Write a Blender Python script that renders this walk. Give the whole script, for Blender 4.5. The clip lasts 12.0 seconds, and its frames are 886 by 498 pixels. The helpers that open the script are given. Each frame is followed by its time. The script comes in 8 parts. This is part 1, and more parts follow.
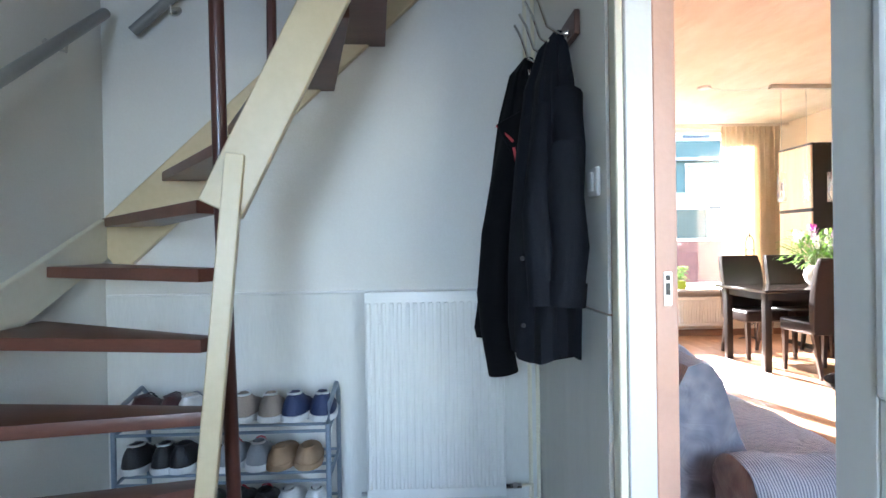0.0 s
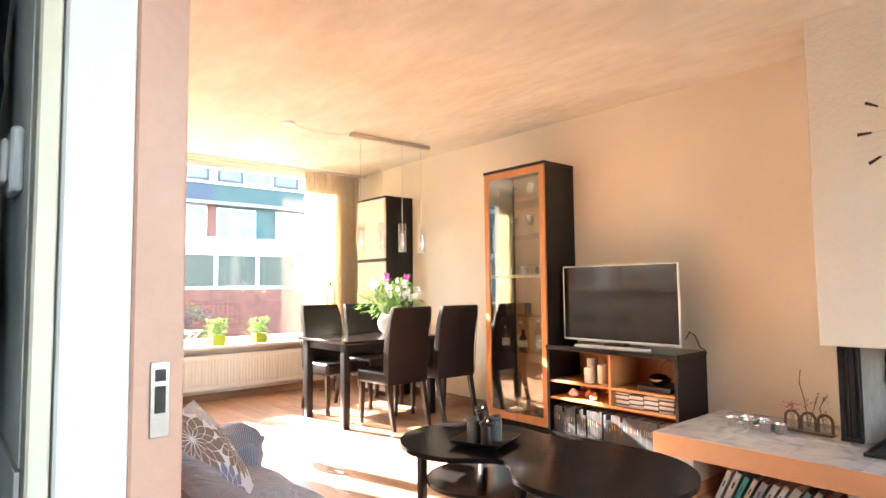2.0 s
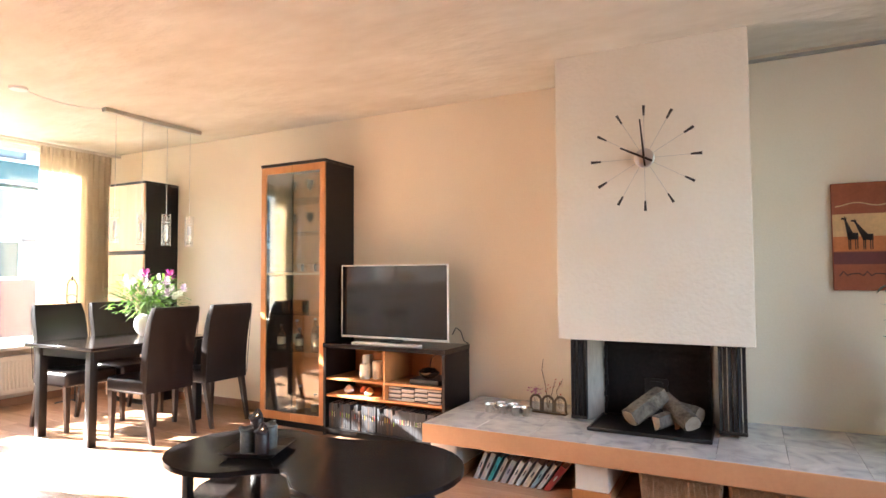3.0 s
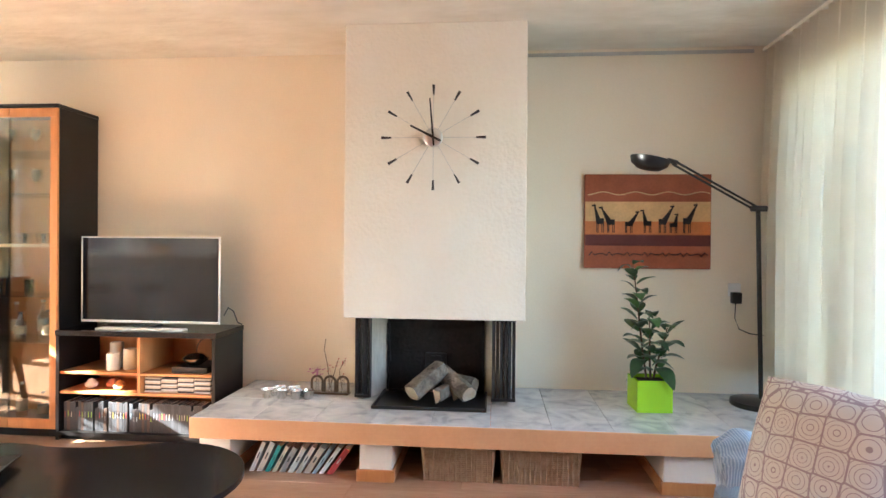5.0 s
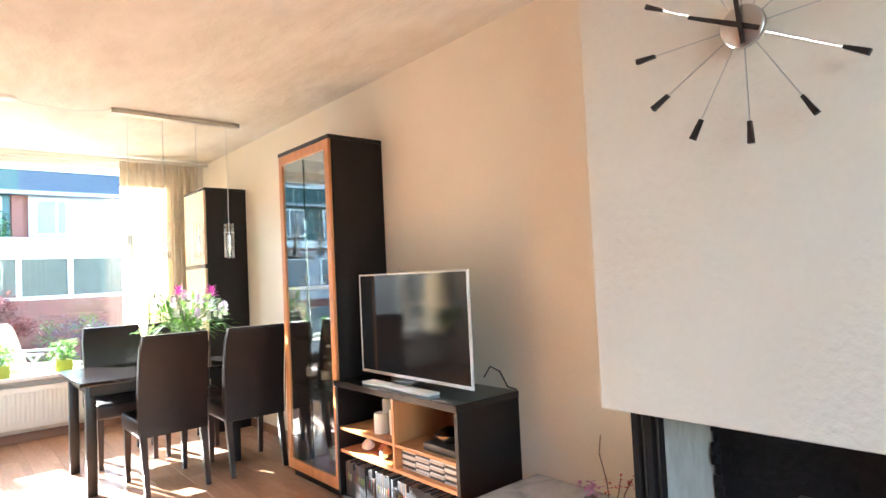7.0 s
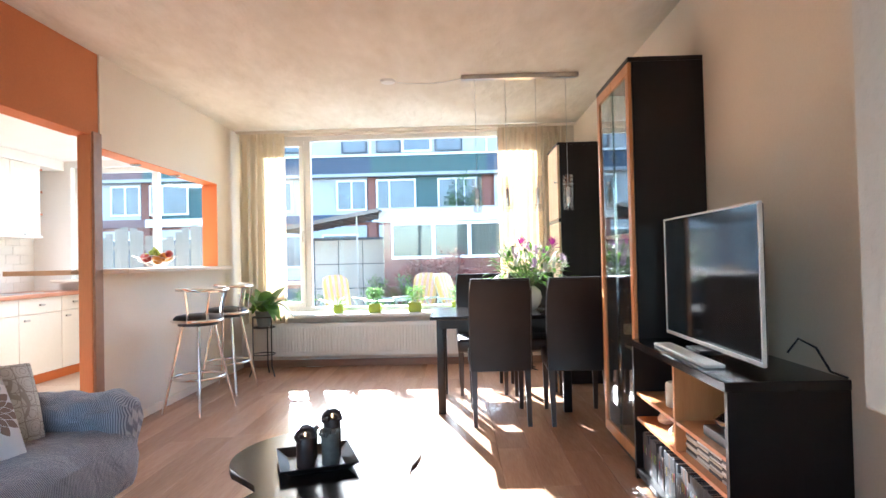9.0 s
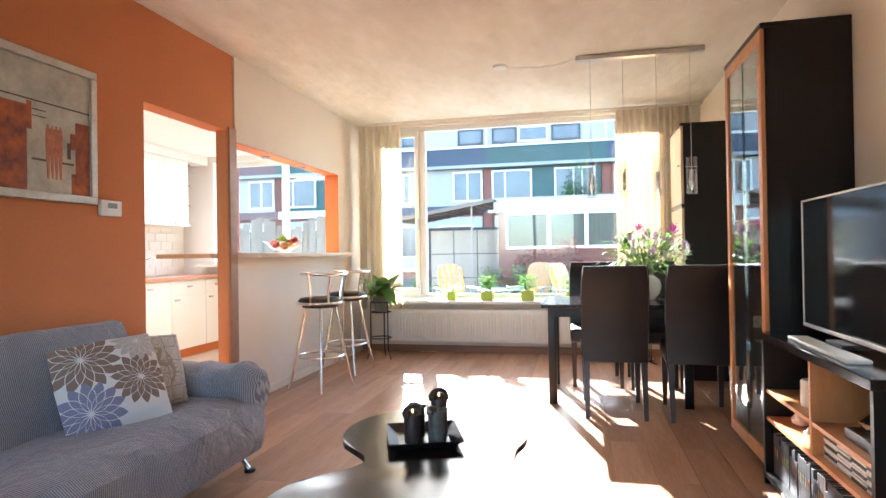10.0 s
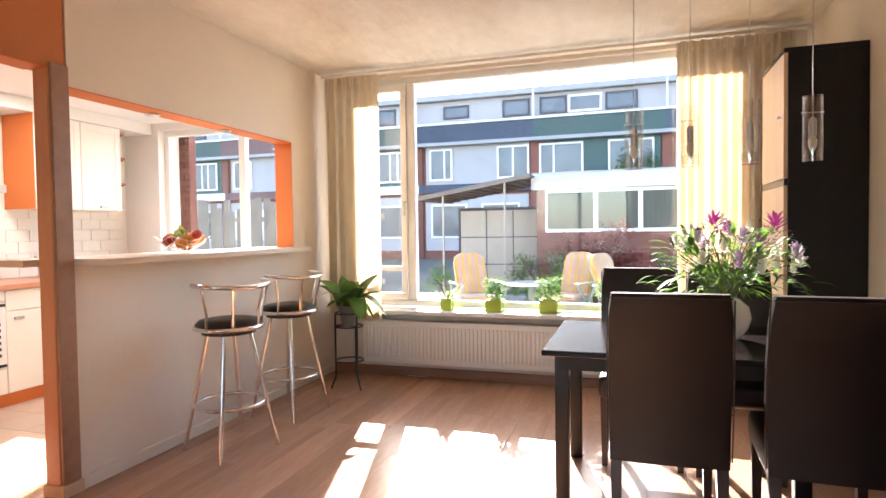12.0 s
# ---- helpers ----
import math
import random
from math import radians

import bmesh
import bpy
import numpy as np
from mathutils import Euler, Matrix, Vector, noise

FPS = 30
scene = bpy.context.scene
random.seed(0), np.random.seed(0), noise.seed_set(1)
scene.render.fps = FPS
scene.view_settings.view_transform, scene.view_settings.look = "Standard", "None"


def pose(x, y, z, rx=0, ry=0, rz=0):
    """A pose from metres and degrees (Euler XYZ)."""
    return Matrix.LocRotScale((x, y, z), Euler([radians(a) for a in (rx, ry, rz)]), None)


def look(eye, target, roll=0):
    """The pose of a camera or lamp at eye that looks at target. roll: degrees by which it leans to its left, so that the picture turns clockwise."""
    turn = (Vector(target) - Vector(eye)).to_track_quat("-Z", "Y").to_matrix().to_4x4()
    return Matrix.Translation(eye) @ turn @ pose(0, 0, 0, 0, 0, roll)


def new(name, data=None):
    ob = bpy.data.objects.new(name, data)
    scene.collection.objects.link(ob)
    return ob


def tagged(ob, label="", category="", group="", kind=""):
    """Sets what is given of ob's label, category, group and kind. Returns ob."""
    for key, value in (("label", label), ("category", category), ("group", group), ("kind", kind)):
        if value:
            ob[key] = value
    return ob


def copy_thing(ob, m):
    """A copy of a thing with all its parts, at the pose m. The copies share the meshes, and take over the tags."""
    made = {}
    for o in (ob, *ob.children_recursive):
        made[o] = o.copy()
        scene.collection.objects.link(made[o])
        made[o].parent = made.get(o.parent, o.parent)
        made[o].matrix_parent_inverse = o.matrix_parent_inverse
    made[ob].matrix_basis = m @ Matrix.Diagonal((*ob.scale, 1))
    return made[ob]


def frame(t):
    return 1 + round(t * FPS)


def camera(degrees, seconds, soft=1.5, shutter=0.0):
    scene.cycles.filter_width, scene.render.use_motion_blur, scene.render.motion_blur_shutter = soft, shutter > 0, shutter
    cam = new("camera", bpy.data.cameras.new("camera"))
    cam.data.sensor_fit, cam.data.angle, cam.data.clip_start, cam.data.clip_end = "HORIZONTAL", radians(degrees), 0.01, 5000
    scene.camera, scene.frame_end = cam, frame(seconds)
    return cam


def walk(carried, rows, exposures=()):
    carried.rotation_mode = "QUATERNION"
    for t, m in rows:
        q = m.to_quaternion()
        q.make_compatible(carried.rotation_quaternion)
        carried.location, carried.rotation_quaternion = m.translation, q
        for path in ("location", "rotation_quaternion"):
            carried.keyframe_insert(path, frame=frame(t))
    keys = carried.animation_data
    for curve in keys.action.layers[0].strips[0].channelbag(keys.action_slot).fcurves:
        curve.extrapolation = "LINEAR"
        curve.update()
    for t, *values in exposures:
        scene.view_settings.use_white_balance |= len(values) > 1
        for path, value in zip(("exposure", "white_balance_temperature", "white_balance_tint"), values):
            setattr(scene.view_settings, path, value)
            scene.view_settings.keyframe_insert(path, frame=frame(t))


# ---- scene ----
cam = camera(74.2, 12.0)
PATH = [
    (0, (0.973, 0.877, 1.162), (1.054, 2.876, 1.151), -0.9),
    (0.5, (1.062, 1.138, 1.176), (1.244, 3.129, 1.232), -0.6),
    (0.7, (1.12, 1.244, 1.184), (1.392, 3.224, 1.265), -0.2),
    (1, (1.134, 1.372, 1.2), (1.65, 3.302, 1.301), 0.3),
    (1.5, (1.252, 1.525, 1.187), (2.181, 3.292, 1.314), 0.1),
    (2, (1.415, 1.619, 1.171), (2.717, 3.131, 1.302), -0.6),
    (2.5, (1.386, 1.636, 1.207), (2.994, 2.818, 1.328), -0.2),
    (3, (1.378, 1.632, 1.246), (3.15, 2.555, 1.334), -0.3),
    (3.5, (1.397, 1.621, 1.24), (3.262, 2.341, 1.307), -0.3),
    (5.3, (1.568, 1.863, 1.289), (3.563, 1.995, 1.291), 0.5),
    (5.5, (1.732, 1.901, 1.276), (3.727, 2.029, 1.294), 0.4),
    (6, (2.234, 1.881, 1.327), (4.19, 2.29, 1.399), -0.8),
    (6.5, (2.759, 1.721, 1.329), (4.497, 2.706, 1.414), -2.0),
    (7, (3.304, 1.539, 1.308), (4.607, 3.054, 1.394), -2.7),
    (7.2, (3.516, 1.513, 1.281), (4.599, 3.192, 1.364), -2.4),
    (8.8, (4.157, 1.536, 1.17), (4.242, 3.534, 1.217), -1.6),
    (9, (4.173, 1.544, 1.148), (4.122, 3.543, 1.184), -1.3),
    (9.5, (4.18, 1.542, 1.12), (3.893, 3.522, 1.138), -0.9),
    (10, (4.21, 1.56, 1.109), (3.767, 3.51, 1.124), -0.9),
    (10.5, (4.238, 1.677, 1.113), (3.679, 3.598, 1.118), -1.0),
    (11, (4.267, 2.051, 1.179), (3.607, 3.939, 1.154), -1.2),
    (11.5, (4.373, 2.708, 1.221), (3.712, 4.595, 1.162), -1.2),
    (12, (4.336, 3.326, 1.245), (3.714, 5.226, 1.183), -0.8),
]
EXPO = [(0.0, 4.3, 6150, 17), (0.7, 4.25, 6200, 14), (1.5, 4.3, 6500, 13), (2.0, 4.2, 6750, 15), (2.6, 4.1, 6450, 14), (3.7, 4.3, 6050, 9), (5.5, 4.45, 5900, 5),
        (6.2, 4.3, 5950, 4), (7.2, 4.15, 5600, 7), (9.0, 3.35, 5450, 9), (9.6, 3.33, 5700, 9), (10.5, 3.38, 5850, 13), (12.0, 2.93, 6500, 20)]
walk(cam, [(t, look(eye, target, roll)) for t, eye, target, roll in PATH], EXPO)

# ---- world, sun, lamps ----
SUN_EL, SUN_AZ = radians(27.5), math.atan2(-0.30, 1.0)
world = bpy.data.worlds.new("world")
scene.world = world
world.use_nodes = True
wn = world.node_tree.nodes
sky = wn.new("ShaderNodeTexSky")
sky.sky_type, sky.sun_disc = "NISHITA", False
sky.sun_elevation, sky.sun_rotation = SUN_EL, SUN_AZ
world.node_tree.links.new(sky.outputs[0], wn["Background"].inputs[0])
wn["Background"].inputs[1].default_value = 0.15

sun = new("sun", bpy.data.lights.new("sun", "SUN"))
sun.data.energy, sun.data.angle, sun.data.color = 5.0, radians(0.55), (1.0, 0.95, 0.86)
_d = Vector((math.sin(SUN_AZ) * math.cos(SUN_EL), math.cos(SUN_AZ) * math.cos(SUN_EL), math.sin(SUN_EL)))
sun.rotation_euler = _d.to_track_quat("Z", "Y").to_euler()


def area(name, loc, target, w, h, watts, color=(1, 1, 1), spread=180):
    lamp = new(name, bpy.data.lights.new(name, "AREA"))
    lamp.data.shape, lamp.data.size, lamp.data.size_y = "RECTANGLE", w, h
    lamp.data.energy, lamp.data.color, lamp.data.spread = watts, color, radians(spread)
    lamp.matrix_world = look(loc, target)
    return lamp


area("daylight_south_window", (3.0, -0.25, 1.5), (3.2, 3.0, 1.1), 2.4, 1.6, 1.0, (1.0, 0.96, 0.97))
area("daylight_front_door", (0.6, -1.15, 1.5), (0.62, 3.4, 1.25), 0.7, 1.3, 0.33, (0.50, 0.72, 1.0), 52)
# Added fill under the kitchen ceiling to brighten the room; no fitting is known there.
area("kitchen_ceiling_lamp", (0.55, 6.3, 2.30), (0.5, 6.3, 0.0), 0.5, 1.2, 4.5, (1.0, 0.95, 0.90))

# ---- materials ----
MATS = {}


def node_mat(name):
    m = bpy.data.materials.new(name)
    m.use_nodes = True
    MATS[name] = m
    return m, m.node_tree, m.node_tree.nodes, m.node_tree.links, m.node_tree.nodes["Principled BSDF"]


def surf(name, c1, c2=None, rough=0.5, metal=0.0, scale=6.0, fine=60.0, bump=0.1, stretch=(1, 1, 1), spec=0.5, coat=0.0, sheen=0.0,
         rand=0.0, dist=0.02, trans=0.0):
    """Two-scale noise between two colours, with fine relief."""
    m, t, n, l, b = node_mat(name)
    c2 = c2 or tuple(v * 0.85 for v in c1)
    tc = n.new("ShaderNodeTexCoord")
    mp = n.new("ShaderNodeMapping")
    mp.inputs["Scale"].default_value = stretch
    l.new(tc.outputs["Object"], mp.inputs[0])
    n1 = n.new("ShaderNodeTexNoise")
    n1.inputs["Scale"].default_value, n1.inputs["Detail"].default_value = scale, 4
    n2 = n.new("ShaderNodeTexNoise")
    n2.inputs["Scale"].default_value, n2.inputs["Detail"].default_value = fine, 3
    for k in (n1, n2):
        l.new(mp.outputs[0], k.inputs["Vector"])
    add = n.new("ShaderNodeMix")
    add.data_type = "FLOAT"
    add.inputs[0].default_value = 0.35
    l.new(n1.outputs[0], add.inputs[2])
    l.new(n2.outputs[0], add.inputs[3])
    r = n.new("ShaderNodeValToRGB")
    r.color_ramp.elements[0].position, r.color_ramp.elements[1].position = 0.32, 0.68
    r.color_ramp.elements[0].color, r.color_ramp.elements[1].color = (*c2, 1), (*c1, 1)
    l.new(add.outputs[0], r.inputs[0])
    out = r.outputs[0]
    if rand:
        oi = n.new("ShaderNodeObjectInfo")
        mr = n.new("ShaderNodeMapRange")
        mr.inputs[3].default_value, mr.inputs[4].default_value = 1 - rand, 1 + rand
        l.new(oi.outputs["Random"], mr.inputs[0])
        hs = n.new("ShaderNodeHueSaturation")
        l.new(mr.outputs[0], hs.inputs["Value"])
        l.new(out, hs.inputs["Color"])
        out = hs.outputs[0]
    l.new(out, b.inputs["Base Color"])
    b.inputs["Roughness"].default_value, b.inputs["Metallic"].default_value = rough, metal
    b.inputs["Specular IOR Level"].default_value = spec
    b.inputs["Coat Weight"].default_value, b.inputs["Sheen Weight"].default_value = coat, sheen
    b.inputs["Transmission Weight"].default_value = trans
    if bump:
        bp = n.new("ShaderNodeBump")
        bp.inputs["Strength"].default_value, bp.inputs["Distance"].default_value = bump, dist
        l.new(n2.outputs[0], bp.inputs["Height"])
        l.new(bp.outputs[0], b.inputs["Normal"])
    return m


def glass(name, color=(1, 1, 1), rough=0.0, share=0.04):
    """A thin pane: clear, with a mirror share set by Fresnel."""
    m, t, n, l, b = node_mat(name)
    tr = n.new("ShaderNodeBsdfTransparent")
    tr.inputs[0].default_value = (*color, 1)
    gl = n.new("ShaderNodeBsdfGlossy")
    gl.inputs["Roughness"].default_value = rough
    lw = n.new("ShaderNodeLayerWeight")
    lw.inputs[0].default_value = 0.5
    pw5 = n.new("ShaderNodeMath")
    pw5.operation, pw5.inputs[1].default_value = "POWER", 5.0
    l.new(lw.outputs["Facing"], pw5.inputs[0])
    fr = n.new("ShaderNodeMath")
    fr.operation, fr.inputs[1].default_value, fr.inputs[2].default_value = "MULTIPLY_ADD", 0.88, share
    l.new(pw5.outputs[0], fr.inputs[0])
    mx = n.new("ShaderNodeMixShader")
    l.new(fr.outputs[0], mx.inputs[0])
    l.new(tr.outputs[0], mx.inputs[1])
    l.new(gl.outputs[0], mx.inputs[2])
    l.new(mx.outputs[0], n["Material Output"].inputs[0])
    return m


def wood(name, c1, c2, rough=0.4, grain=14.0, axis=0, coat=0.0, rand=0.0, spec=0.5):
    st = [3.0, 3.0, 3.0]
    st[axis] = 0.25
    return surf(name, c1, c2, rough=rough, scale=grain / 3, fine=grain * 4, stretch=tuple(st), bump=0.06, coat=coat, rand=rand, dist=0.01, spec=spec)


def translucent(name, c1, c2, amount=0.45, stripes=0.0):
    m = surf(name, c1, c2, rough=0.9, scale=8, fine=180, bump=0.1, dist=0.002)
    n, l = m.node_tree.nodes, m.node_tree.links
    tl = n.new("ShaderNodeBsdfTranslucent")
    tl.inputs[0].default_value = (*c1, 1)
    mx = n.new("ShaderNodeMixShader")
    mx.inputs[0].default_value = amount
    l.new(n["Principled BSDF"].outputs[0], mx.inputs[1])
    l.new(tl.outputs[0], mx.inputs[2])
    l.new(mx.outputs[0], n["Material Output"].inputs[0])
    return m


def striped(name, c1, c2, period=0.009, axis=1, rough=0.9, sharp=0.5):
    m, t, n, l, b = node_mat(name)
    tc = n.new("ShaderNodeTexCoord")
    w = n.new("ShaderNodeTexWave")
    w.bands_direction = "XYZ"[axis]
    w.inputs["Scale"].default_value = 0.314 / period
    w.inputs["Distortion"].default_value = 0.6
    w.inputs["Detail"].default_value = 1
    w.inputs["Detail Scale"].default_value = 0.4
    l.new(tc.outputs["Object"], w.inputs[0])
    ns = n.new("ShaderNodeTexNoise")
    ns.inputs["Scale"].default_value = 5
    l.new(tc.outputs["Object"], ns.inputs["Vector"])
    r = n.new("ShaderNodeValToRGB")
    r.color_ramp.elements[0].position, r.color_ramp.elements[1].position = 0.3, 0.7
    r.color_ramp.elements[0].color, r.color_ramp.elements[1].color = (*c1, 1), (*c2, 1)
    l.new(w.outputs[1], r.inputs[0])
    mx = n.new("ShaderNodeMix")
    mx.data_type, mx.blend_type = "RGBA", "MULTIPLY"
    mx.inputs[0].default_value = 0.35
    l.new(r.outputs[0], mx.inputs[6])
    l.new(ns.outputs[0], mx.inputs[7])
    l.new(mx.outputs[2], b.inputs["Base Color"])
    b.inputs["Roughness"].default_value = rough
    b.inputs["Sheen Weight"].default_value = 0.3
    bp = n.new("ShaderNodeBump")
    bp.inputs["Strength"].default_value, bp.inputs["Distance"].default_value = 0.5, 0.002
    l.new(w.outputs[1], bp.inputs["Height"])
    wr_ = n.new("ShaderNodeTexNoise")
    wr_.inputs["Scale"].default_value, wr_.inputs["Detail"].default_value, wr_.inputs["Distortion"].default_value = 7, 3, 1.6
    l.new(tc.outputs["Object"], wr_.inputs["Vector"])
    bw = n.new("ShaderNodeBump")
    bw.inputs["Strength"].default_value, bw.inputs["Distance"].default_value = 0.7, 0.03
    l.new(wr_.outputs[0], bw.inputs["Height"])
    l.new(bw.outputs[0], bp.inputs["Normal"])
    l.new(bp.outputs[0], b.inputs["Normal"])
    return m


PLASTER = surf("plaster_cream", (0.83, 0.735, 0.59), (0.77, 0.67, 0.52), rough=0.85, scale=1.3, fine=90, bump=0.25, dist=0.004)
PLASTER_W = surf("plaster_warm_white", (0.80, 0.715, 0.61), (0.74, 0.65, 0.535), rough=0.85, scale=1.4, fine=90, bump=0.3, dist=0.005)
HOODP = surf("plaster_rough", (0.80, 0.74, 0.64), (0.76, 0.69, 0.58), rough=0.9, scale=3, fine=45, bump=0.5, dist=0.008)
ORANGE = surf("paint_terracotta", (0.59, 0.205, 0.07), (0.52, 0.17, 0.056), rough=0.8, scale=1.5, fine=90, bump=0.2, dist=0.004)
ORANGE_B = surf("paint_orange", (0.66, 0.19, 0.04), (0.60, 0.165, 0.035), rough=0.6, scale=2, fine=80, bump=0.1, dist=0.003)
CEIL = surf("ceiling_plaster", (0.79, 0.735, 0.64), (0.65, 0.58, 0.47), rough=0.85, scale=1.9, fine=7, bump=0.7, dist=0.02, stretch=(1.6, 0.7, 1))
HALLW = surf("hall_wallpaper", (0.78, 0.76, 0.70), (0.72, 0.69, 0.62), rough=0.85, scale=1.5, fine=120, bump=0.3, dist=0.003)
HALLD = surf("hall_dado_paper", (0.76, 0.74, 0.68), (0.68, 0.66, 0.60), rough=0.8, scale=3, fine=30, bump=0.3, dist=0.006, stretch=(3, 3, 0.6))
WHITE = surf("white_paint", (0.84, 0.82, 0.78), (0.80, 0.78, 0.73), rough=0.4, scale=3, fine=60, bump=0.05)
CREAMP = surf("cream_gloss_paint", (0.82, 0.76, 0.60), (0.76, 0.69, 0.52), rough=0.35, scale=3, fine=40, bump=0.1, dist=0.003)
RADW = surf("radiator_enamel", (0.84, 0.82, 0.76), (0.80, 0.78, 0.72), rough=0.35, scale=2, fine=40, bump=0.02)
FLOORW = wood("oak_laminate", (0.53, 0.315, 0.195), (0.37, 0.20, 0.115), rough=0.27, grain=9, axis=1, rand=0.13)
SKIRT = wood("skirting_wood", (0.36, 0.19, 0.11), (0.26, 0.13, 0.07), rough=0.4, axis=0)
BLACKW = wood("black_brown_veneer", (0.011, 0.008, 0.0075), (0.006, 0.005, 0.0045), rough=0.36, axis=2, spec=0.35)
STRW = surf("aged_cream_stair_paint", (0.68, 0.55, 0.34), (0.60, 0.47, 0.27), rough=0.4, scale=3, fine=40, bump=0.1, dist=0.003)
BLACKT = wood("black_stained_top", (0.018, 0.014, 0.013), (0.010, 0.008, 0.008), rough=0.13, axis=1, coat=0.0)
ALDER = wood("alder_veneer", (0.62, 0.28, 0.10), (0.50, 0.20, 0.065), rough=0.4, axis=2)
BLACKC = wood("black_lacquer_top", (0.016, 0.013, 0.013), (0.009, 0.008, 0.008), rough=0.2, axis=1, spec=0.2)
MAPLE = wood("maple_veneer", (0.72, 0.52, 0.34), (0.62, 0.43, 0.26), rough=0.45, axis=2)
POSTW = wood("post_wood", (0.58, 0.25, 0.10), (0.46, 0.18, 0.07), rough=0.45, axis=2)
MARBLE_NAME = "marble"
LEATHER = surf("dark_brown_leather", (0.014, 0.0085, 0.008), (0.008, 0.005, 0.005), rough=0.36, scale=8, fine=140, bump=0.3, dist=0.003, spec=0.4)
DARKLEG = wood("wenge_leg", (0.045, 0.025, 0.016), (0.022, 0.013, 0.009), rough=0.35, axis=2)
CHROME = surf("chrome", (0.80, 0.78, 0.75), (0.74, 0.72, 0.70), rough=0.12, metal=1.0, bump=0)
STEEL = surf("brushed_steel", (0.60, 0.58, 0.55), (0.50, 0.48, 0.46), rough=0.3, metal=1.0, scale=10, fine=200, bump=0.05, dist=0.001)
BLACKM = surf("black_metal", (0.020, 0.016, 0.015), (0.012, 0.010, 0.010), rough=0.4, bump=0.05)
SCREEN = surf("tv_screen", (0.012, 0.013, 0.015), (0.010, 0.010, 0.012), rough=0.09, bump=0, spec=0.7)
PLASTICW = surf("white_plastic", (0.80, 0.78, 0.74), (0.76, 0.74, 0.70), rough=0.35, bump=0)
PLASTICK = surf("black_plastic", (0.02, 0.02, 0.02), (0.015, 0.015, 0.015), rough=0.35, bump=0)
CURTAIN = translucent("linen_curtain", (0.84, 0.74, 0.58), (0.78, 0.67, 0.50), 0.055)
# Same linen, darker and almost opaque, so this curtain looks out of the sun.
CURTAIN_DIM = translucent("linen_curtain_dimmed", (0.80, 0.69, 0.54), (0.73, 0.61, 0.45), 0.006)
CURTAINW = translucent("ivory_curtain", (0.84, 0.76, 0.64), (0.78, 0.69, 0.56), 0.30)
SOFAF = striped("blue_grey_cord_cover", (0.17, 0.18, 0.23), (0.46, 0.46, 0.49), 0.0085, axis=1)
SOFAA = striped("blue_grey_cord_arm", (0.17, 0.18, 0.23), (0.46, 0.46, 0.49), 0.0085, axis=0)
SOFAA2 = striped("light_blue_cord_arm", (0.28, 0.38, 0.52), (0.44, 0.55, 0.68), 0.0085, axis=0)
SOFAF2 = striped("light_blue_cord_cover", (0.28, 0.38, 0.52), (0.44, 0.55, 0.68), 0.0085, axis=1)
SOOT = surf("soot_brick", (0.005, 0.004, 0.004), (0.020, 0.014, 0.012), rough=0.9, scale=5, fine=40, bump=0.5)
BARK = surf("log_bark", (0.27, 0.23, 0.18), (0.06, 0.045, 0.035), rough=0.9, scale=14, fine=60, bump=0.9, dist=0.01, stretch=(1, 1, 1))
CUTW = surf("log_cut_wood", (0.46, 0.37, 0.27), (0.30, 0.22, 0.15), rough=0.8, scale=12, fine=80, bump=0.4)
LIME = surf("lime_green_glaze", (0.36, 0.62, 0.02), (0.33, 0.58, 0.02), rough=0.25, bump=0)
LIMEP = surf("olive_green_pot", (0.34, 0.42, 0.03), (0.30, 0.38, 0.03), rough=0.35, bump=0)
SOIL = surf("potting_soil", (0.05, 0.033, 0.022), (0.02, 0.014, 0.01), rough=0.95, scale=30, fine=90, bump=1.0, dist=0.01)
LEAFD = surf("rubber_plant_leaf", (0.05, 0.12, 0.04), (0.025, 0.06, 0.025), rough=0.3, scale=9, fine=60, bump=0.1)
LEAFD2 = surf("young_rubber_leaf", (0.10, 0.20, 0.05), (0.055, 0.12, 0.035), rough=0.28, scale=9, fine=60, bump=0.1)
LEAFG = translucent("fresh_leaf", (0.16, 0.32, 0.05), (0.09, 0.20, 0.03), 0.35)
MATS["old"] = surf("waxy_leaf", (0.20, 0.38, 0.08), (0.10, 0.24, 0.05), rough=0.4, scale=9, fine=60, bump=0.1)
LEAFP = surf("deep_green_leaf", (0.07, 0.16, 0.03), (0.04, 0.10, 0.02), rough=0.4, scale=9, fine=60, bump=0.1)
LEAFR = translucent("red_maple_leaf", (0.34, 0.085, 0.06), (0.20, 0.04, 0.03), 0.35)
STEMG = surf("green_stem", (0.12, 0.20, 0.05), (0.08, 0.14, 0.03), rough=0.6, bump=0)
STEMB = surf("woody_stem", (0.13, 0.08, 0.05), (0.08, 0.05, 0.03), rough=0.8, bump=0.3)
PINK = surf("magenta_petal", (0.50, 0.06, 0.36), (0.36, 0.03, 0.26), rough=0.6, bump=0)
PETALW = surf("white_petal", (0.82, 0.82, 0.74), (0.74, 0.76, 0.62), rough=0.6, bump=0)
VIOLET = surf("violet_petal", (0.40, 0.16, 0.42), (0.28, 0.09, 0.30), rough=0.6, bump=0)
PALEV = surf("pale_lilac_petal", (0.66, 0.52, 0.66), (0.56, 0.42, 0.56), rough=0.6, bump=0)
LILAC = surf("lilac_sprig", (0.26, 0.19, 0.23), (0.17, 0.12, 0.15), spec=0.05, rough=0.9, bump=0)
BRICK = surf("red_brown_brick", (0.26, 0.10, 0.07), (0.16, 0.06, 0.045), rough=0.85, scale=6, fine=70, bump=0.5, dist=0.006, rand=0.2)
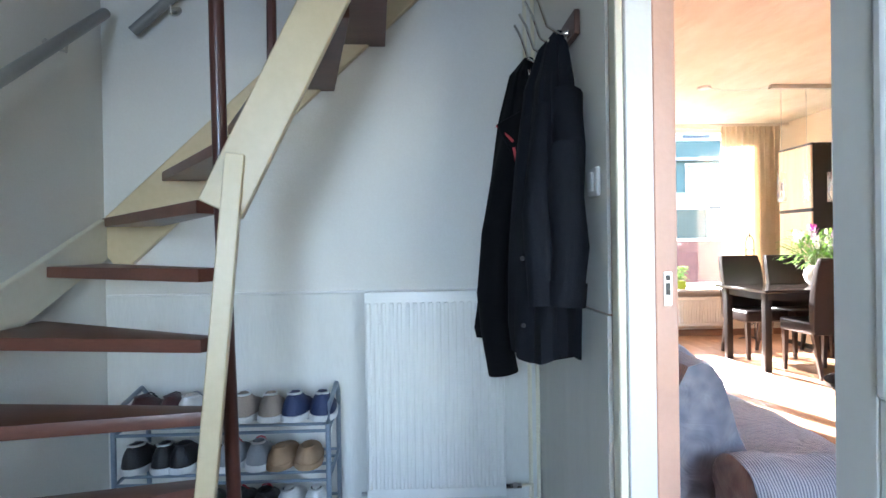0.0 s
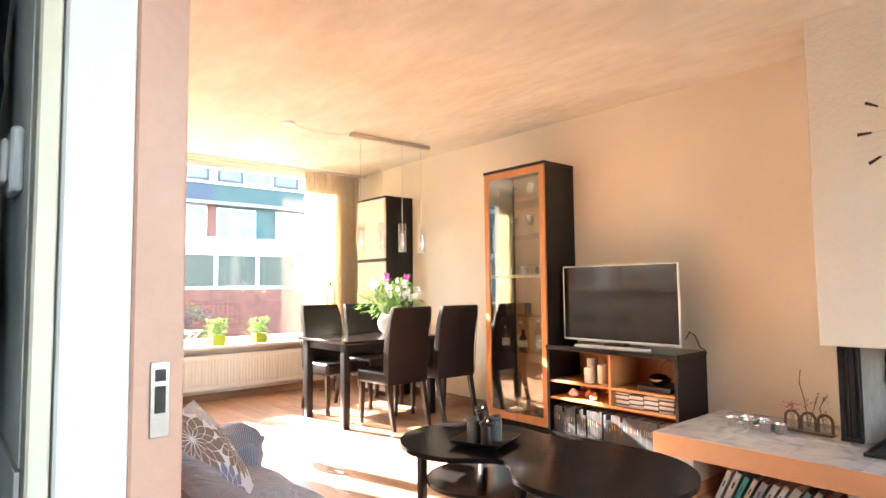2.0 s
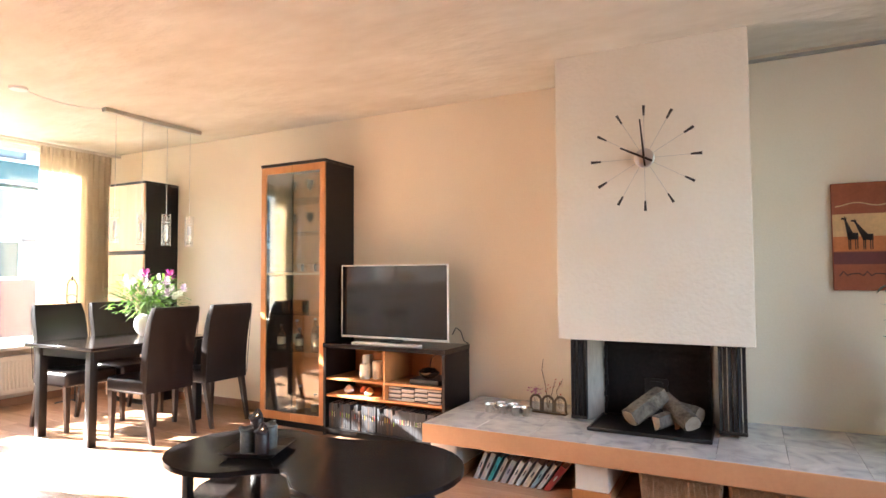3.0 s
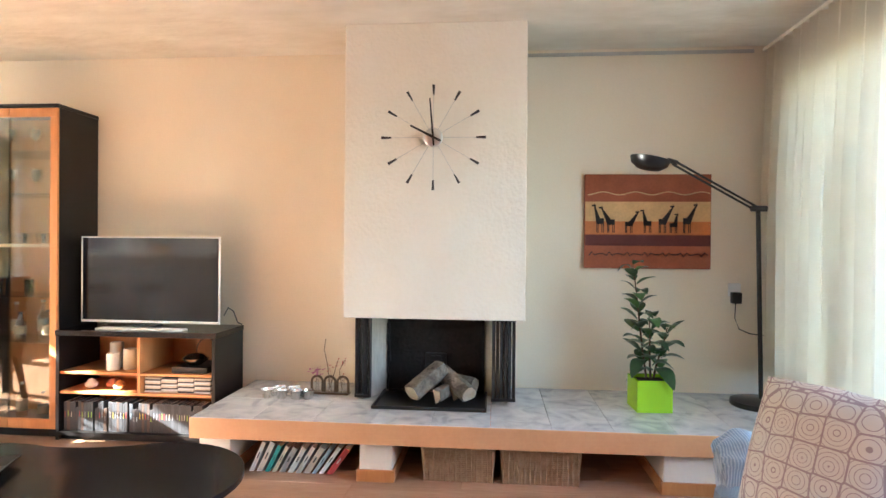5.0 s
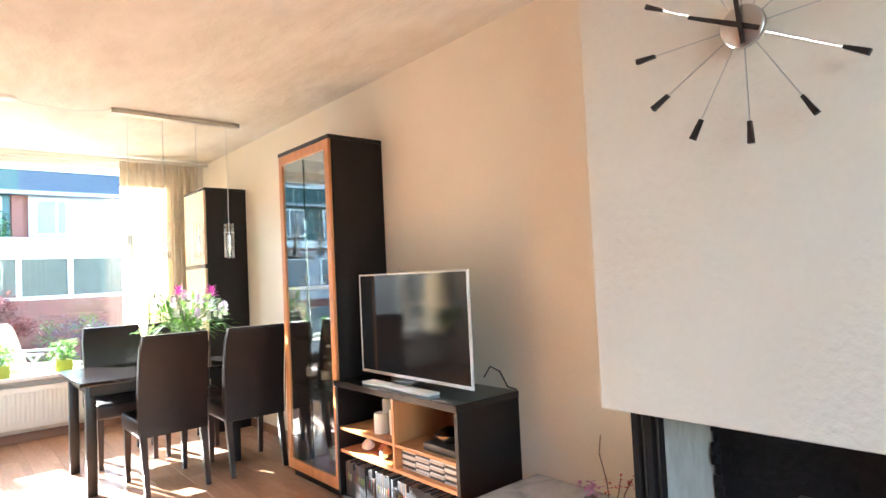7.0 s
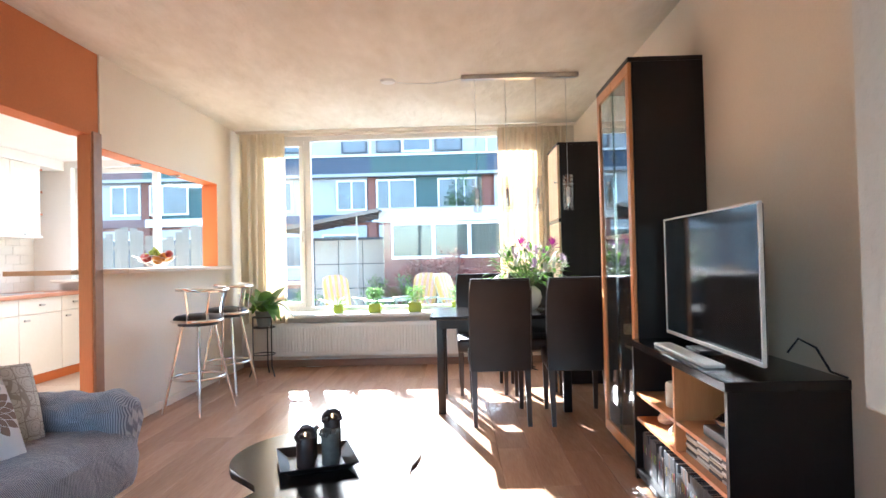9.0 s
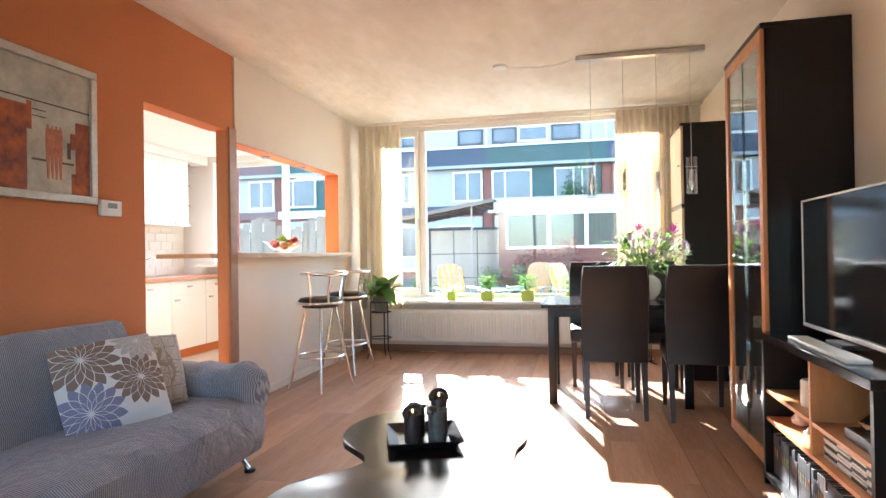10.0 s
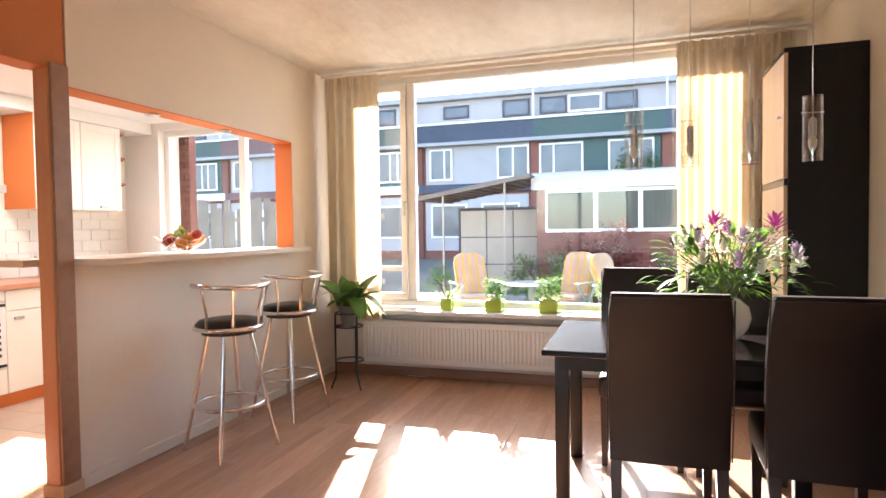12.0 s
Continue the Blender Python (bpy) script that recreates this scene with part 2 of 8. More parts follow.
MORTAR = surf("mortar", (0.40, 0.36, 0.32), (0.32, 0.29, 0.26), rough=0.95, scale=20, fine=90, bump=0.4)
CLADN = surf("navy_cladding", (0.035, 0.06, 0.10), (0.028, 0.048, 0.085), rough=0.5, scale=2, fine=30, bump=0.1)
CLADG = surf("green_cladding", (0.035, 0.095, 0.09), (0.028, 0.075, 0.072), rough=0.5, scale=2, fine=30, bump=0.1)
FRAMEW = surf("window_frame_paint", (0.82, 0.81, 0.77), (0.78, 0.77, 0.72), rough=0.4, bump=0.03)
FRAMED = surf("dark_window_frame", (0.04, 0.05, 0.07), (0.03, 0.04, 0.05), rough=0.45, bump=0)
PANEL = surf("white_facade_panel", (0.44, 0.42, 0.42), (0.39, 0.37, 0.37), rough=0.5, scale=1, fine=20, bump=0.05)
ROOFT = surf("roof_felt", (0.42, 0.42, 0.42), (0.34, 0.34, 0.34), rough=0.8, scale=2, fine=30, bump=0.3)
PANEG = surf("dark_green_pane", (0.07, 0.085, 0.07), (0.045, 0.055, 0.045), rough=0.3, bump=0, spec=0.25)
PANEB = surf("far_window_pane", (0.17, 0.19, 0.21), (0.07, 0.08, 0.09), rough=0.12, scale=1.2, fine=4, bump=0, spec=0.5)
CLADB = surf("brown_cladding", (0.17, 0.085, 0.085), (0.13, 0.065, 0.065), rough=0.5, scale=2, fine=30, bump=0.1)
FENCEW = surf("weathered_fence_wood", (0.31, 0.275, 0.22), (0.19, 0.165, 0.13), rough=0.85, scale=4, fine=40, bump=0.5, stretch=(5, 5, 0.5), rand=0.12)
PAVE = surf("concrete_paving", (0.42, 0.40, 0.37), (0.33, 0.31, 0.28), rough=0.85, scale=3, fine=50, bump=0.4, rand=0.08)
GRASSM = surf("mossy_paving_ground", (0.17, 0.16, 0.13), (0.11, 0.11, 0.085), rough=0.9, scale=3, fine=60, bump=0.8)
GARAGE = surf("beige_panel", (0.42, 0.39, 0.33), (0.36, 0.33, 0.28), rough=0.6, scale=2, fine=30, bump=0.05)
CANOPY = surf("corrugated_canopy", (0.20, 0.17, 0.14), (0.13, 0.11, 0.09), rough=0.7, scale=3, fine=30, bump=0.2)
TILEW = surf("white_wall_tile", (0.84, 0.80, 0.72), (0.80, 0.75, 0.66), rough=0.2, scale=3, fine=30, bump=0.03, rand=0.03)
GROUT = surf("grout", (0.62, 0.58, 0.50), (0.55, 0.50, 0.42), rough=0.9, bump=0.2)
TILEF = surf("kitchen_floor_tile", (0.55, 0.42, 0.32), (0.46, 0.34, 0.25), rough=0.35, scale=3, fine=30, bump=0.1, rand=0.08)
CABW = surf("cream_cabinet_paint", (0.84, 0.80, 0.72), (0.80, 0.75, 0.66), rough=0.35, scale=2, fine=30, bump=0.03)
COUNTER = wood("terracotta_worktop", (0.58, 0.27, 0.16), (0.48, 0.21, 0.12), rough=0.35, axis=1)
BARTOP = wood("bar_top_laminate", (0.72, 0.60, 0.48), (0.64, 0.52, 0.40), rough=0.35, axis=1)
TREADW = wood("red_brown_tread", (0.18, 0.062, 0.038), (0.11, 0.038, 0.024), rough=0.35, axis=0)
NEWELW = wood("dark_red_newel", (0.10, 0.032, 0.022), (0.06, 0.02, 0.014), rough=0.3, axis=2)
COATN = surf("navy_black_cloth", (0.010, 0.011, 0.015), (0.006, 0.007, 0.010), rough=0.85, scale=12, fine=200, bump=0.4, dist=0.003, spec=0.2)
COATK = surf("black_softshell", (0.007, 0.007, 0.008), (0.004, 0.004, 0.005), rough=0.9, spec=0.15, scale=12, fine=200, bump=0.3, dist=0.003)
REDT = surf("red_trim", (0.62, 0.06, 0.06), (0.52, 0.04, 0.05), rough=0.6, bump=0)
RACKM = surf("grey_blue_tube", (0.26, 0.31, 0.36), (0.20, 0.25, 0.30), rough=0.35, metal=0.3, bump=0)
WICKER = surf("wicker", (0.46, 0.31, 0.18), (0.30, 0.18, 0.10), rough=0.8, scale=20, fine=70, bump=0.4)
SCREENM = surf("spark_mesh", (0.035, 0.028, 0.026), (0.018, 0.015, 0.014), rough=0.55, metal=0.5, scale=60, fine=300, bump=0.5, dist=0.002)
WAX = surf("cream_wax", (0.82, 0.74, 0.60), (0.76, 0.67, 0.52), rough=0.5, bump=0)
WAXB = surf("dark_brown_wax", (0.055, 0.035, 0.032), (0.035, 0.022, 0.02), rough=0.45, bump=0.1)
WAXG = surf("grey_green_wax", (0.15, 0.155, 0.14), (0.09, 0.095, 0.085), rough=0.5, scale=20, fine=80, bump=0.2)
CERW = surf("white_ceramic", (0.84, 0.83, 0.80), (0.80, 0.79, 0.76), rough=0.15, bump=0)
ALU = surf("cast_aluminium", (0.72, 0.72, 0.70), (0.62, 0.62, 0.60), rough=0.22, metal=1.0, scale=10, fine=60, bump=0.05)
GLASSC = glass("clear_glass", share=0.10)
GLASSW = glass("window_glass", (0.97, 0.99, 0.98))
GLASST = glass("tinted_glass", (0.93, 0.97, 0.95), share=0.14)
SILVERF = surf("silver_leaf_frame", (0.55, 0.52, 0.47), (0.42, 0.39, 0.35), rough=0.4, metal=0.6, scale=20, fine=80, bump=0.2)


def marble():
    m, t, n, l, b = node_mat("grey_white_marble")
    tc = n.new("ShaderNodeTexCoord")
    oi = n.new("ShaderNodeObjectInfo")
    mv = n.new("ShaderNodeVectorMath")
    mv.operation = "MULTIPLY_ADD"
    mv.inputs[1].default_value = (1, 1, 1)
    cb = n.new("ShaderNodeCombineXYZ")
    ml = n.new("ShaderNodeMath")
    ml.operation, ml.inputs[1].default_value = "MULTIPLY", 17.0
    l.new(oi.outputs["Random"], ml.inputs[0])
    l.new(ml.outputs[0], cb.inputs[0])
    l.new(ml.outputs[0], cb.inputs[1])
    l.new(tc.outputs["Object"], mv.inputs[0])
    l.new(cb.outputs[0], mv.inputs[2])
    n1 = n.new("ShaderNodeTexNoise")
    n1.inputs["Scale"].default_value, n1.inputs["Detail"].default_value, n1.inputs["Distortion"].default_value = 6.5, 8, 1.1
    l.new(mv.outputs[0], n1.inputs["Vector"])
    r = n.new("ShaderNodeValToRGB")
    e = r.color_ramp.elements
    e[0].position, e[0].color = 0.33, (0.42, 0.42, 0.43, 1)
    e[1].position, e[1].color = 0.66, (0.66, 0.65, 0.63, 1)
    k = r.color_ramp.elements.new(0.46)
    k.color = (0.55, 0.55, 0.55, 1)
    l.new(n1.outputs[0], r.inputs[0])
    l.new(r.outputs[0], b.inputs["Base Color"])
    b.inputs["Roughness"].default_value = 0.16
    return m


MARBLE = marble()

# ---- mesh helpers ----


def box(bm, x0, x1, y0, y1, z0, z1, bev=0.0, seg=1, m=None):
    r = bmesh.ops.create_cube(bm, size=1.0)
    vs = r["verts"]
    mat4 = Matrix.Translation(((x0 + x1) / 2, (y0 + y1) / 2, (z0 + z1) / 2)) @ Matrix.Diagonal((abs(x1 - x0), abs(y1 - y0), abs(z1 - z0), 1))
    bmesh.ops.transform(bm, matrix=(m @ mat4 if m is not None else mat4), verts=vs)
    if bev > 0:
        es = list({e for v in vs for e in v.link_edges})
        bmesh.ops.bevel(bm, geom=es, offset=bev, segments=seg, affect="EDGES", profile=0.6)


def tube(bm, pts, r, seg=10, closed=False, r1=None, caps=True):
    """A round bar along a line of points."""
    pts = [Vector(p) for p in pts]
    rings, k = [], len(pts)
    up = Vector((0.13, 0.29, 0.95)).normalized()
    for i, p in enumerate(pts):
        if closed:
            d = pts[(i + 1) % k] - pts[i - 1]
        else:
            d = pts[min(i + 1, k - 1)] - pts[max(i - 1, 0)]
        d.normalize()
        a = d.cross(up)
        if a.length < 0.05:
            a = d.cross(Vector((1, 0, 0)))
        a.normalize()
        b = d.cross(a)
        rr = r if r1 is None else r + (r1 - r) * i / max(k - 1, 1)
        rings.append([bm.verts.new(p + (a * math.cos(2 * math.pi * j / seg) + b * math.sin(2 * math.pi * j / seg)) * rr) for j in range(seg)])
    for i in range(k if closed else k - 1):
        A, B = rings[i], rings[(i + 1) % k]
        for j in range(seg):
            bm.faces.new((A[j], A[(j + 1) % seg], B[(j + 1) % seg], B[j]))
    if not closed and caps:
        bm.faces.new(list(reversed(rings[0])))
        bm.faces.new(rings[-1])


def lathe(bm, prof, cx=0, cy=0, cz=0, seg=24, m=None):
    """Turns a profile of (radius, height) about the upright axis."""
    rings = []
    for r, z in prof:
        ring = []
        for j in range(seg):
            a = 2 * math.pi * j / seg
            p = Vector((cx + r * math.cos(a), cy + r * math.sin(a), cz + z))
            ring.append(bm.verts.new(m @ p if m is not None else p))
        rings.append(ring)
    for A, B in zip(rings, rings[1:]):
        for j in range(seg):
            bm.faces.new((A[j], A[(j + 1) % seg], B[(j + 1) % seg], B[j]))
    bm.faces.new(list(reversed(rings[0])))
    bm.faces.new(rings[-1])


def prism(bm, poly, z0, z1, bev=0.0, m=None):
    """A plan outline raised from z0 to z1."""
    lo = [bm.verts.new((m @ Vector((x, y, z0))) if m is not None else (x, y, z0)) for x, y in poly]
    hi = [bm.verts.new((m @ Vector((x, y, z1))) if m is not None else (x, y, z1)) for x, y in poly]
    k = len(poly)
    fs = [bm.faces.new(list(reversed(lo))), bm.faces.new(hi)]
    for i in range(k):
        fs.append(bm.faces.new((lo[i], lo[(i + 1) % k], hi[(i + 1) % k], hi[i])))
    if bev:
        es = [e for e in fs[1].edges] + [e for e in fs[0].edges]
        bmesh.ops.bevel(bm, geom=es, offset=bev, segments=2, affect="EDGES", profile=0.6)


def thing(name, label="", category="", group="", loc=(0, 0, 0), rz=0.0, kind=""):
    o = new(name)
    o.empty_display_size = 0.1
    o.matrix_world = pose(*loc, 0, 0, rz)
    return tagged(o, label, category, group, kind)


def mesh_of(name, bm, material, smooth=True, angle=40):
    bmesh.ops.recalc_face_normals(bm, faces=bm.faces)
    me = bpy.data.meshes.new(name)
    bm.to_mesh(me)
    bm.free()
    if smooth:
        for p in me.polygons:
            p.use_smooth = True
        me.set_sharp_from_angle(angle=radians(angle))
    for mm in (material if isinstance(material, (list, tuple)) else [material]):
        me.materials.append(mm)
    return me


def part(name, bm, material, parent=None, label="", kind="", smooth=True):
    o = new(name, mesh_of(name, bm, material, smooth))
    o.parent = parent
    return tagged(o, label, kind=kind)


def struct(name, bm, material, label="", smooth=False):
    return tagged(new(name, mesh_of(name, bm, material, smooth)), label, kind="structure")


def B(*boxes, bev=0.0, seg=1, m=None):
    bm = bmesh.new()
    for b in boxes:
        box(bm, *b, bev=bev, seg=seg, m=m)
    return bm


def T(lines, r, seg=10, closed=False):
    bm = bmesh.new()
    for ln in lines:
        tube(bm, ln, r, seg, closed)
    return bm


def L(prof, seg=24, c=(0, 0, 0)):
    bm = bmesh.new()
    lathe(bm, prof, *c, seg=seg)
    return bm


def lone(name, bm, material, label, category, group="", loc=(0, 0, 0), rz=0.0):
    o = tagged(new(name, mesh_of(name, bm, material)), label, category, group)
    o.matrix_world = pose(*loc, 0, 0, rz)
    return o


def leaf(bm, base, direction, length, width, droop=0.3, fold=0.15, mi=0, seg=4):
    """One leaf: a folded, drooping blade."""
    d = Vector(direction).normalized()
    side = d.cross(Vector((0, 0, 1)))
    if side.length < 0.05:
        side = Vector((1, 0, 0))
    side.normalize()
    upv = side.cross(d)
    rows = []
    for i in range(seg + 1):
        t = i / seg
        w = width * math.sin(math.pi * min(0.999, 0.06 + 0.92 * t)) ** 0.8 / 2
        c = Vector(base) + d * length * t + Vector((0, 0, -droop * length * t * t))
        rows.append((bm.verts.new(c + side * w + upv * w * fold * 2), bm.verts.new(c), bm.verts.new(c - side * w + upv * w * fold * 2)))
    for a, b in zip(rows, rows[1:]):
        for k in (0, 1):
            f = bm.faces.new((a[k], a[k + 1], b[k + 1], b[k]))
            f.material_index = mi


def arc(cx, cy, r, a0, a1, k):
    return [(cx + r * math.cos(radians(a0 + (a1 - a0) * i / k)), cy + r * math.sin(radians(a0 + (a1 - a0) * i / k))) for i in range(k + 1)]

# ---- large structure ----
CZ, XE, XH, YN, YS = 2.60, 5.48, 1.50, 8.02, -0.10
struct("ceiling", B((1.50, XE + 0.3, YS - 0.3, YN + 0.3, CZ, CZ + 0.2)), CEIL, "mottled cream plaster ceiling of the living room")
struct("ceiling", B((-0.9, 1.50, -1.4, 3.6, CZ, CZ + 0.2)), HALLW, "plain hall ceiling")
struct("ceiling", B((-0.9, 1.50, 3.6, YN + 0.3, 2.35, CZ + 0.2)), WHITE, "lowered white kitchen ceiling")
struct("subfloor", B((-0.95, XE + 0.3, -1.4, YN + 0.3, -0.2, -0.012)), MORTAR, "screed under the floorboards")
# east wall, south wall with its window, north wall with its window
struct("wall_east", B((XE, XE + 0.3, YS - 0.3, YN + 0.3, -0.1, CZ)), PLASTER, "cream plastered party wall")
WS = (2.2, 5.2, 0.45, 2.35)
struct("wall_south", B((1.5, WS[0], YS - 0.3, YS, -0.1, CZ), (WS[1], XE, YS - 0.3, YS, -0.1, CZ), (WS[0], WS[1], YS - 0.3, YS, -0.1, WS[2]),
                       (WS[0], WS[1], YS - 0.3, YS, WS[3], CZ)), PLASTER, "cream plastered wall with a curtained window")
WN = (1.90, 5.02, 0.58, 2.57)
struct("wall_north", B((1.55, WN[0], YN, YN + 0.28, -0.1, CZ), (WN[1], XE, YN, YN + 0.28, -0.1, CZ), (WN[0], WN[1], YN, YN + 0.28, -0.1, WN[2]),
                       (WN[0], WN[1], YN, YN + 0.28, WN[3], CZ)), PLASTER_W, "cream wall under and beside the large window")
# west wall of the living room: the door part, the terracotta part, the bar part
DY0, DY1 = 1.53, 2.385
struct("wall_west", B((1.50, 1.655, YS, 1.49, -0.1, CZ), (1.50, 1.655, DY0 - 0.04, DY1 + 0.04, 2.08, CZ), (1.505, 1.636, DY1 + 0.047, 2.85, -0.1, CZ), (1.505, 1.74, 2.85, 4.53, -0.1, CZ),
                      (1.61, 1.74, 4.53, 5.46, 2.035, CZ)), ORANGE, "matt terracotta painted wall")
struct("hall_face", B((1.493, 1.499, -1.2, DY0 - 0.09, 0, CZ), (1.493, 1.499, DY0 - 0.09, DY1 + 0.09, 2.14, CZ), (1.493, 1.503, DY1 + 0.09, 3.42, 0.965, CZ)), HALLW,
       "pale wallpapered hall side of the wall")
struct("hall_dado", B((1.489, 1.504, DY1 + 0.09, 3.42, 0, 0.96), bev=0.001), HALLD, "textured dado paper with faint upright panels")
PY0, PY1, PZ0, PZ1 = 5.46, 7.40, 1.10, 1.965
struct("wall_bar", B((1.60, 1.75, 5.463, YN, PZ1, CZ), (1.60, 1.75, PY1, YN, -0.1, PZ1), (1.60, 1.75, 5.463, PY1, -0.1, PZ0)), PLASTER_W,
       "cream half wall below and above the serving hatch")
struct("hatch_lining", B((1.597, 1.748, 5.47, PY1 - 0.006, PZ1 - 0.006, PZ1 - 0.001), (1.597, 1.748, PY1 - 0.006, PY1 - 0.001, PZ0, PZ1 - 0.001)), ORANGE_B,
       "bright orange painted lining of the hatch")
struct("hatch_lining", B((1.608, 1.742, 4.532, 5.36, 2.0305, 2.0349)), ORANGE_B, "orange underside of the door header")
struct("post", B((1.655, 1.748, 5.362, 5.458, 0, 2.034), bev=0.004), POSTW, "wooden corner post between doorway and hatch")
# East face of the post: its shade is put in as a darker board.
struct("post_facing", B((1.7485, 1.766, 5.366, 5.460, 0.06, 2.055), bev=0.004), SKIRT, "dark brown board giving the post's east face its shade")
struct("baseboard", B((1.645, 1.775, 5.352, 5.468, 0.0, 0.06), bev=0.003), MAPLE, "plinth around the post")
struct("baseboard", B((1.752, 1.768, 5.47, YN, 0, 0.065), bev=0.003), PLASTER_W, "painted skirting under the hatch wall")
struct("baseboard", B((1.77, XE, YN - 0.016, YN - 0.002, 0, 0.075), bev=0.003), SKIRT, "dark wooden skirting under the window")
struct("baseboard", B((XE - 0.016, XE - 0.002, 3.8, YN - 0.02, 0, 0.075), bev=0.003), SKIRT, "dark wooden skirting along the party wall")
struct("baseboard", B((1.742, 1.756, 2.86, 4.53, 0, 0.065), bev=0.003), SKIRT, "dark wooden skirting on the terracotta wall")
# hall walls
struct("hall_wall_north", B((-0.7, 1.50, 3.42, 3.60, -0.1, CZ)), HALLW, "pale wallpapered hall wall")
struct("hall_dado", B((-0.35, 1.489, 3.412, 3.419, 0, 0.965), bev=0.001), HALLD, "lighter dado paper on the hall wall")
struct("dado_trim", B((-0.35, 1.489, 3.406, 3.4195, 0.966, 0.976), bev=0.002), WHITE, "thin trim on top of the dado")
struct("hall_wall_west", B((-0.7, -0.36, -1.2, 3.42, -0.1, CZ)), HALLW, "pale wallpapered stair wall")
struct("hall_wall_south", B((-0.7, 0.1, -1.4, -1.2, -0.1, CZ), (1.1, 1.50, -1.4, -1.2, -0.1, CZ), (0.1, 1.1, -1.4, -1.2, 2.3, CZ), (0.1, 1.1, -1.4, -1.2, -0.1, 0.5)), HALLW,
       "hall wall round the glazed front door")
# kitchen shell
struct("kitchen_wall_west", B((-0.75, -0.60, 3.6, YN + 0.3, -0.1, 2.5)), TILEW, "kitchen wall behind the cabinets")
KW = (-0.17, 1.50, 1.02, 2.28)
struct("kitchen_wall_north", B((-0.60, KW[0], YN, YN + 0.28, -0.1, 2.5), (KW[1], 1.55, YN, YN + 0.28, -0.1, 2.5), (KW[0], KW[1], YN, YN + 0.28, -0.1, KW[2]),
                               (KW[0], KW[1], YN, YN + 0.28, KW[3], 2.5)), WHITE, "white kitchen wall round the window")

# door frame to the hall
for nm, bxs, mt, lb in (
        ("door_frame", [(1.515, 1.588, DY1 - 0.002, DY1 + 0.045, 0, 2.07), (1.515, 1.60, DY0 - 0.04, DY0, 0, 2.07), (1.515, 1.60, DY0 - 0.04, DY1 + 0.045, 2.07, 2.12)], WHITE, "white painted door lining"),
        ("door_rebate", [(1.590, 1.650, DY1 + 0.002, DY1 + 0.045, 0, 2.068), (1.602, 1.65, DY0 - 0.04, DY0 - 0.004, 0, 2.068)], surf("peach_frame_paint", (0.72, 0.42, 0.30), (0.66, 0.37, 0.26), rough=0.45, bump=0.05), "peach painted rebate of the door frame"),
        ("door_casing", [(1.491, 1.513, DY1 + 0.004, DY1 + 0.055, 0, 2.14), (1.491, 1.513, DY0 - 0.06, DY0 - 0.002, 0, 2.14), (1.491, 1.513, DY0 - 0.06, DY1 + 0.055, 2.14, 2.19)], CREAMP, "cream door casing")):
    struct(nm, B(*bxs, bev=0.003), mt, lb)
leaf_ = tagged(new("door_2"), "white panelled door standing open against the hall wall", kind="structure")
part("door_panel", B((1.446, 1.470, 0.815, 1.455, 0.13, 1.93)), WHITE, leaf_)
part("stile", B((1.438, 1.476, 1.455, 1.520, 0.01, 2.05), bev=0.003), WHITE, leaf_)
part("stile", B((1.438, 1.476, 0.725, 0.815, 0.01, 2.05), bev=0.003), WHITE, leaf_)
for a, b in ((0.01, 0.20), (0.88, 1.00), (1.90, 2.05)):
    part("rail", B((1.438, 1.476, 0.8152, 1.4548, a, b), bev=0.003), WHITE, leaf_)
for a, b in ((0.20, 0.88), (1.00, 1.90)):
    part("moulding", B((1.4345, 1.4455, 0.8155, 0.829, a, b), (1.4345, 1.4455, 1.441, 1.4545, a, b), (1.4345, 1.4455, 0.829, 1.441, a, a + 0.014), (1.4345, 1.4455, 0.829, 1.441, b - 0.014, b), bev=0.003), WHITE, leaf_)
part("door_handle", T([[(1.437, 0.775, 1.04), (1.39, 0.775, 1.04), (1.385, 0.80, 1.04), (1.385, 0.90, 1.035)]], 0.009, 10), STEEL, leaf_)
strike = thing("strike_plate", "small worn steel strike plate in the door frame", "door hardware", loc=(1.622, DY1 + 0.001, 1.04))
part("plate", B((-0.011, 0.011, -0.002, 0.001, -0.045, 0.045), bev=0.0008), STEEL, strike)
part("latch_hole", B((-0.006, 0.006, -0.0035, -0.002, -0.016, 0.016)), BLACKM, strike)
part("bolt_hole", B((-0.006, 0.006, -0.0035, -0.002, 0.022, 0.036)), BLACKM, strike)


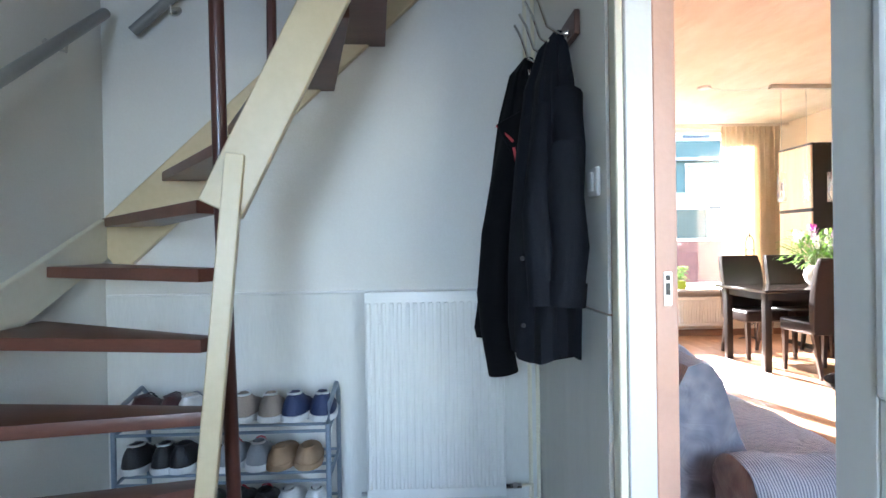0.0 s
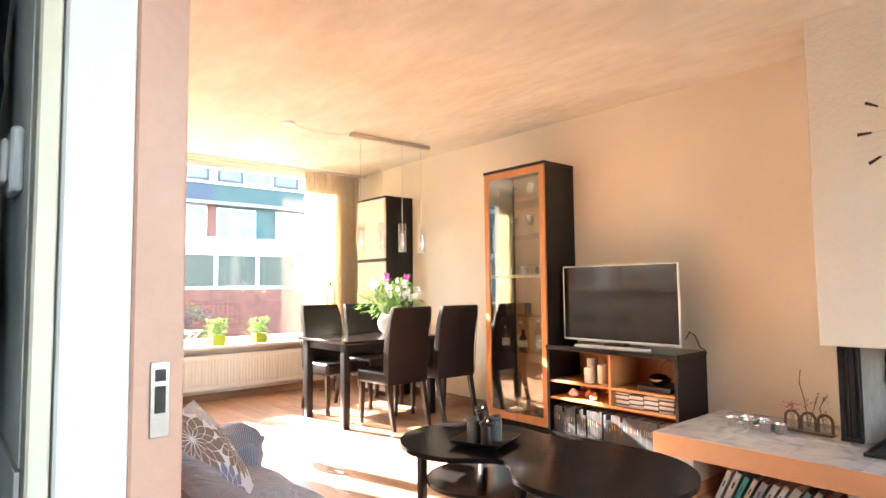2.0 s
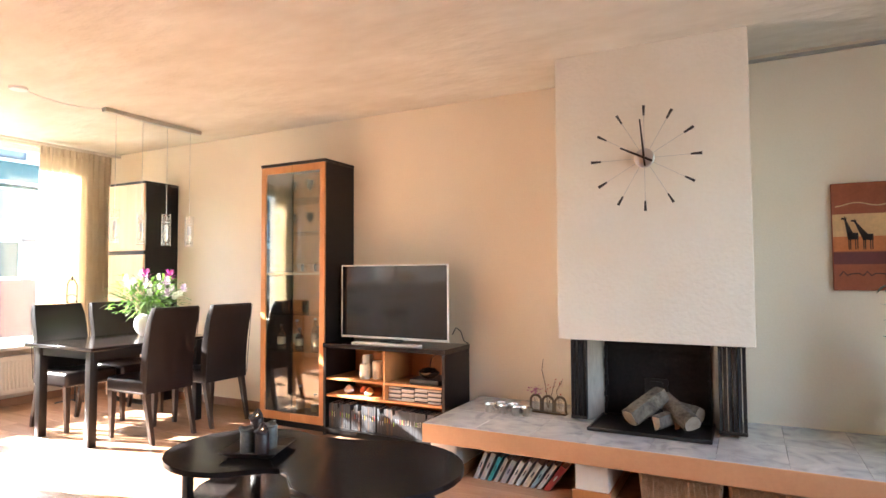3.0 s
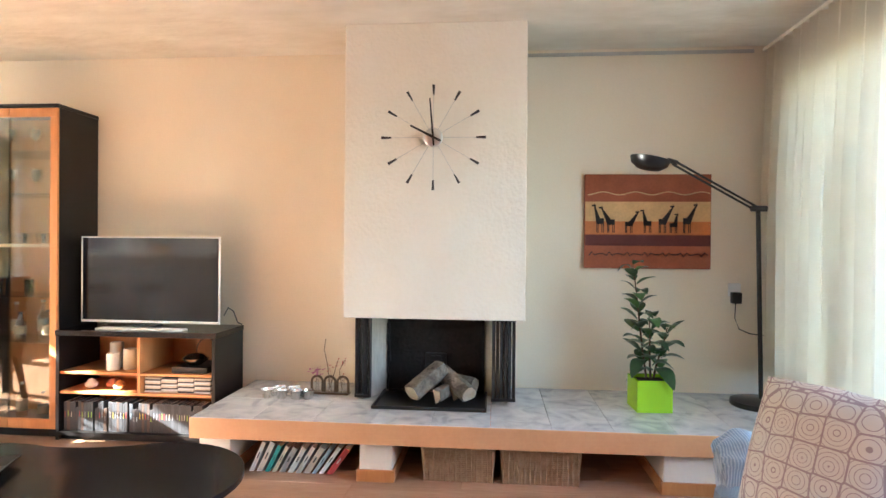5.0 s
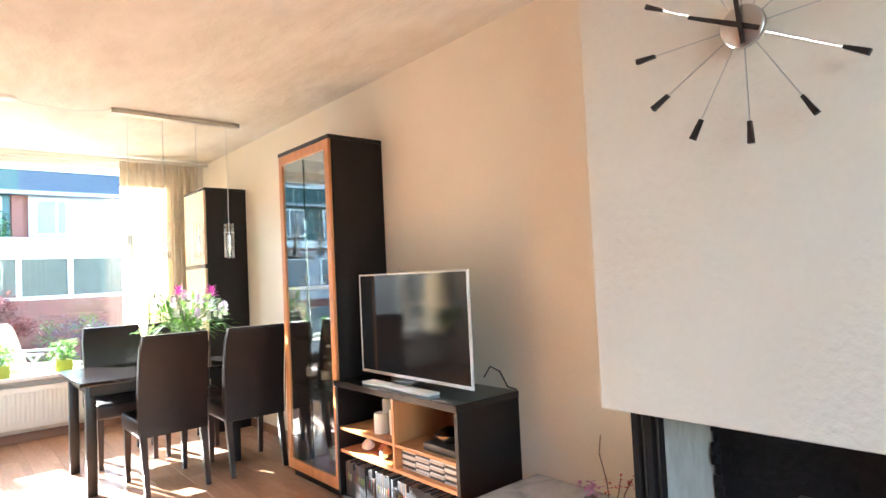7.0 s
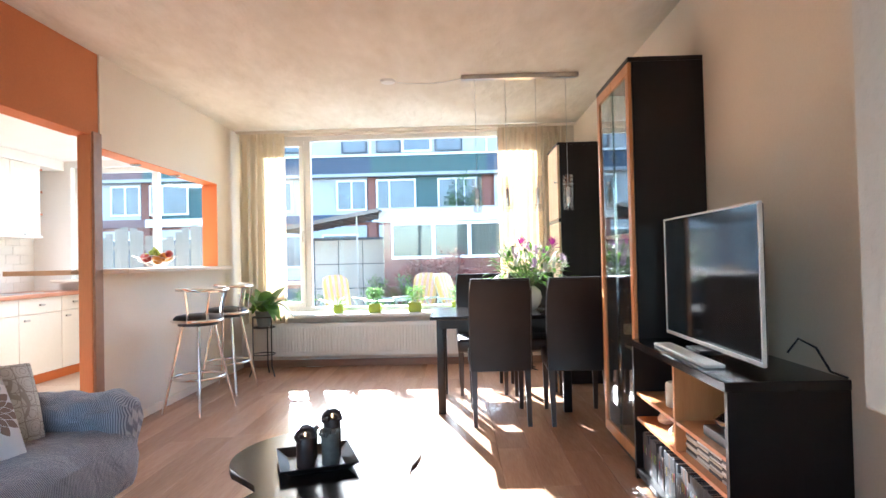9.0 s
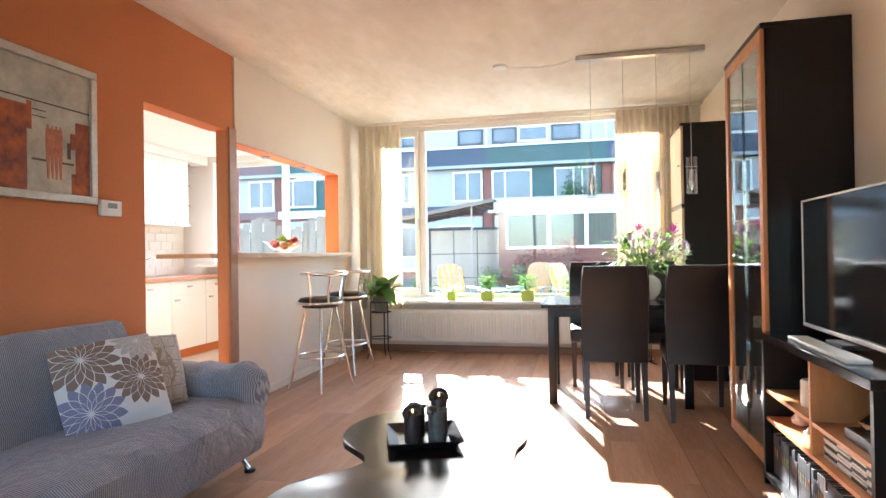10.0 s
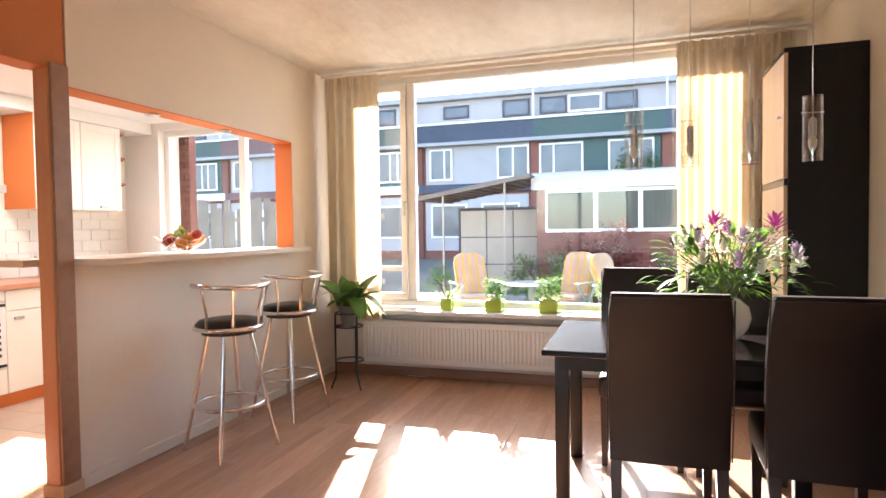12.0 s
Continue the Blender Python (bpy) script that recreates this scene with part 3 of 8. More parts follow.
# ---- windows ----
def window(name, x0, x1, z0, z1, y, mull, label, glassmat=GLASSW, fr=0.055, depth=0.07, sash=()):
    w = tagged(new(name), label, kind="structure")
    part("window_frame", B((x0, x1, y, y + depth, z1 - fr, z1), (x0, x1, y, y + depth, z0, z0 + fr), (x0, x0 + fr, y, y + depth, z0 + fr, z1 - fr),
                           (x1 - fr, x1, y, y + depth, z0 + fr, z1 - fr), *[(m - 0.035, m + 0.035, y, y + depth, z0 + fr, z1 - fr) for m in mull], bev=0.004), FRAMEW, w)
    edges = [x0 + fr] + [v for m in mull for v in (m - 0.035, m + 0.035)] + [x1 - fr]
    for i in range(0, len(edges), 2):
        a, b = edges[i], edges[i + 1]
        if i // 2 in sash:
            part("sash", B((a, b, y - 0.02, y + 0.045, z1 - fr - 0.06, z1 - fr), (a, b, y - 0.02, y + 0.045, z0 + fr, z0 + fr + 0.06),
                           (a, a + 0.055, y - 0.02, y + 0.045, z0 + fr + 0.06, z1 - fr - 0.06), (b - 0.055, b, y - 0.02, y + 0.045, z0 + fr + 0.06, z1 - fr - 0.06), bev=0.004), FRAMEW, w)
            a, b = a + 0.055, b - 0.055
            part("sash_bar", B((a, b, y - 0.005, y + 0.03, 0.90, 0.94)), FRAMEW, w)
        g = part("pane", B((a - 0.005, b + 0.005, y + 0.028, y + 0.032, z0 + fr - 0.005, z1 - fr + 0.005)), glassmat, w)
        g.visible_shadow = False
    return w


win = window("window_1", WN[0], WN[1], WN[2] + 0.012, WN[3], 8.075, [2.50], "large white framed living room window", sash=(0,))
hd = part("handle", T([[(2.452, 8.05, 1.50), (2.452, 8.02, 1.50), (2.452, 8.015, 1.38)]], 0.009, 8), STEEL, win)
part("window_sill", B((WN[0] - 0.06, WN[1] + 0.05, 7.83, 8.074, WN[2] - 0.028, WN[2] + 0.004), bev=0.005), WHITE, win)
win2 = window("window_2", WS[0], WS[1], WS[2], WS[3], YS - 0.15, [3.2, 4.2], "white framed front window")
win3 = window("window_3", KW[0], KW[1], KW[2], KW[3], 8.10, [0.75], "white kitchen window with one mullion")
part("window_sill", B((KW[0] - 0.1, KW[1], 7.80, 8.10, KW[2] - 0.03, KW[2] - 0.002), bev=0.004), TILEW, win3)
fd = tagged(new("door_1"), "glazed front door behind the walker", kind="structure")
part("door_frame", B((0.1, 1.1, -1.33, -1.27, 0.5, 0.6), (0.1, 1.1, -1.33, -1.27, 2.2, 2.3), (0.1, 0.2, -1.33, -1.27, 0.6, 2.2), (1.0, 1.1, -1.33, -1.27, 0.6, 2.2)), FRAMEW, fd)
g = part("pane", B((0.2, 1.0, -1.302, -1.298, 0.6, 2.2)), GLASSW, fd)
g.visible_shadow = False


# ---- radiators ----
def radiator(name, length, height, y_front, label, n, loc, rz=0, group=""):
    o = thing(name, label, "radiator", group, loc, rz)
    body = bmesh.new()
    xs = [i * length / n for i in range(n + 1)]
    box(body, 0, length, 0.012, 0.05, 0, height, bev=0.006, seg=2)
    part("panel", body, RADW, o)
    ridge = mesh_of("ridge", B((0.006, xs[1] - 0.006, 0.0, 0.014, 0.045, height - 0.045), bev=0.0045), RADW)
    for i in range(n):
        k = new("ridge", ridge)
        k.parent = o
        k.matrix_basis = Matrix.Translation((xs[i], 0, 0))
    part("top_grille", B((0.01, length - 0.01, 0.045, 0.10, height - 0.012, height - 0.002), *[(0.03 + k * 0.05, 0.06 + k * 0.05, 0.055, 0.09, height - 0.003, height) for k in range(int(length / 0.05) - 1)]), RADW, o)
    part("side_cover", B((0.0, 0.012, 0.05, 0.10, 0.01, height - 0.004)), RADW, o)
    part("side_cover", B((length - 0.012, length, 0.05, 0.10, 0.01, height - 0.004)), RADW, o)
    for bx in (0.15, length - 0.17):
        part("bracket", B((bx, bx + 0.02, 0.09, 0.14, 0.05, height - 0.05)), RADW, o)
    return o


radiator("radiator", 2.60, 0.36, 0, "low wide cream radiator under the living room window", 78, (2.10, 7.88, 0.13))
hr = radiator("radiator", 0.585, 0.87, 0, "tall white panel radiator on the hall wall", 18, (0.740, 3.315, 0.103))
part("bleed_valve", T([[(-0.025, 0.03, 0.02), (0.0, 0.03, 0.02)]], 0.009, 8), STEEL, hr)
part("valve", T([[(0.585, 0.03, 0.035), (0.65, 0.03, 0.035)], [(0.62, 0.03, 0.035), (0.62, 0.0, 0.05)]], 0.012, 8), CHROME, hr)
part("pipe", T([[(0.65, 0.03, 0.035), (0.70, 0.05, 0.03), (0.70, 0.06, -0.10)]], 0.008, 8), CREAMP, hr)
lone("riser_pipe", T([[(1.44, 3.385, 0.0), (1.44, 3.385, 2.6)], [(1.475, 3.39, 0.0), (1.475, 3.39, 2.6)]], 0.009, 8), CREAMP, "painted heating pipes in the hall corner", "pipe")


# ---- fireplace ----
HX, HY0, HY1, HZ = 4.94, 1.605, 2.685, 0.847
struct("chimney_hood", B((HX, XE, HY0, HY1, HZ, CZ), bev=0.004), HOODP, "rough plastered chimney hood over the fireplace")
MZ = 0.33
struct("firebox", B((5.28, XE, 1.85, 2.47, MZ, HZ - 0.002)), SOOT, "soot blackened back of the fireplace")
fb = bmesh.new()
prism(fb, [(5.06, 2.60), (XE, 2.60), (XE, 2.474), (5.28, 2.474), (5.10, 2.56)], MZ + 0.001, HZ - 0.002)
prism(fb, [(5.06, 1.70), (5.10, 1.74), (5.28, 1.846), (XE, 1.846), (XE, 1.70)], MZ + 0.001, HZ - 0.002)
struct("firebox_cheeks", fb, surf("sooty_plaster", (0.64, 0.58, 0.49), (0.40, 0.35, 0.29), rough=0.9, scale=3, fine=26, bump=0.5, dist=0.006, stretch=(2, 2, 0.5)), "cream plastered cheeks of the fireplace, sooty at the edge")
sb = bmesh.new()
rs = random.Random(3)
for yy, s in ((2.474, -1), (1.846, 1)):
    for k in range(14):
        z = MZ + 0.02 + k * 0.036
        w = rs.uniform(0.004, 0.02)
        box(sb, 5.262 - rs.uniform(0.0, 0.03), 5.279, min(yy, yy + s * w) , max(yy + 0.001, yy + s * w), z, z + 0.034, bev=0.001)
struct("soot_edge", sb, SOOT, "ragged soot edge")

bench = thing("hearth_bench", "long low hearth bench with a marble top and a terracotta painted edge", "hearth bench", kind="structure")
part("slab", B((4.60, XE - 0.002, YS + 0.002, 3.43, 0.225, MZ - 0.018)), ORANGE_B, bench)
part("fascia", B((4.578, 4.60, YS + 0.002, 3.452, 0.215, MZ - 0.003), (4.60, XE - 0.002, 3.43, 3.452, 0.215, MZ - 0.003), bev=0.002), surf("peach_painted_edge", (0.70, 0.36, 0.17), (0.64, 0.31, 0.14), rough=0.5, bump=0.05), bench)
for a, b in ((3.24, 3.42), (2.33, 2.51), (0.2, 0.9)):
    part("pier", B((4.63, XE - 0.002, a, b, 0, 0.224), bev=0.004), HOODP, bench)
    part("plinth", B((4.616, 4.63, a - 0.014, b + 0.014, 0, 0.065), (4.63, XE - 0.01, a - 0.014, a - 0.001, 0, 0.065), (4.63, XE - 0.01, b + 0.001, b + 0.014, 0, 0.065), bev=0.002), ALDER, bench)
ys = [3.448, 3.10, 2.76, 2.44, 2.12, 1.80, 1.48, 1.16, 0.84, 0.52, 0.20, YS + 0.004]
for i in range(len(ys) - 1):
    for x0, x1 in ((4.585, 5.00), (5.003, XE - 0.004)):
        off = 0 if x0 < 5 else 0.0
        part("marble_tile", B((x0, x1, ys[i + 1] + 0.0007, ys[i] - 0.0007, MZ - 0.018, MZ), bev=0.0012), MARBLE, bench)

tray = thing("ash_tray", "black steel ash pan in front of the fire", "fire pan", loc=(0, 0, MZ))
part("pan", B((4.86, 5.26, 1.84, 2.48, 0.002, 0.008)), BLACKM, tray)
part("rim", B((4.845, 4.86, 1.825, 2.495, 0.002, 0.022), (5.26, 5.275, 1.86, 2.46, 0.002, 0.022), (4.86, 5.26, 1.825, 1.84, 0.002, 0.022), (4.86, 5.26, 2.48, 2.495, 0.002, 0.022), bev=0.003), BLACKM, tray)


def log(name, p0, p1, r, label, seg=11, seed=0, split=False):
    o = thing(name, label, "firewood", "logs in the fireplace")
    rr = random.Random(seed)
    bm = bmesh.new()
    p0, p1 = Vector(p0), Vector(p1)
    d = (p1 - p0).normalized()
    a = d.cross(Vector((0.1, 0.2, 1))).normalized()
    b = d.cross(a)
    rings = []
    K = 7
    prof = [1 + rr.uniform(-0.16, 0.16) for _ in range(seg)]
    for i in range(K):
        c = p0 + (p1 - p0) * (i / (K - 1))
        ring = []
        for j in range(seg):
            an = 2 * math.pi * j / seg
            q = r * prof[j] * (1 + rr.uniform(-0.05, 0.05))
            ca = math.cos(an) * q
            if split and math.cos(an) < -0.1:
                ca = -0.1 * r
            ring.append(bm.verts.new(c + a * ca + b * math.sin(an) * q))
        rings.append(ring)
    for A, Bq in zip(rings, rings[1:]):
        for j in range(seg):
            bm.faces.new((A[j], A[(j + 1) % seg], Bq[(j + 1) % seg], Bq[j]))
    part("bark", bm, BARK, o)
    for c, s in ((p0, -1), (p1, 1)):
        e = bmesh.new()
        vs = []
        for j in range(seg):
            an = 2 * math.pi * j / seg
            q = r * prof[j] * 0.9
            ca = math.cos(an) * q
            if split and math.cos(an) < -0.1:
                ca = -0.09 * r
            vs.append(e.verts.new(c + d * s * 0.003 + a * ca + b * math.sin(an) * q))
        e.faces.new(vs)
        inner = [e.verts.new(v.co - d * s * 0.004) for v in vs]
        for j in range(seg):
            e.faces.new((vs[j], vs[(j + 1) % seg], inner[(j + 1) % seg], inner[j]))
        part("cut_end", e, CUTW, o)
    return o


log("firewood_log", (4.95, 2.27, MZ + 0.075), (5.13, 2.11, MZ + 0.195), 0.056, "split birch log with rough bark leaning across the pile", seed=1)
log("firewood_log", (4.96, 1.93, MZ + 0.075), (5.17, 2.10, MZ + 0.155), 0.050, "mossy round log leaning on the pile", seed=2)
log("firewood_log", (4.93, 2.13, MZ + 0.065), (5.10, 2.05, MZ + 0.075), 0.045, "small pale split log lying in front", seed=3, split=True)
log("firewood_log", (5.12, 1.90, MZ + 0.09), (5.22, 2.08, MZ + 0.10), 0.05, "pale log end at the back", seed=4)
log("firewood_log", (5.02, 2.03, MZ + 0.052), (5.14, 2.00, MZ + 0.052), 0.032, "short pale stick of firewood", seed=5, split=True)
lone("fire_back", B((5.262, 5.279, 2.09, 2.23, MZ + 0.02, MZ + 0.26), (5.255, 5.262, 2.10, 2.22, MZ + 0.17, MZ + 0.19), (5.255, 5.262, 2.12, 2.20, MZ + 0.21, MZ + 0.245), bev=0.006), BLACKM, "cast iron fire back plate", "fire back")


def mesh_curtain(y0, y1, n, label):
    o = thing("spark_curtain", label, "fire screen", "spark curtains of the fireplace")
    part("rail", T([[(5.04, y0, HZ - 0.012), (5.04, y1, HZ - 0.012)]], 0.006, 8), BLACKM, o)
    for k in range(n):
        y = y0 + (y1 - y0) * (k + 0.5) / n
        bm = bmesh.new()
        w = (y1 - y0) / n
        prism(bm, [(5.025 + 0.018 * (k % 2), y - w * 0.42), (5.055, y - w * 0.2), (5.06, y + w * 0.42), (5.03, y + w * 0.3)], MZ + 0.02 + 0.006 * (k % 3), HZ - 0.014)
        part("fold", bm, SCREENM, o)
    part("hem", B((5.022, 5.03, min(y0, y1), max(y0, y1), MZ + 0.02, MZ + 0.04), bev=0.002), BLACKM, o)
    return o


mesh_curtain(2.635, 2.535, 4, "dark woven metal spark curtain drawn aside, beside the cream cheek")
mesh_curtain(1.655, 1.80, 6, "dark woven metal spark curtain bunched at the other cheek")


# ---- cabinets ----
def vitrine():
    x0, x1, y0, y1, h = 5.085, XE - 0.004, 4.63, 5.315, 2.19
    o = thing("display_cabinet", "tall black display cabinet with alder framed glass doors", "cabinet")
    part("body", B((x0 + 0.022, x1, y0, y0 + 0.022, 0.05, h - 0.025), (x0 + 0.022, x1, y1 - 0.022, y1, 0.05, h - 0.025),
                   (x0 + 0.022, x1, y0 + 0.022, y1 - 0.022, 0.05, 0.075), (x0 + 0.04, x1, y0 + 0.01, y1 - 0.01, 0.0, 0.05)), BLACKW, o)
    part("top", B((x0, x1, y0 - 0.004, y1 + 0.004, h - 0.024, h), bev=0.002), BLACKW, o)
    part("back", B((x1 - 0.014, x1 - 0.004, y0 + 0.022, y1 - 0.022, 0.075, h - 0.026)), ALDER, o)
    for a, b in ((y0 + 0.003, (y0 + y1) / 2 - 0.002), ((y0 + y1) / 2 + 0.002, y1 - 0.003)):
        d = part("door", B((x0, x0 + 0.02, a, b, h - 0.085, h - 0.027), bev=0.002), ALDER, o, "alder framed glass door")
        part("bottom_rail", B((x0, x0 + 0.02, a, b, 0.06, 0.1249), bev=0.002), ALDER, d)
        outer = a if a < (y0 + y1) / 2 - 0.1 else b - 0.05
        part("stile", B((x0, x0 + 0.02, outer, outer + 0.05, 0.125, h - 0.085), bev=0.002), ALDER, d)
        inn = b - 0.006 if outer == a else a
        part("edge_strip", B((x0 + 0.002, x0 + 0.018, inn + 0.001, inn + 0.005, 0.125, h - 0.085)), GLASST, d)
        g = part("pane", B((x0 + 0.008, x0 + 0.012, a + (0.05 if outer == a else 0.006), b - (0.006 if outer == a else 0.05), 0.126, h - 0.086)), GLASST, d)
        g.visible_shadow = False
    for z in (0.62, 0.92, 1.60, 1.88):
        part("glass_shelf", B((x0 + 0.03, x1 - 0.016, y0 + 0.023, y1 - 0.023, z, z + 0.006)), GLASST, o)
    part("shelf", B((x0 + 0.03, x1 - 0.016, y0 + 0.023, y1 - 0.023, 1.25, 1.27)), MAPLE, o)
    return o


vitrine()


def goblet(name, loc, h, r, label, group="glasses in the display cabinet"):
    bm = L([(r * 0.75, 0), (r * 0.7, 0.003), (0.004, 0.01), (0.004, h * 0.45), (r * 0.6, h * 0.52), (r, h * 0.75), (r * 0.85, h), (r * 0.82, h), (r * 0.95, h * 0.75), (r * 0.5, h * 0.55), (0.002, h * 0.5)], 14)
    return lone(name, bm, GLASSC, label, "drinking glass", group, loc)


def tumbler(loc, h, r):
    return lone("tumbler", L([(r * 0.9, 0), (r, h), (r * 0.93, h), (r * 0.82, 0.008), (0.001, 0.008)], 14), GLASSC, "clear straight tumbler on a glass shelf", "drinking glass", "glasses in the display cabinet", loc)


rg = random.Random(11)
for z, kind, nn in ((1.886, 0, 7), (1.606, 0, 7), (1.27, 1, 9), (0.926, 1, 6)):
    for k in range(nn):
        y = 4.70 + k * 0.55 / (nn - 1)
        x = 5.20 + 0.13 * (k % 2)
        if kind == 0:
            goblet("wine_glass", (x, y, z), 0.17 + 0.02 * (k % 2), 0.035, "clear stemmed wine glass on a glass shelf")
        else:
            tumbler((x, y, z), 0.075 + 0.03 * (z < 1), 0.032)
LABELP = surf("aged_label", (0.40, 0.34, 0.25), (0.30, 0.24, 0.17), rough=0.7, scale=30, bump=0)
BOT = [glass("smoked_bottle", (0.62, 0.52, 0.42), share=0.10), GLASSC, glass("pale_bottle", (0.80, 0.80, 0.72), share=0.10)]
for k in range(9):
    z, y, x = (0.626, 4.70 + k * 0.10, 5.30 - 0.08 * (k % 2)) if k < 6 else (0.075, 4.72 + (k - 6) * 0.16, 5.28)
    hh = (0.24, 0.20, 0.26, 0.18)[k % 4]
    o = thing("bottle", ("slim spirit bottle with a cream label", "brown liqueur bottle with a cream label")[k % 2], "bottle", "bottles in the display cabinet", (x, y, z))
    part("glass_body", L([(0.03, 0), (0.034, 0.01), (0.034, hh * 0.6), (0.013, hh * 0.75), (0.012, hh * 0.93)], 14), BOT[k % 3], o)
    part("cap", L([(0.014, hh * 0.93), (0.014, hh)], 12), BLACKM if k % 2 else STEEL, o)
    part("paper_label", L([(0.0345, hh * 0.18), (0.035, hh * 0.19), (0.035, hh * 0.48), (0.0345, hh * 0.49)], 14), LABELP, o)


def tv_unit():
    x0, x1, y0, y1, h = 5.065, XE - 0.004, 3.545, 4.622, 0.715
    o = thing("tv_cabinet", "open black and alder television cabinet filled with discs and ornaments", "cabinet")
    part("top", B((x0 - 0.01, x1, y0 - 0.006, y1, h - 0.035, h), bev=0.002), BLACKT, o)
    part("side_panel", B((x0, x1, y0, y0 + 0.022, 0, h - 0.036)), BLACKW, o)
    part("side_panel", B((x0, x1, y1 - 0.022, y1, 0, h - 0.036)), BLACKW, o)
    part("bottom", B((x0, x1, y0 + 0.022, y1 - 0.022, 0.03, 0.055), (x0 + 0.03, x1, y0 + 0.022, y1 - 0.022, 0, 0.03)), BLACKW, o)
    part("back", B((x1 - 0.012, x1 - 0.003, y0 + 0.022, y1 - 0.022, 0.055, h - 0.036)), ALDER, o)
    part("shelf", B((x0 + 0.01, x1 - 0.013, y0 + 0.0225, y1 - 0.0225, 0.30, 0.318), bev=0.001), ALDER, o)
    part("shelf", B((x0 + 0.01, x1 - 0.013, y0 + 0.0225, 4.05, 0.43, 0.446), bev=0.001), ALDER, o)
    part("shelf", B((x0 + 0.01, x1 - 0.013, 4.068, y1 - 0.0225, 0.43, 0.446), bev=0.001), ALDER, o)
    part("divider", B((x0 + 0.006, x1 - 0.013, 4.05, 4.068, 0.318, h - 0.036), bev=0.001), ALDER, o)
    return o


tv_unit()
TV = thing("television", "flat television with a thin white frame, switched off", "television", loc=(5.225, 4.08, 0.715), rz=-1)
part("housing", B((0.0045, 0.018, -0.486, 0.486, 0.038, 0.607), (0.018, 0.055, -0.40, 0.40, 0.06, 0.50), bev=0.006), PLASTICK, TV, "black plastic rear housing")
part("bezel", B((-0.006, 0.010, -0.49, 0.49, 0.035, 0.052), (-0.006, 0.010, -0.49, 0.49, 0.603, 0.612), (-0.006, 0.010, -0.49, -0.4815, 0.052, 0.603), (-0.006, 0.010, 0.4815, 0.49, 0.052, 0.603), bev=0.002), PLASTICW, TV, "thin white bezel")
part("screen", B((-0.002, 0.0036, -0.4815, 0.4815, 0.052, 0.603)), SCREEN, TV, "dark glossy screen")
part("foot", B((-0.13, -0.05, -0.30, 0.30, 0.0, 0.014), bev=0.004), PLASTICW, TV, "flat white foot")
part("neck", B((-0.06, 0.03, -0.08, 0.08, 0.012, 0.03), (0.0, 0.03, -0.08, 0.08, 0.03, 0.1), bev=0.003), PLASTICK, TV)
lone("tv_cable", T([[(5.30, 3.60, 0.80), (5.33, 3.585, 0.85), (5.38, 3.57, 0.82), (5.42, 3.56, 0.74), (5.47, 3.55, 0.72)]], 0.004, 6), PLASTICK, "thin black cable behind the television", "cable")


def far_cab():
    x0, x1, y0, y1, h = 5.09, XE - 0.004, 6.86, 7.41, 2.185
    o = thing("tall_cabinet", "tall black storage cabinet with pale maple doors", "cabinet")
    part("body", B((x0 + 0.022, x1, y0, y1, 0.05, h - 0.022), (x0 + 0.04, x1, y0 + 0.01, y1 - 0.01, 0, 0.05)), BLACKW, o)
    part("top", B((x0, x1, y0 - 0.004, y1 + 0.004, h - 0.022, h), bev=0.002), BLACKW, o)
    for a, b in ((0.06, 1.46), (1.50, h - 0.025)):
        d = part("door", B((x0, x0 + 0.02, y0 + 0.003, y1 - 0.003, a, b), bev=0.002), MAPLE, o, "plain maple door")
        part("knob", L([(0.006, 0), (0.006, 0.012), (0.012, 0.02), (0.001, 0.024)], 12, ), STEEL, d).matrix_basis = pose(x0, y0 + 0.06, (a + b) / 2, 0, -90, 0)
    part("divider_strip", B((x0 + 0.002, x0 + 0.02, y0, y1, 1.463, 1.497)), BLACKW, o)
    return o


far_cab()


# ---- dining set ----
def dining_table():
    o = thing("dining_table", "black dining table with a glossy dark top and square legs", "table", loc=(0, 0, 0))
    part("tabletop", B((3.955, 5.03, 5.82, 6.68, 0.705, 0.73), bev=0.003), BLACKT, o)
    part("apron", B((4.02, 4.97, 5.885, 5.905, 0.635, 0.7045), (4.02, 4.97, 6.595, 6.615, 0.635, 0.7045), (4.02, 4.04, 5.905, 6.595, 0.635, 0.7045), (4.95, 4.97, 5.905, 6.595, 0.635, 0.7045)), BLACKW, o)
    for x in (4.03, 4.96):
        for y in (5.93, 6.57):
            part("leg", B((x - 0.03, x + 0.03, y - 0.03, y + 0.03, 0, 0.7045), bev=0.006, seg=2), BLACKW, o)
    return o


dining_table()


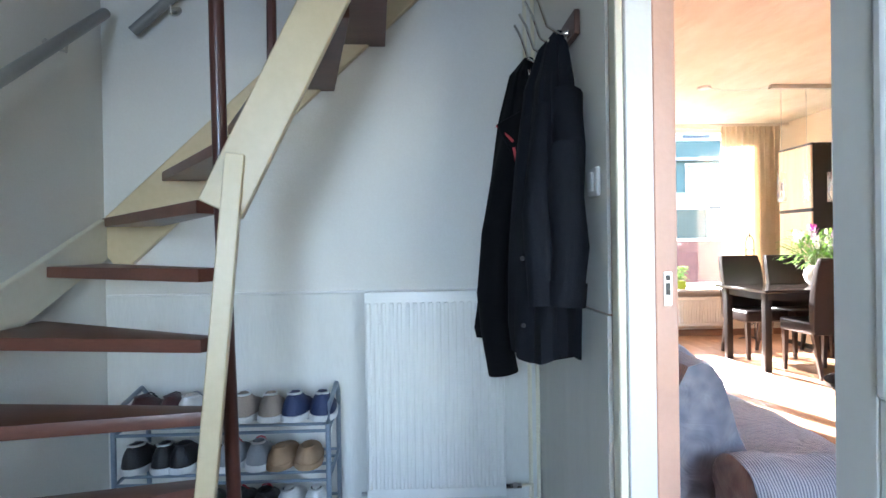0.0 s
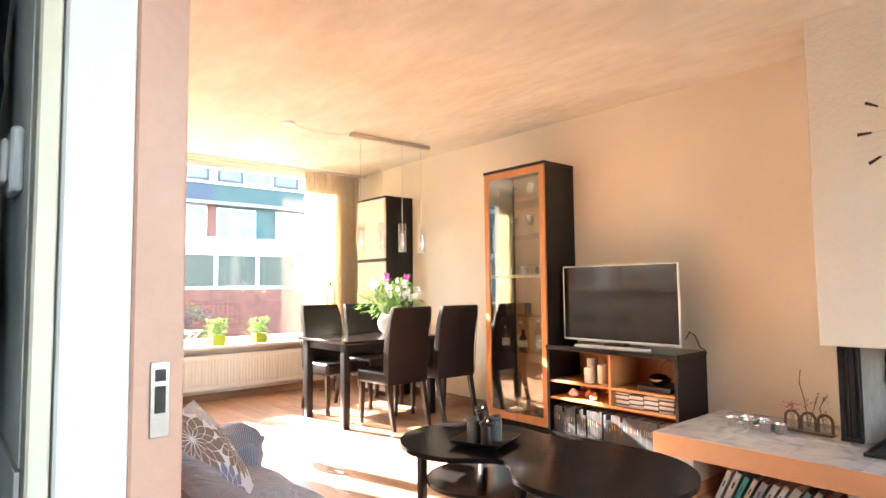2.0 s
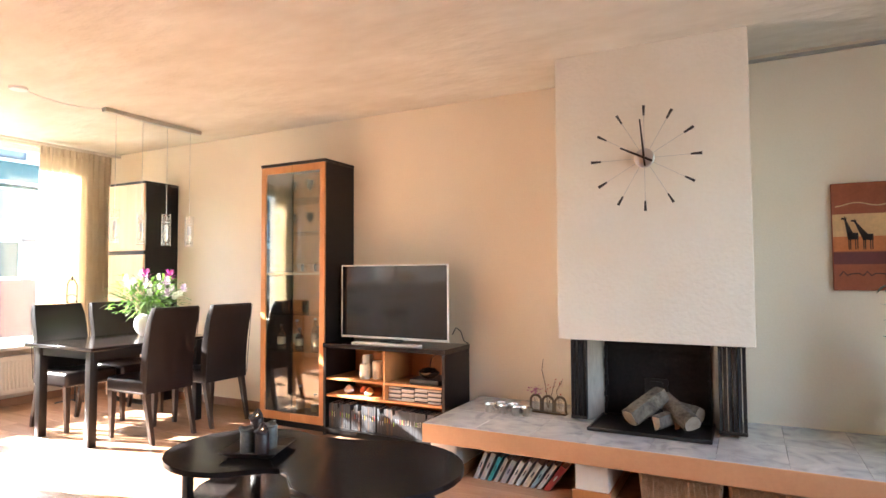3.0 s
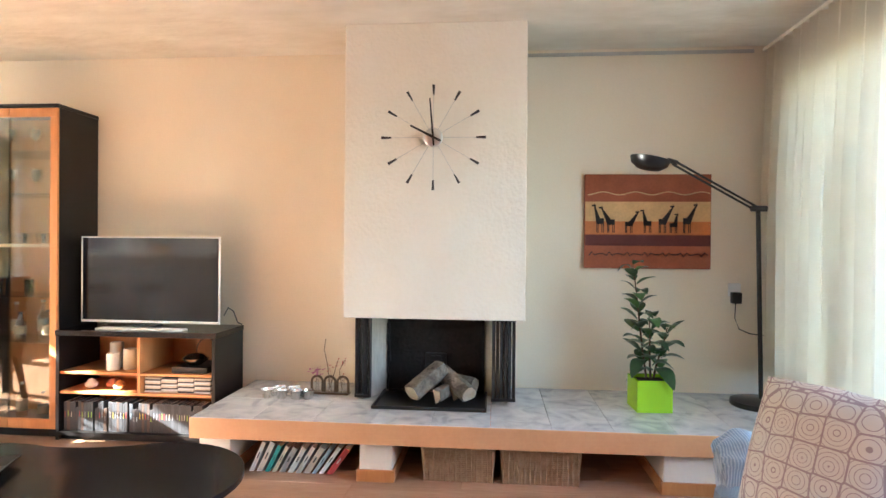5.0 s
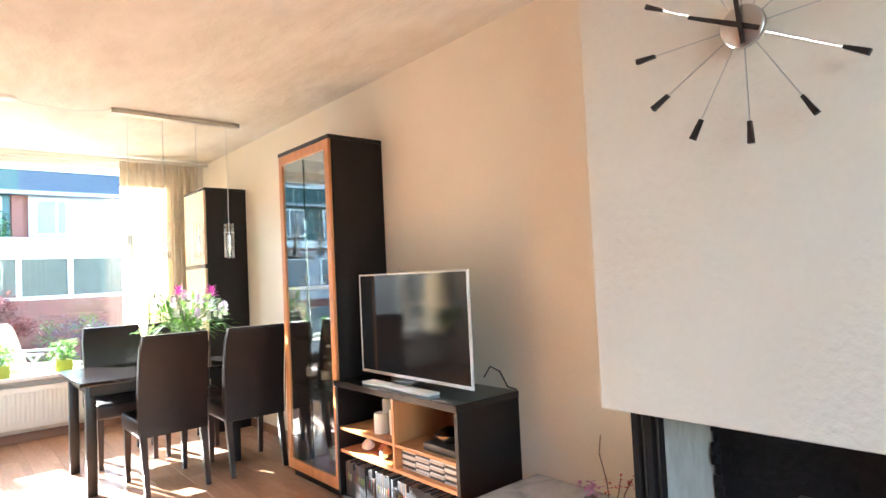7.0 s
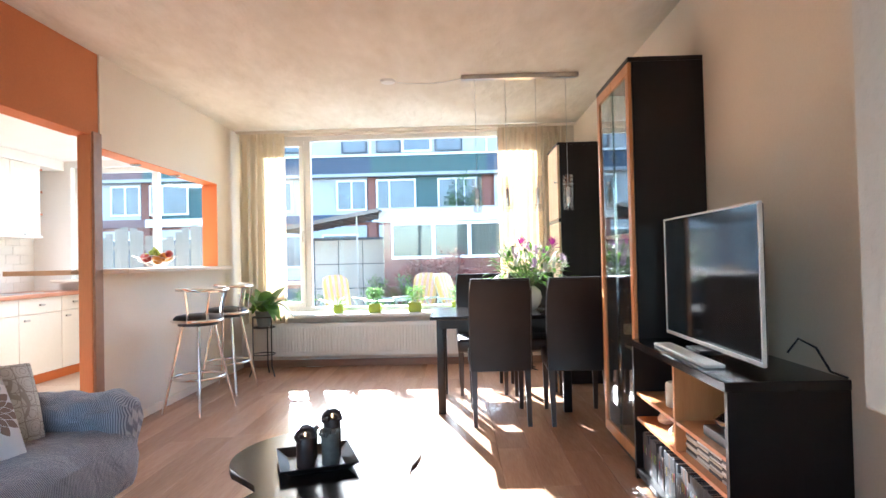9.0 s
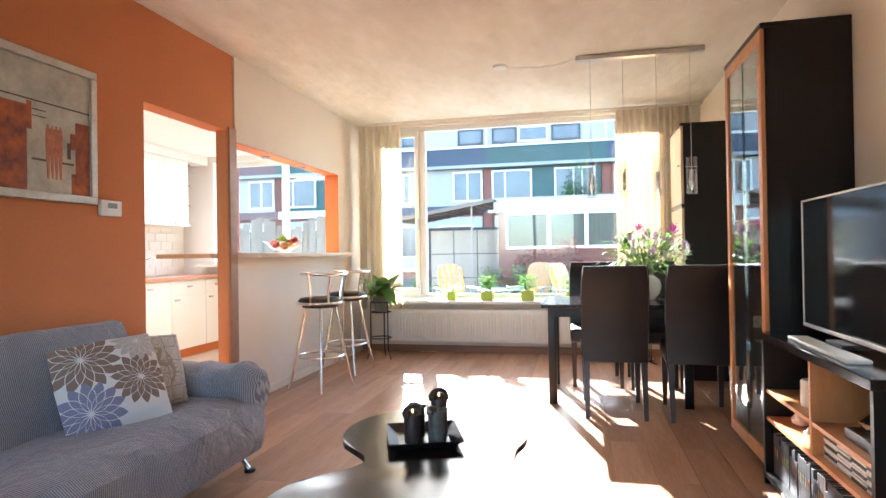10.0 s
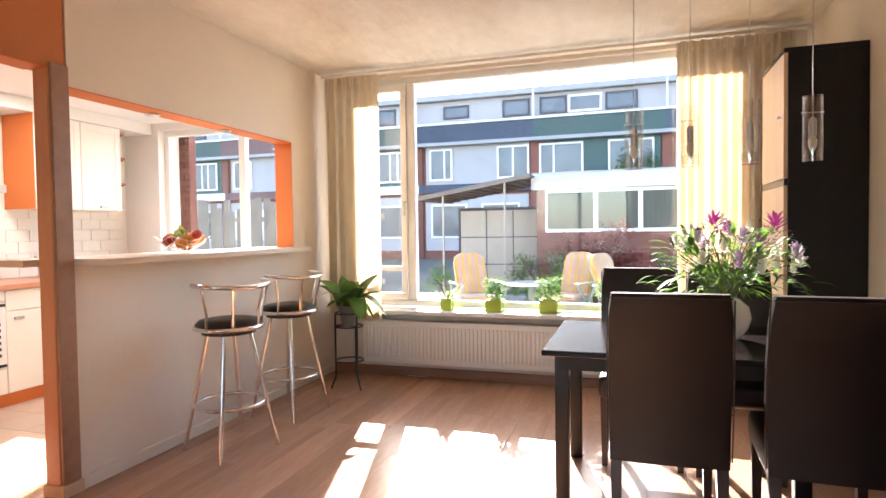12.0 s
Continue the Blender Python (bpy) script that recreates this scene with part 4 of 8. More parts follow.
def dining_chair(label):
    """Faces +y; the seat's front edge is at y = 0.44."""
    o = thing("dining_chair", label, "chair", "chairs round the dining table")
    bm = bmesh.new()
    box(bm, -0.215, 0.215, 0.02, 0.47, 0.36, 0.475, bev=0.028, seg=3)
    part("seat", bm, LEATHER, o)
    bk = bmesh.new()
    n = 7
    rows = []
    for i in range(n + 1):
        t = i / n
        z = 0.37 + t * 0.64
        y = 0.045 - 0.085 * t ** 1.5 + 0.02 * math.sin(math.pi * t)
        th = 0.034 - 0.006 * t
        w = 0.214 + 0.004 * math.sin(math.pi * t)
        if i == n:
            w, th = w - 0.012, th - 0.008
        rows.append([bk.verts.new((sx * w * fx, y + sy * th, z)) for sx, fx, sy in ((-1, 0.97, -1), (-0.5, 1, -1.25), (0, 1, -1.32), (0.5, 1, -1.25), (1, 0.97, -1), (1, 1.0, 0), (1, 0.97, 1), (0, 1, 1.15), (-1, 0.97, 1), (-1, 1.0, 0))])
    for A, C in zip(rows, rows[1:]):
        for j in range(10):
            bk.faces.new((A[j], A[(j + 1) % 10], C[(j + 1) % 10], C[j]))
    bk.faces.new(list(reversed(rows[0])))
    bk.faces.new(rows[-1])
    part("backrest", bk, LEATHER, o)
    part("seam", T([[(-0.205, -0.062, 0.995), (0, -0.078, 1.0), (0.205, -0.062, 0.995)], [(-0.214, 0.012, 0.40), (-0.217, -0.01, 0.7), (-0.212, -0.05, 0.99)], [(0.214, 0.012, 0.40), (0.217, -0.01, 0.7), (0.212, -0.05, 0.99)]], 0.003, 6), LEATHER, o)
    for sx in (-1, 1):
        for y, dy in ((0.05, -0.085), (0.43, 0.01)):
            bm = bmesh.new()
            r0, r1 = 0.021, 0.014
            lo = [bm.verts.new((sx * 0.185 + a * r1, y + dy + b * r1, 0)) for a, b in ((-1, -1), (1, -1), (1, 1), (-1, 1))]
            hi = [bm.verts.new((sx * 0.185 + a * r0, y + b * r0, 0.37)) for a, b in ((-1, -1), (1, -1), (1, 1), (-1, 1))]
            bm.faces.new(list(reversed(lo)))
            bm.faces.new(hi)
            for j in range(4):
                bm.faces.new((lo[j], lo[(j + 1) % 4], hi[(j + 1) % 4], hi[j]))
            part("leg", bm, DARKLEG, o)
    return o


ch = dining_chair("high-backed dark brown leather chair tucked under the table")
ch.matrix_world = pose(4.452, 5.60, 0, 0, 0, 1)
bpy.context.view_layer.update()
copy_thing(ch, pose(4.985, 5.58, 0, 0, 0, -2))
copy_thing(ch, pose(4.36, 6.93, 0, 0, 0, 181))
copy_thing(ch, pose(4.83, 6.90, 0, 0, 0, 179))


# ---- coffee table ----
def blob(c1, r1, c2, r2, waist, off=0.0):
    """Outline round two discs with a waist on one side."""
    pts = []
    a = math.degrees(math.atan2(c2[1] - c1[1], c2[0] - c1[0]))
    for i in range(26):
        t = radians(a + 62 + (236) * i / 25)
        pts.append((c1[0] + (r1 + off) * math.cos(t), c1[1] + (r1 + off) * math.sin(t)))
    e = [(c2[0] + (r2 + off) * math.cos(radians(a - 118 + 236 * i / 25)), c2[1] + (r2 + off) * math.sin(radians(a - 118 + 236 * i / 25))) for i in range(26)]
    pts += e
    out = []
    k = len(pts)
    for i in range(k):
        out.append(pts[i])
        if i in (25, 51):
            p, q = Vector(pts[i]), Vector(pts[(i + 1) % k])
            mid = (p + q) / 2
            cen = (Vector(c1) + Vector(c2)) / 2
            dirn = (mid - cen)
            w = waist[0] if i == 25 else waist[1]
            for s in (0.2, 0.35, 0.5, 0.65, 0.8):
                base = p.lerp(q, s)
                out.append(tuple(base - dirn.normalized() * w * math.sin(math.pi * s) ** 1.3))
    return out


FLAME = node_mat("candle_flame")[0]
fb_ = FLAME.node_tree.nodes["Principled BSDF"]
fb_.inputs["Emission Color"].default_value, fb_.inputs["Emission Strength"].default_value = (1.0, 0.62, 0.25, 1), 0.5

CT = dict(c1=(3.62, 3.96), r1=0.385, c2=(3.68, 3.20), r2=0.42)
ct = thing("coffee_table", "kidney-shaped black coffee table with a lower shelf", "table")
bm = bmesh.new()
prism(bm, blob(CT["c1"], CT["r1"], CT["c2"], CT["r2"], (0.16, 0.02)), 0.335, 0.36, bev=0.004)
part("tabletop", bm, BLACKC, ct)
bm = bmesh.new()
prism(bm, blob((3.66, 3.92), 0.30, (3.70, 3.24), 0.33, (0.12, 0.02)), 0.14, 0.16, bev=0.003)
part("lower_shelf", bm, BLACKT, ct)
for x, y in ((3.39, 4.10), (3.86, 4.12), (3.42, 3.02), (3.97, 3.15), (3.56, 3.56)):
    part("leg", B((x - 0.02, x + 0.02, y - 0.02, y + 0.02, 0, 0.3345), bev=0.005, seg=2), BLACKW, ct)

tr = thing("candle_tray", "square black metal tray with sloping sides on the coffee table", "tray", loc=(3.60, 3.84, 0.36), rz=20)
bm = bmesh.new()
lo, hi = 0.105, 0.145
for rin, z0, z1 in ((0, 0.001, 0.006),):
    box(bm, -lo, lo, -lo, lo, z0, z1)
for s in range(4):
    m = Matrix.Rotation(math.pi / 2 * s, 4, "Z")
    v = [bm.verts.new(m @ Vector(p)) for p in ((lo, -lo, 0.001), (lo, lo, 0.001), (hi, hi, 0.032), (hi, -hi, 0.032), (lo - 0.003, -lo + 0.003, 0.006), (lo - 0.003, lo - 0.003, 0.006), (hi - 0.002, hi - 0.002, 0.034), (hi - 0.002, -hi + 0.002, 0.034))]
    for q in ((0, 1, 2, 3), (4, 7, 6, 5), (3, 2, 6, 7), (0, 3, 7, 4), (1, 5, 6, 2)):
        bm.faces.new([v[k] for k in q])
part("dish", bm, BLACKM, tr)
for k, (x, y, h, tw) in enumerate(((3.57, 3.79, 0.11, 1), (3.66, 3.82, 0.12, 0), (3.56, 3.88, 0.115, 0), (3.65, 3.905, 0.15, 1))):
    o = thing("pillar_candle", "dark grey pillar candle with a melted folded rim", "candle", "candles on the tray", (x, y, 0.367))
    part("wax", L([(0.033, 0), (0.034, 0.01), (0.034, h - 0.01), (0.031, h), (0.022, h - 0.004), (0.018, h - 0.012)], 18), (WAXB, WAXG, WAXG, WAXB)[k], o)
    if k in (0, 3):
        part("flame", L([(0.0015, h + 0.004), (0.0045, h + 0.010), (0.003, h + 0.020), (0.0006, h + 0.028)], 10), FLAME, o)
    bm = bmesh.new()
    tube(bm, [(0.034 * math.cos(a / 10) * 1.0, 0.034 * math.sin(a / 10), h + 0.006 * math.sin(a / 4 + k)) for a in range(0, 50, 5)], 0.009, 8)
    if tw:
        tube(bm, [(0.033 * math.cos(a / 8 * math.pi), 0.012 * math.sin(a / 4 * math.pi), h - 0.004 + 0.036 * math.sin(a / 8 * math.pi)) for a in range(9)], 0.010, 8)
    part("melted_rim", bm, (WAXB, WAXG, WAXG, WAXB)[k], o)
    part("wick", T([[(0, 0, h - 0.01), (0.002, 0, h + 0.004)]], 0.0015, 5), BLACKM, o)


# ---- sofa ----
def cushion(name, w, h, t, mat, label, m, parts=()):
    o = thing(name, label, "cushion", "cushions on the sofas")
    o.matrix_world = m
    bm = bmesh.new()
    N = 12
    top = {}
    for s in (1, -1):
        for i in range(N + 1):
            for j in range(N + 1):
                u, v = i / N * 2 - 1, j / N * 2 - 1
                edge = max(abs(u), abs(v))
                puff = (1 - abs(u) ** 2.4) ** 0.6 * (1 - abs(v) ** 2.4) ** 0.6
                pinch = 1 - 0.035 * (1 - abs(abs(u) - abs(v))) * edge
                if s == -1 and edge > 0.999:
                    top[(s, i, j)] = top[(1, i, j)]
                    continue
                top[(s, i, j)] = bm.verts.new((u * w / 2 * pinch, v * h / 2 * pinch, s * t / 2 * puff))
    for s in (1, -1):
        for i in range(N):
            for j in range(N):
                q = [top[(s, i, j)], top[(s, i + 1, j)], top[(s, i + 1, j + 1)], top[(s, i, j + 1)]]
                f = bm.faces.new(q if s == 1 else q[::-1])
    part("cover", bm, mat, o)
    return o


def surf_flower(name, petals, c_bg, centers):
    """Printed cloth with large many-petalled flowers: petals as wedges about each centre."""
    m, t, n, l, b = node_mat(name)
    tc = n.new("ShaderNodeTexCoord")
    last = None
    for cx, cy, R, col in centers:
        sub = n.new("ShaderNodeVectorMath")
        sub.operation, sub.inputs[1].default_value = "SUBTRACT", (cx, cy, 0)
        l.new(tc.outputs["Object"], sub.inputs[0])
        sep = n.new("ShaderNodeSeparateXYZ")
        l.new(sub.outputs[0], sep.inputs[0])

        def mth(op, a, bb=None, clamp=False):
            k = n.new("ShaderNodeMath")
            k.operation, k.use_clamp = op, clamp
            for i, v in enumerate((a, bb)):
                if v is None:
                    continue
                if isinstance(v, (int, float)):
                    k.inputs[i].default_value = v
                else:
                    l.new(v, k.inputs[i])
            return k.outputs[0]
        ang = mth("ARCTAN2", sep.outputs[1], sep.outputs[0])
        rad = mth("SQRT", mth("ADD", mth("MULTIPLY", sep.outputs[0], sep.outputs[0]), mth("MULTIPLY", sep.outputs[1], sep.outputs[1])))
        rr = mth("DIVIDE", rad, R)
        inside = None
        for lo, hi, off, wid in ((0.50, 1.08, 0.0, 0.92), (0.26, 0.80, 0.5, 0.88), (0.06, 0.50, 0.0, 0.78)):
            fr_ = mth("FRACT", mth("ADD", mth("MULTIPLY", ang, petals / 6.28318), 40.0 + off))
            d = mth("MULTIPLY", mth("ABSOLUTE", mth("SUBTRACT", fr_, 0.5)), 2.0)
            q = mth("DIVIDE", mth("SUBTRACT", rr, lo), hi - lo, True)
            lens = mth("MULTIPLY", mth("SINE", mth("MULTIPLY", mth("POWER", q, 0.8), 3.1415)), wid)
            one = mth("LESS_THAN", d, lens)
            rim = mth("SUBTRACT", 1.0, mth("LESS_THAN", d, mth("ADD", lens, mth("MULTIPLY", mth("GREATER_THAN", lens, 0.02), 0.16))))
            inside = one if inside is None else mth("MAXIMUM", mth("MULTIPLY", inside, rim), one)
        mx = n.new("ShaderNodeMix")
        mx.data_type = "RGBA"
        l.new(inside, mx.inputs[0])
        mx.inputs[7].default_value = (*col, 1)
        if last is None:
            mx.inputs[6].default_value = (*c_bg, 1)
        else:
            l.new(last, mx.inputs[6])
        last = mx.outputs[2]
    l.new(last, b.inputs["Base Color"])
    b.inputs["Roughness"].default_value = 0.9
    return m


def surf_lattice(name, c_bg, col, freq=26, mixc=None):
    """Printed cloth with a scrolling ogee lattice."""
    m, t, n, l, b = node_mat(name)
    tc = n.new("ShaderNodeTexCoord")
    v = n.new("ShaderNodeTexVoronoi")
    v.feature = "DISTANCE_TO_EDGE"
    v.inputs["Scale"].default_value, v.inputs["Randomness"].default_value = freq, 0.25
    l.new(tc.outputs["Object"], v.inputs["Vector"])
    w = n.new("ShaderNodeTexVoronoi")
    w.inputs["Scale"].default_value, w.inputs["Randomness"].default_value = freq, 0.25
    l.new(tc.outputs["Object"], w.inputs["Vector"])
    k = n.new("ShaderNodeMath")
    k.operation, k.inputs[1].default_value = "LESS_THAN", 0.035
    l.new(v.outputs["Distance"], k.inputs[0])
    k2 = n.new("ShaderNodeMath")
    k2.operation, k2.inputs[1].default_value = "MULTIPLY", 42.0
    l.new(w.outputs["Distance"], k2.inputs[0])
    k3 = n.new("ShaderNodeMath")
    k3.operation = "SINE"
    l.new(k2.outputs[0], k3.inputs[0])
    k4 = n.new("ShaderNodeMath")
    k4.operation, k4.inputs[1].default_value = "GREATER_THAN", 0.90
    l.new(k3.outputs[0], k4.inputs[0])
    k5 = n.new("ShaderNodeMath")
    k5.operation = "MAXIMUM"
    l.new(k.outputs[0], k5.inputs[0])
    l.new(k4.outputs[0], k5.inputs[1])
    mx = n.new("ShaderNodeMix")
    mx.data_type = "RGBA"
    l.new(k5.outputs[0], mx.inputs[0])
    mx.inputs[6].default_value, mx.inputs[7].default_value = (*c_bg, 1), (*col, 1)
    l.new(mx.outputs[2], b.inputs["Base Color"])
    b.inputs["Roughness"].default_value = 0.9
    return m


FLOWERC = surf_flower("flower_print", 14, (0.74, 0.71, 0.68), [(-0.10, 0.12, 0.145, (0.25, 0.17, 0.13)), (0.11, -0.02, 0.115, (0.25, 0.17, 0.13)), (-0.11, -0.13, 0.13, (0.24, 0.24, 0.34)), (0.14, 0.17, 0.10, (0.50, 0.46, 0.42))])
SCROLLC = surf_lattice("scroll_print", (0.72, 0.69, 0.62), (0.46, 0.41, 0.34), 15)
IKATC = surf_lattice("diamond_print", (0.80, 0.77, 0.74), (0.46, 0.37, 0.40), 12)


def sofa(name, length, label, mat, loc, rz):
    """Seat faces +x; the back is at x = 0; it runs from y = 0 to y = length."""
    o = thing(name, label, "sofa", loc=loc, rz=rz)
    rr = random.Random(5)

    def sheet(profile, y0, y1, nn, sag, cap=True):
        bm = bmesh.new()
        rings = []
        for i in range(nn + 1):
            t = i / nn
            y = y0 + (y1 - y0) * t
            ring = []
            for k, (x, z) in enumerate(profile):
                s = sag * (math.sin(7.1 * t + k * 0.9) + 0.6 * math.sin(17 * t + k * 2.3) + 0.6 * math.sin(39 * t - k * 1.3))
                edge = 0.02 if i in (0, nn) else 0.0
                cxm = sum(p[0] for p in profile) / len(profile)
                czm = sum(p[1] for p in profile) / len(profile)
                ring.append(bm.verts.new((x + s + (cxm - x) * edge, y, max(0.02, z + s * 0.6 + (czm - z) * edge))))
            rings.append(ring)
        for A, C in zip(rings, rings[1:]):
            for j in range(len(profile)):
                bm.faces.new((A[j], A[(j + 1) % len(profile)], C[(j + 1) % len(profile)], C[j]))
        bm.faces.new(list(reversed(rings[0])))
        bm.faces.new(rings[-1])
        return bm
    seat = [(0.18, 0.18), (0.18, 0.36), (0.30, 0.375), (0.55, 0.385), (0.72, 0.39), (0.80, 0.375), (0.85, 0.33), (0.86, 0.25), (0.85, 0.16), (0.83, 0.11), (0.5, 0.12)]
    part("seat", sheet(seat, 0.10, length - 0.12, 64, 0.0055), mat, o)
    back = [(0.0, 0.14), (-0.01, 0.5), (0.0, 0.71), (0.03, 0.775), (0.08, 0.79), (0.12, 0.78), (0.15, 0.73), (0.20, 0.55), (0.26, 0.42), (0.26, 0.2)]
    part("backrest", sheet(back, 0.24, length - 0.27, 64, 0.004), mat, o)
    for s in (0, 1):
        bm = bmesh.new()
        rings = []
        nn, na = 40, 48
        yc = 0.10 if s == 0 else length - 0.10
        for i in range(nn + 1):
            t = i / nn
            x = 0.10 + 0.735 * t
            end = max(0.0, (t - 0.86) / 0.14)
            shrink = math.sqrt(max(0.0, 1 - end * end * 0.86))
            front = max(0.0, min(1.0, (t - 0.35) / 0.5))
            ring = []
            for k in range(na):
                ca, sa = math.cos(2 * math.pi * k / na), math.sin(2 * math.pi * k / na)
                w = 0.125 * shrink
                z = 0.445 + 0.10 * sa * shrink
                if sa < -0.2:
                    z, w = 0.12 + 0.38 * (sa + 1), 0.112 * (0.35 + 0.65 * shrink) + 0.010 * front * (-0.2 - sa)
                fold = math.sin(26 * t + 5.5 * sa + 1.7 * ca) + 0.7 * math.sin(15 * t - 9 * sa + 3) + 0.5 * math.sin(41 * t + 11 * sa)
                fold = 0.0055 * fold * (0.25 + 0.95 * front)
                ring.append(bm.verts.new((x - 0.035 * (sa < 0) * end * -sa + 0.4 * fold, yc + ca * (w + fold), max(0.10, z + fold * (sa > 0) * 1.2))))
            rings.append(ring)
        for A, C in zip(rings, rings[1:]):
            for j in range(na):
                bm.faces.new((A[j], A[(j + 1) % na], C[(j + 1) % na], C[j]))
        bm.faces.new(list(reversed(rings[0])))
        bm.faces.new(rings[-1])
        part("armrest", bm, SOFAA if mat is SOFAF else SOFAA2, o)
    for x, y in ((0.72, length - 0.16), (0.72, 0.16), (0.10, length - 0.16), (0.10, 0.16)):
        part("foot", T([[(x - 0.10, y - 0.02, 0.12), (x - 0.02, y, 0.10), (x + 0.03, y, 0.045), (x + 0.06, y, 0.012)]], 0.014, 10), CHROME, o)
        part("foot_pad", L([(0.028, 0), (0.03, 0.006), (0.026, 0.016)], 14, (x + 0.065, y, 0)), BLACKM, o)
    return o


sofa("sofa", 2.03, "blue-grey corded cloth sofa with a loose pulled-over cover", SOFAF, (1.765, 2.42, 0), 0)
sofa("armchair", 1.15, "light blue corded cloth armchair in front of the curtains", SOFAF2, (4.02, 0.06, 0), 90)


def leaning(centre, across, up):
    """A pose from a centre and two directions in the cushion's face."""
    a = Vector(across).normalized()
    c = a.cross(Vector(up)).normalized()
    return Matrix.Translation(centre) @ Matrix((a, c.cross(a), c)).transposed().to_4x4()


cushion("throw_cushion", 0.43, 0.43, 0.13, FLOWERC, "square cushion printed with brown and lilac dahlias leaning on the sofa", leaning((2.17, 3.79, 0.55), (0.563, 0.819, 0.106), (-0.468, 0.27, 0.842)))
cushion("throw_cushion", 0.40, 0.38, 0.11, SCROLLC, "square cushion with a beige scroll print behind the flowered one", leaning((2.125, 4.04, 0.54), (0.50, 0.866, 0.0), (-0.36, 0.15, 0.92)))
cushion("throw_cushion", 0.48, 0.48, 0.15, IKATC, "square cushion with mauve diamond print on the armchair", Matrix.Translation((3.40, 0.78, 0.62)) @ Matrix.Rotation(radians(30), 4, "Z") @ Matrix.Rotation(radians(110), 4, "X"))


# ---- curtains ----
def curtain(name, x0, x1, y, z0, z1, folds, mat, label, seed=1, amp=0.03, rz=0):
    o = thing(name, label, "curtain", "curtains at the windows")
    rr = random.Random(seed)
    ph = [rr.uniform(0, 6.28) for _ in range(4)]
    bm = bmesh.new()
    nx, nz = folds * 8, 14
    grid = []
    for i in range(nx + 1):
        u = i / nx
        col = []
        for j in range(nz + 1):
            v = j / nz
            top = 1 - v
            a = amp * (0.45 + 0.55 * min(1, v * 2.2))
            w = math.sin(u * folds * 2 * math.pi + 0.8 * math.sin(u * 9 + ph[0]) + 0.5 * v * math.sin(u * 14 + ph[1]))
            yy = y + a * w + 0.012 * math.sin(u * folds * 4.3 * math.pi + ph[2]) * v
            xx = x0 + (x1 - x0) * u + 0.012 * v * math.sin(u * 20 + ph[3])
            col.append((bm.verts.new((xx, yy, z1 - (z1 - z0) * v + 0.004 * w * (v > 0.95)))))
        grid.append(col)
    for A, C in zip(grid, grid[1:]):
        for j in range(nz):
            bm.faces.new((A[j], C[j], C[j + 1], A[j + 1]))
    geo = bmesh.ops.solidify(bm, geom=bm.faces[:], thickness=0.003)
    part("cloth", bm, mat, o)
    part("hem", T([[(x0 + (x1 - x0) * i / 40, y + amp * math.sin(i / 40 * folds * 2 * math.pi + 0.8 * math.sin(i / 40 * 9 + ph[0])), z0 + 0.03) for i in range(41)]], 0.0022, 5), mat, o)
    for k in range(folds):
        part("pleat", B((x0 + (x1 - x0) * (k + 0.35) / folds, x0 + (x1 - x0) * (k + 0.6) / folds, y - 0.016, y + 0.012, z1 - 0.075, z1 + 0.004), bev=0.005), mat, o)
    return o


curtain("curtain", 1.83, 2.33, 7.80, 0.50, 2.545, 7, CURTAIN, "sunlit cream linen curtain gathered at the side of the window", 1, 0.035)
curtain("curtain", 4.62, 5.36, 7.80, 0.40, 2.545, 11, CURTAIN_DIM, "cream linen curtain gathered behind the dining table", 2, 0.035)
curtain("curtain", 4.25, 5.42, 0.06, 0.50, 2.545, 12, CURTAINW, "heavy ivory lined curtain beside the hearth bench", 3, 0.065)
for y, x0, x1 in ((7.80, 1.80, 5.46), (0.06, 1.9, 5.46)):
    lone("curtain_rail", B((x0, x1, y - 0.012, y + 0.012, 2.555, 2.578), bev=0.003), PLASTER_W, "cream painted curtain rail under the ceiling", "curtain rail", "curtain rails")
lone("wall_conduit", B((XE - 0.014, XE, 0.12, HY0 - 0.002, 2.555, 2.577), bev=0.003), STEEL, "thin grey conduit along the wall under the ceiling", "conduit")


# ---- wall clock ----
clock = thing("wall_clock", "large spoked wall clock with black markers and a steel hub", "clock")
clock.matrix_world = Matrix.Translation((HX + 0.012, 2.148, 1.913)) @ Matrix.Rotation(math.pi / 2, 4, "Z") @ Matrix.Rotation(math.pi / 2, 4, "X") @ Matrix.Rotation(math.pi, 4, "Y")
bm = L([(0.012, 0.0), (0.012, 0.05), (0.052, 0.052), (0.055, 0.056), (0.055, 0.07), (0.05, 0.074)], 28)
part("hub", bm, STEEL, clock)
for k in range(12):
    a = k * math.pi / 6
    part("spoke", T([[(0.05 * math.sin(a), 0.05 * math.cos(a), 0.062), (0.25 * math.sin(a), 0.25 * math.cos(a), 0.062)]], 0.0016, 6), STEEL, clock)
    bm = bmesh.new()
    m = Matrix.Rotation(-a, 4, "Z")
    prism(bm, [(-0.004, 0.248), (0.004, 0.248), (0.0075, 0.306), (-0.0075, 0.306)], 0.054, 0.07, bev=0.001, m=m)
    part("marker", bm, BLACKM, clock)
for nm, ang, ln, w, z in (("hour_hand", -63, 0.15, 0.006, 0.078), ("minute_hand", -5, 0.225, 0.005, 0.082)):
    bm = bmesh.new()
    prism(bm, [(-w, -0.05), (w, -0.05), (w * 1.2, 0.02), (w * 0.8, ln), (-w * 0.8, ln), (-w * 1.2, 0.02)], z, z + 0.003, m=Matrix.Rotation(radians(-ang), 4, "Z"))
    part(nm, bm, BLACKM, clock)


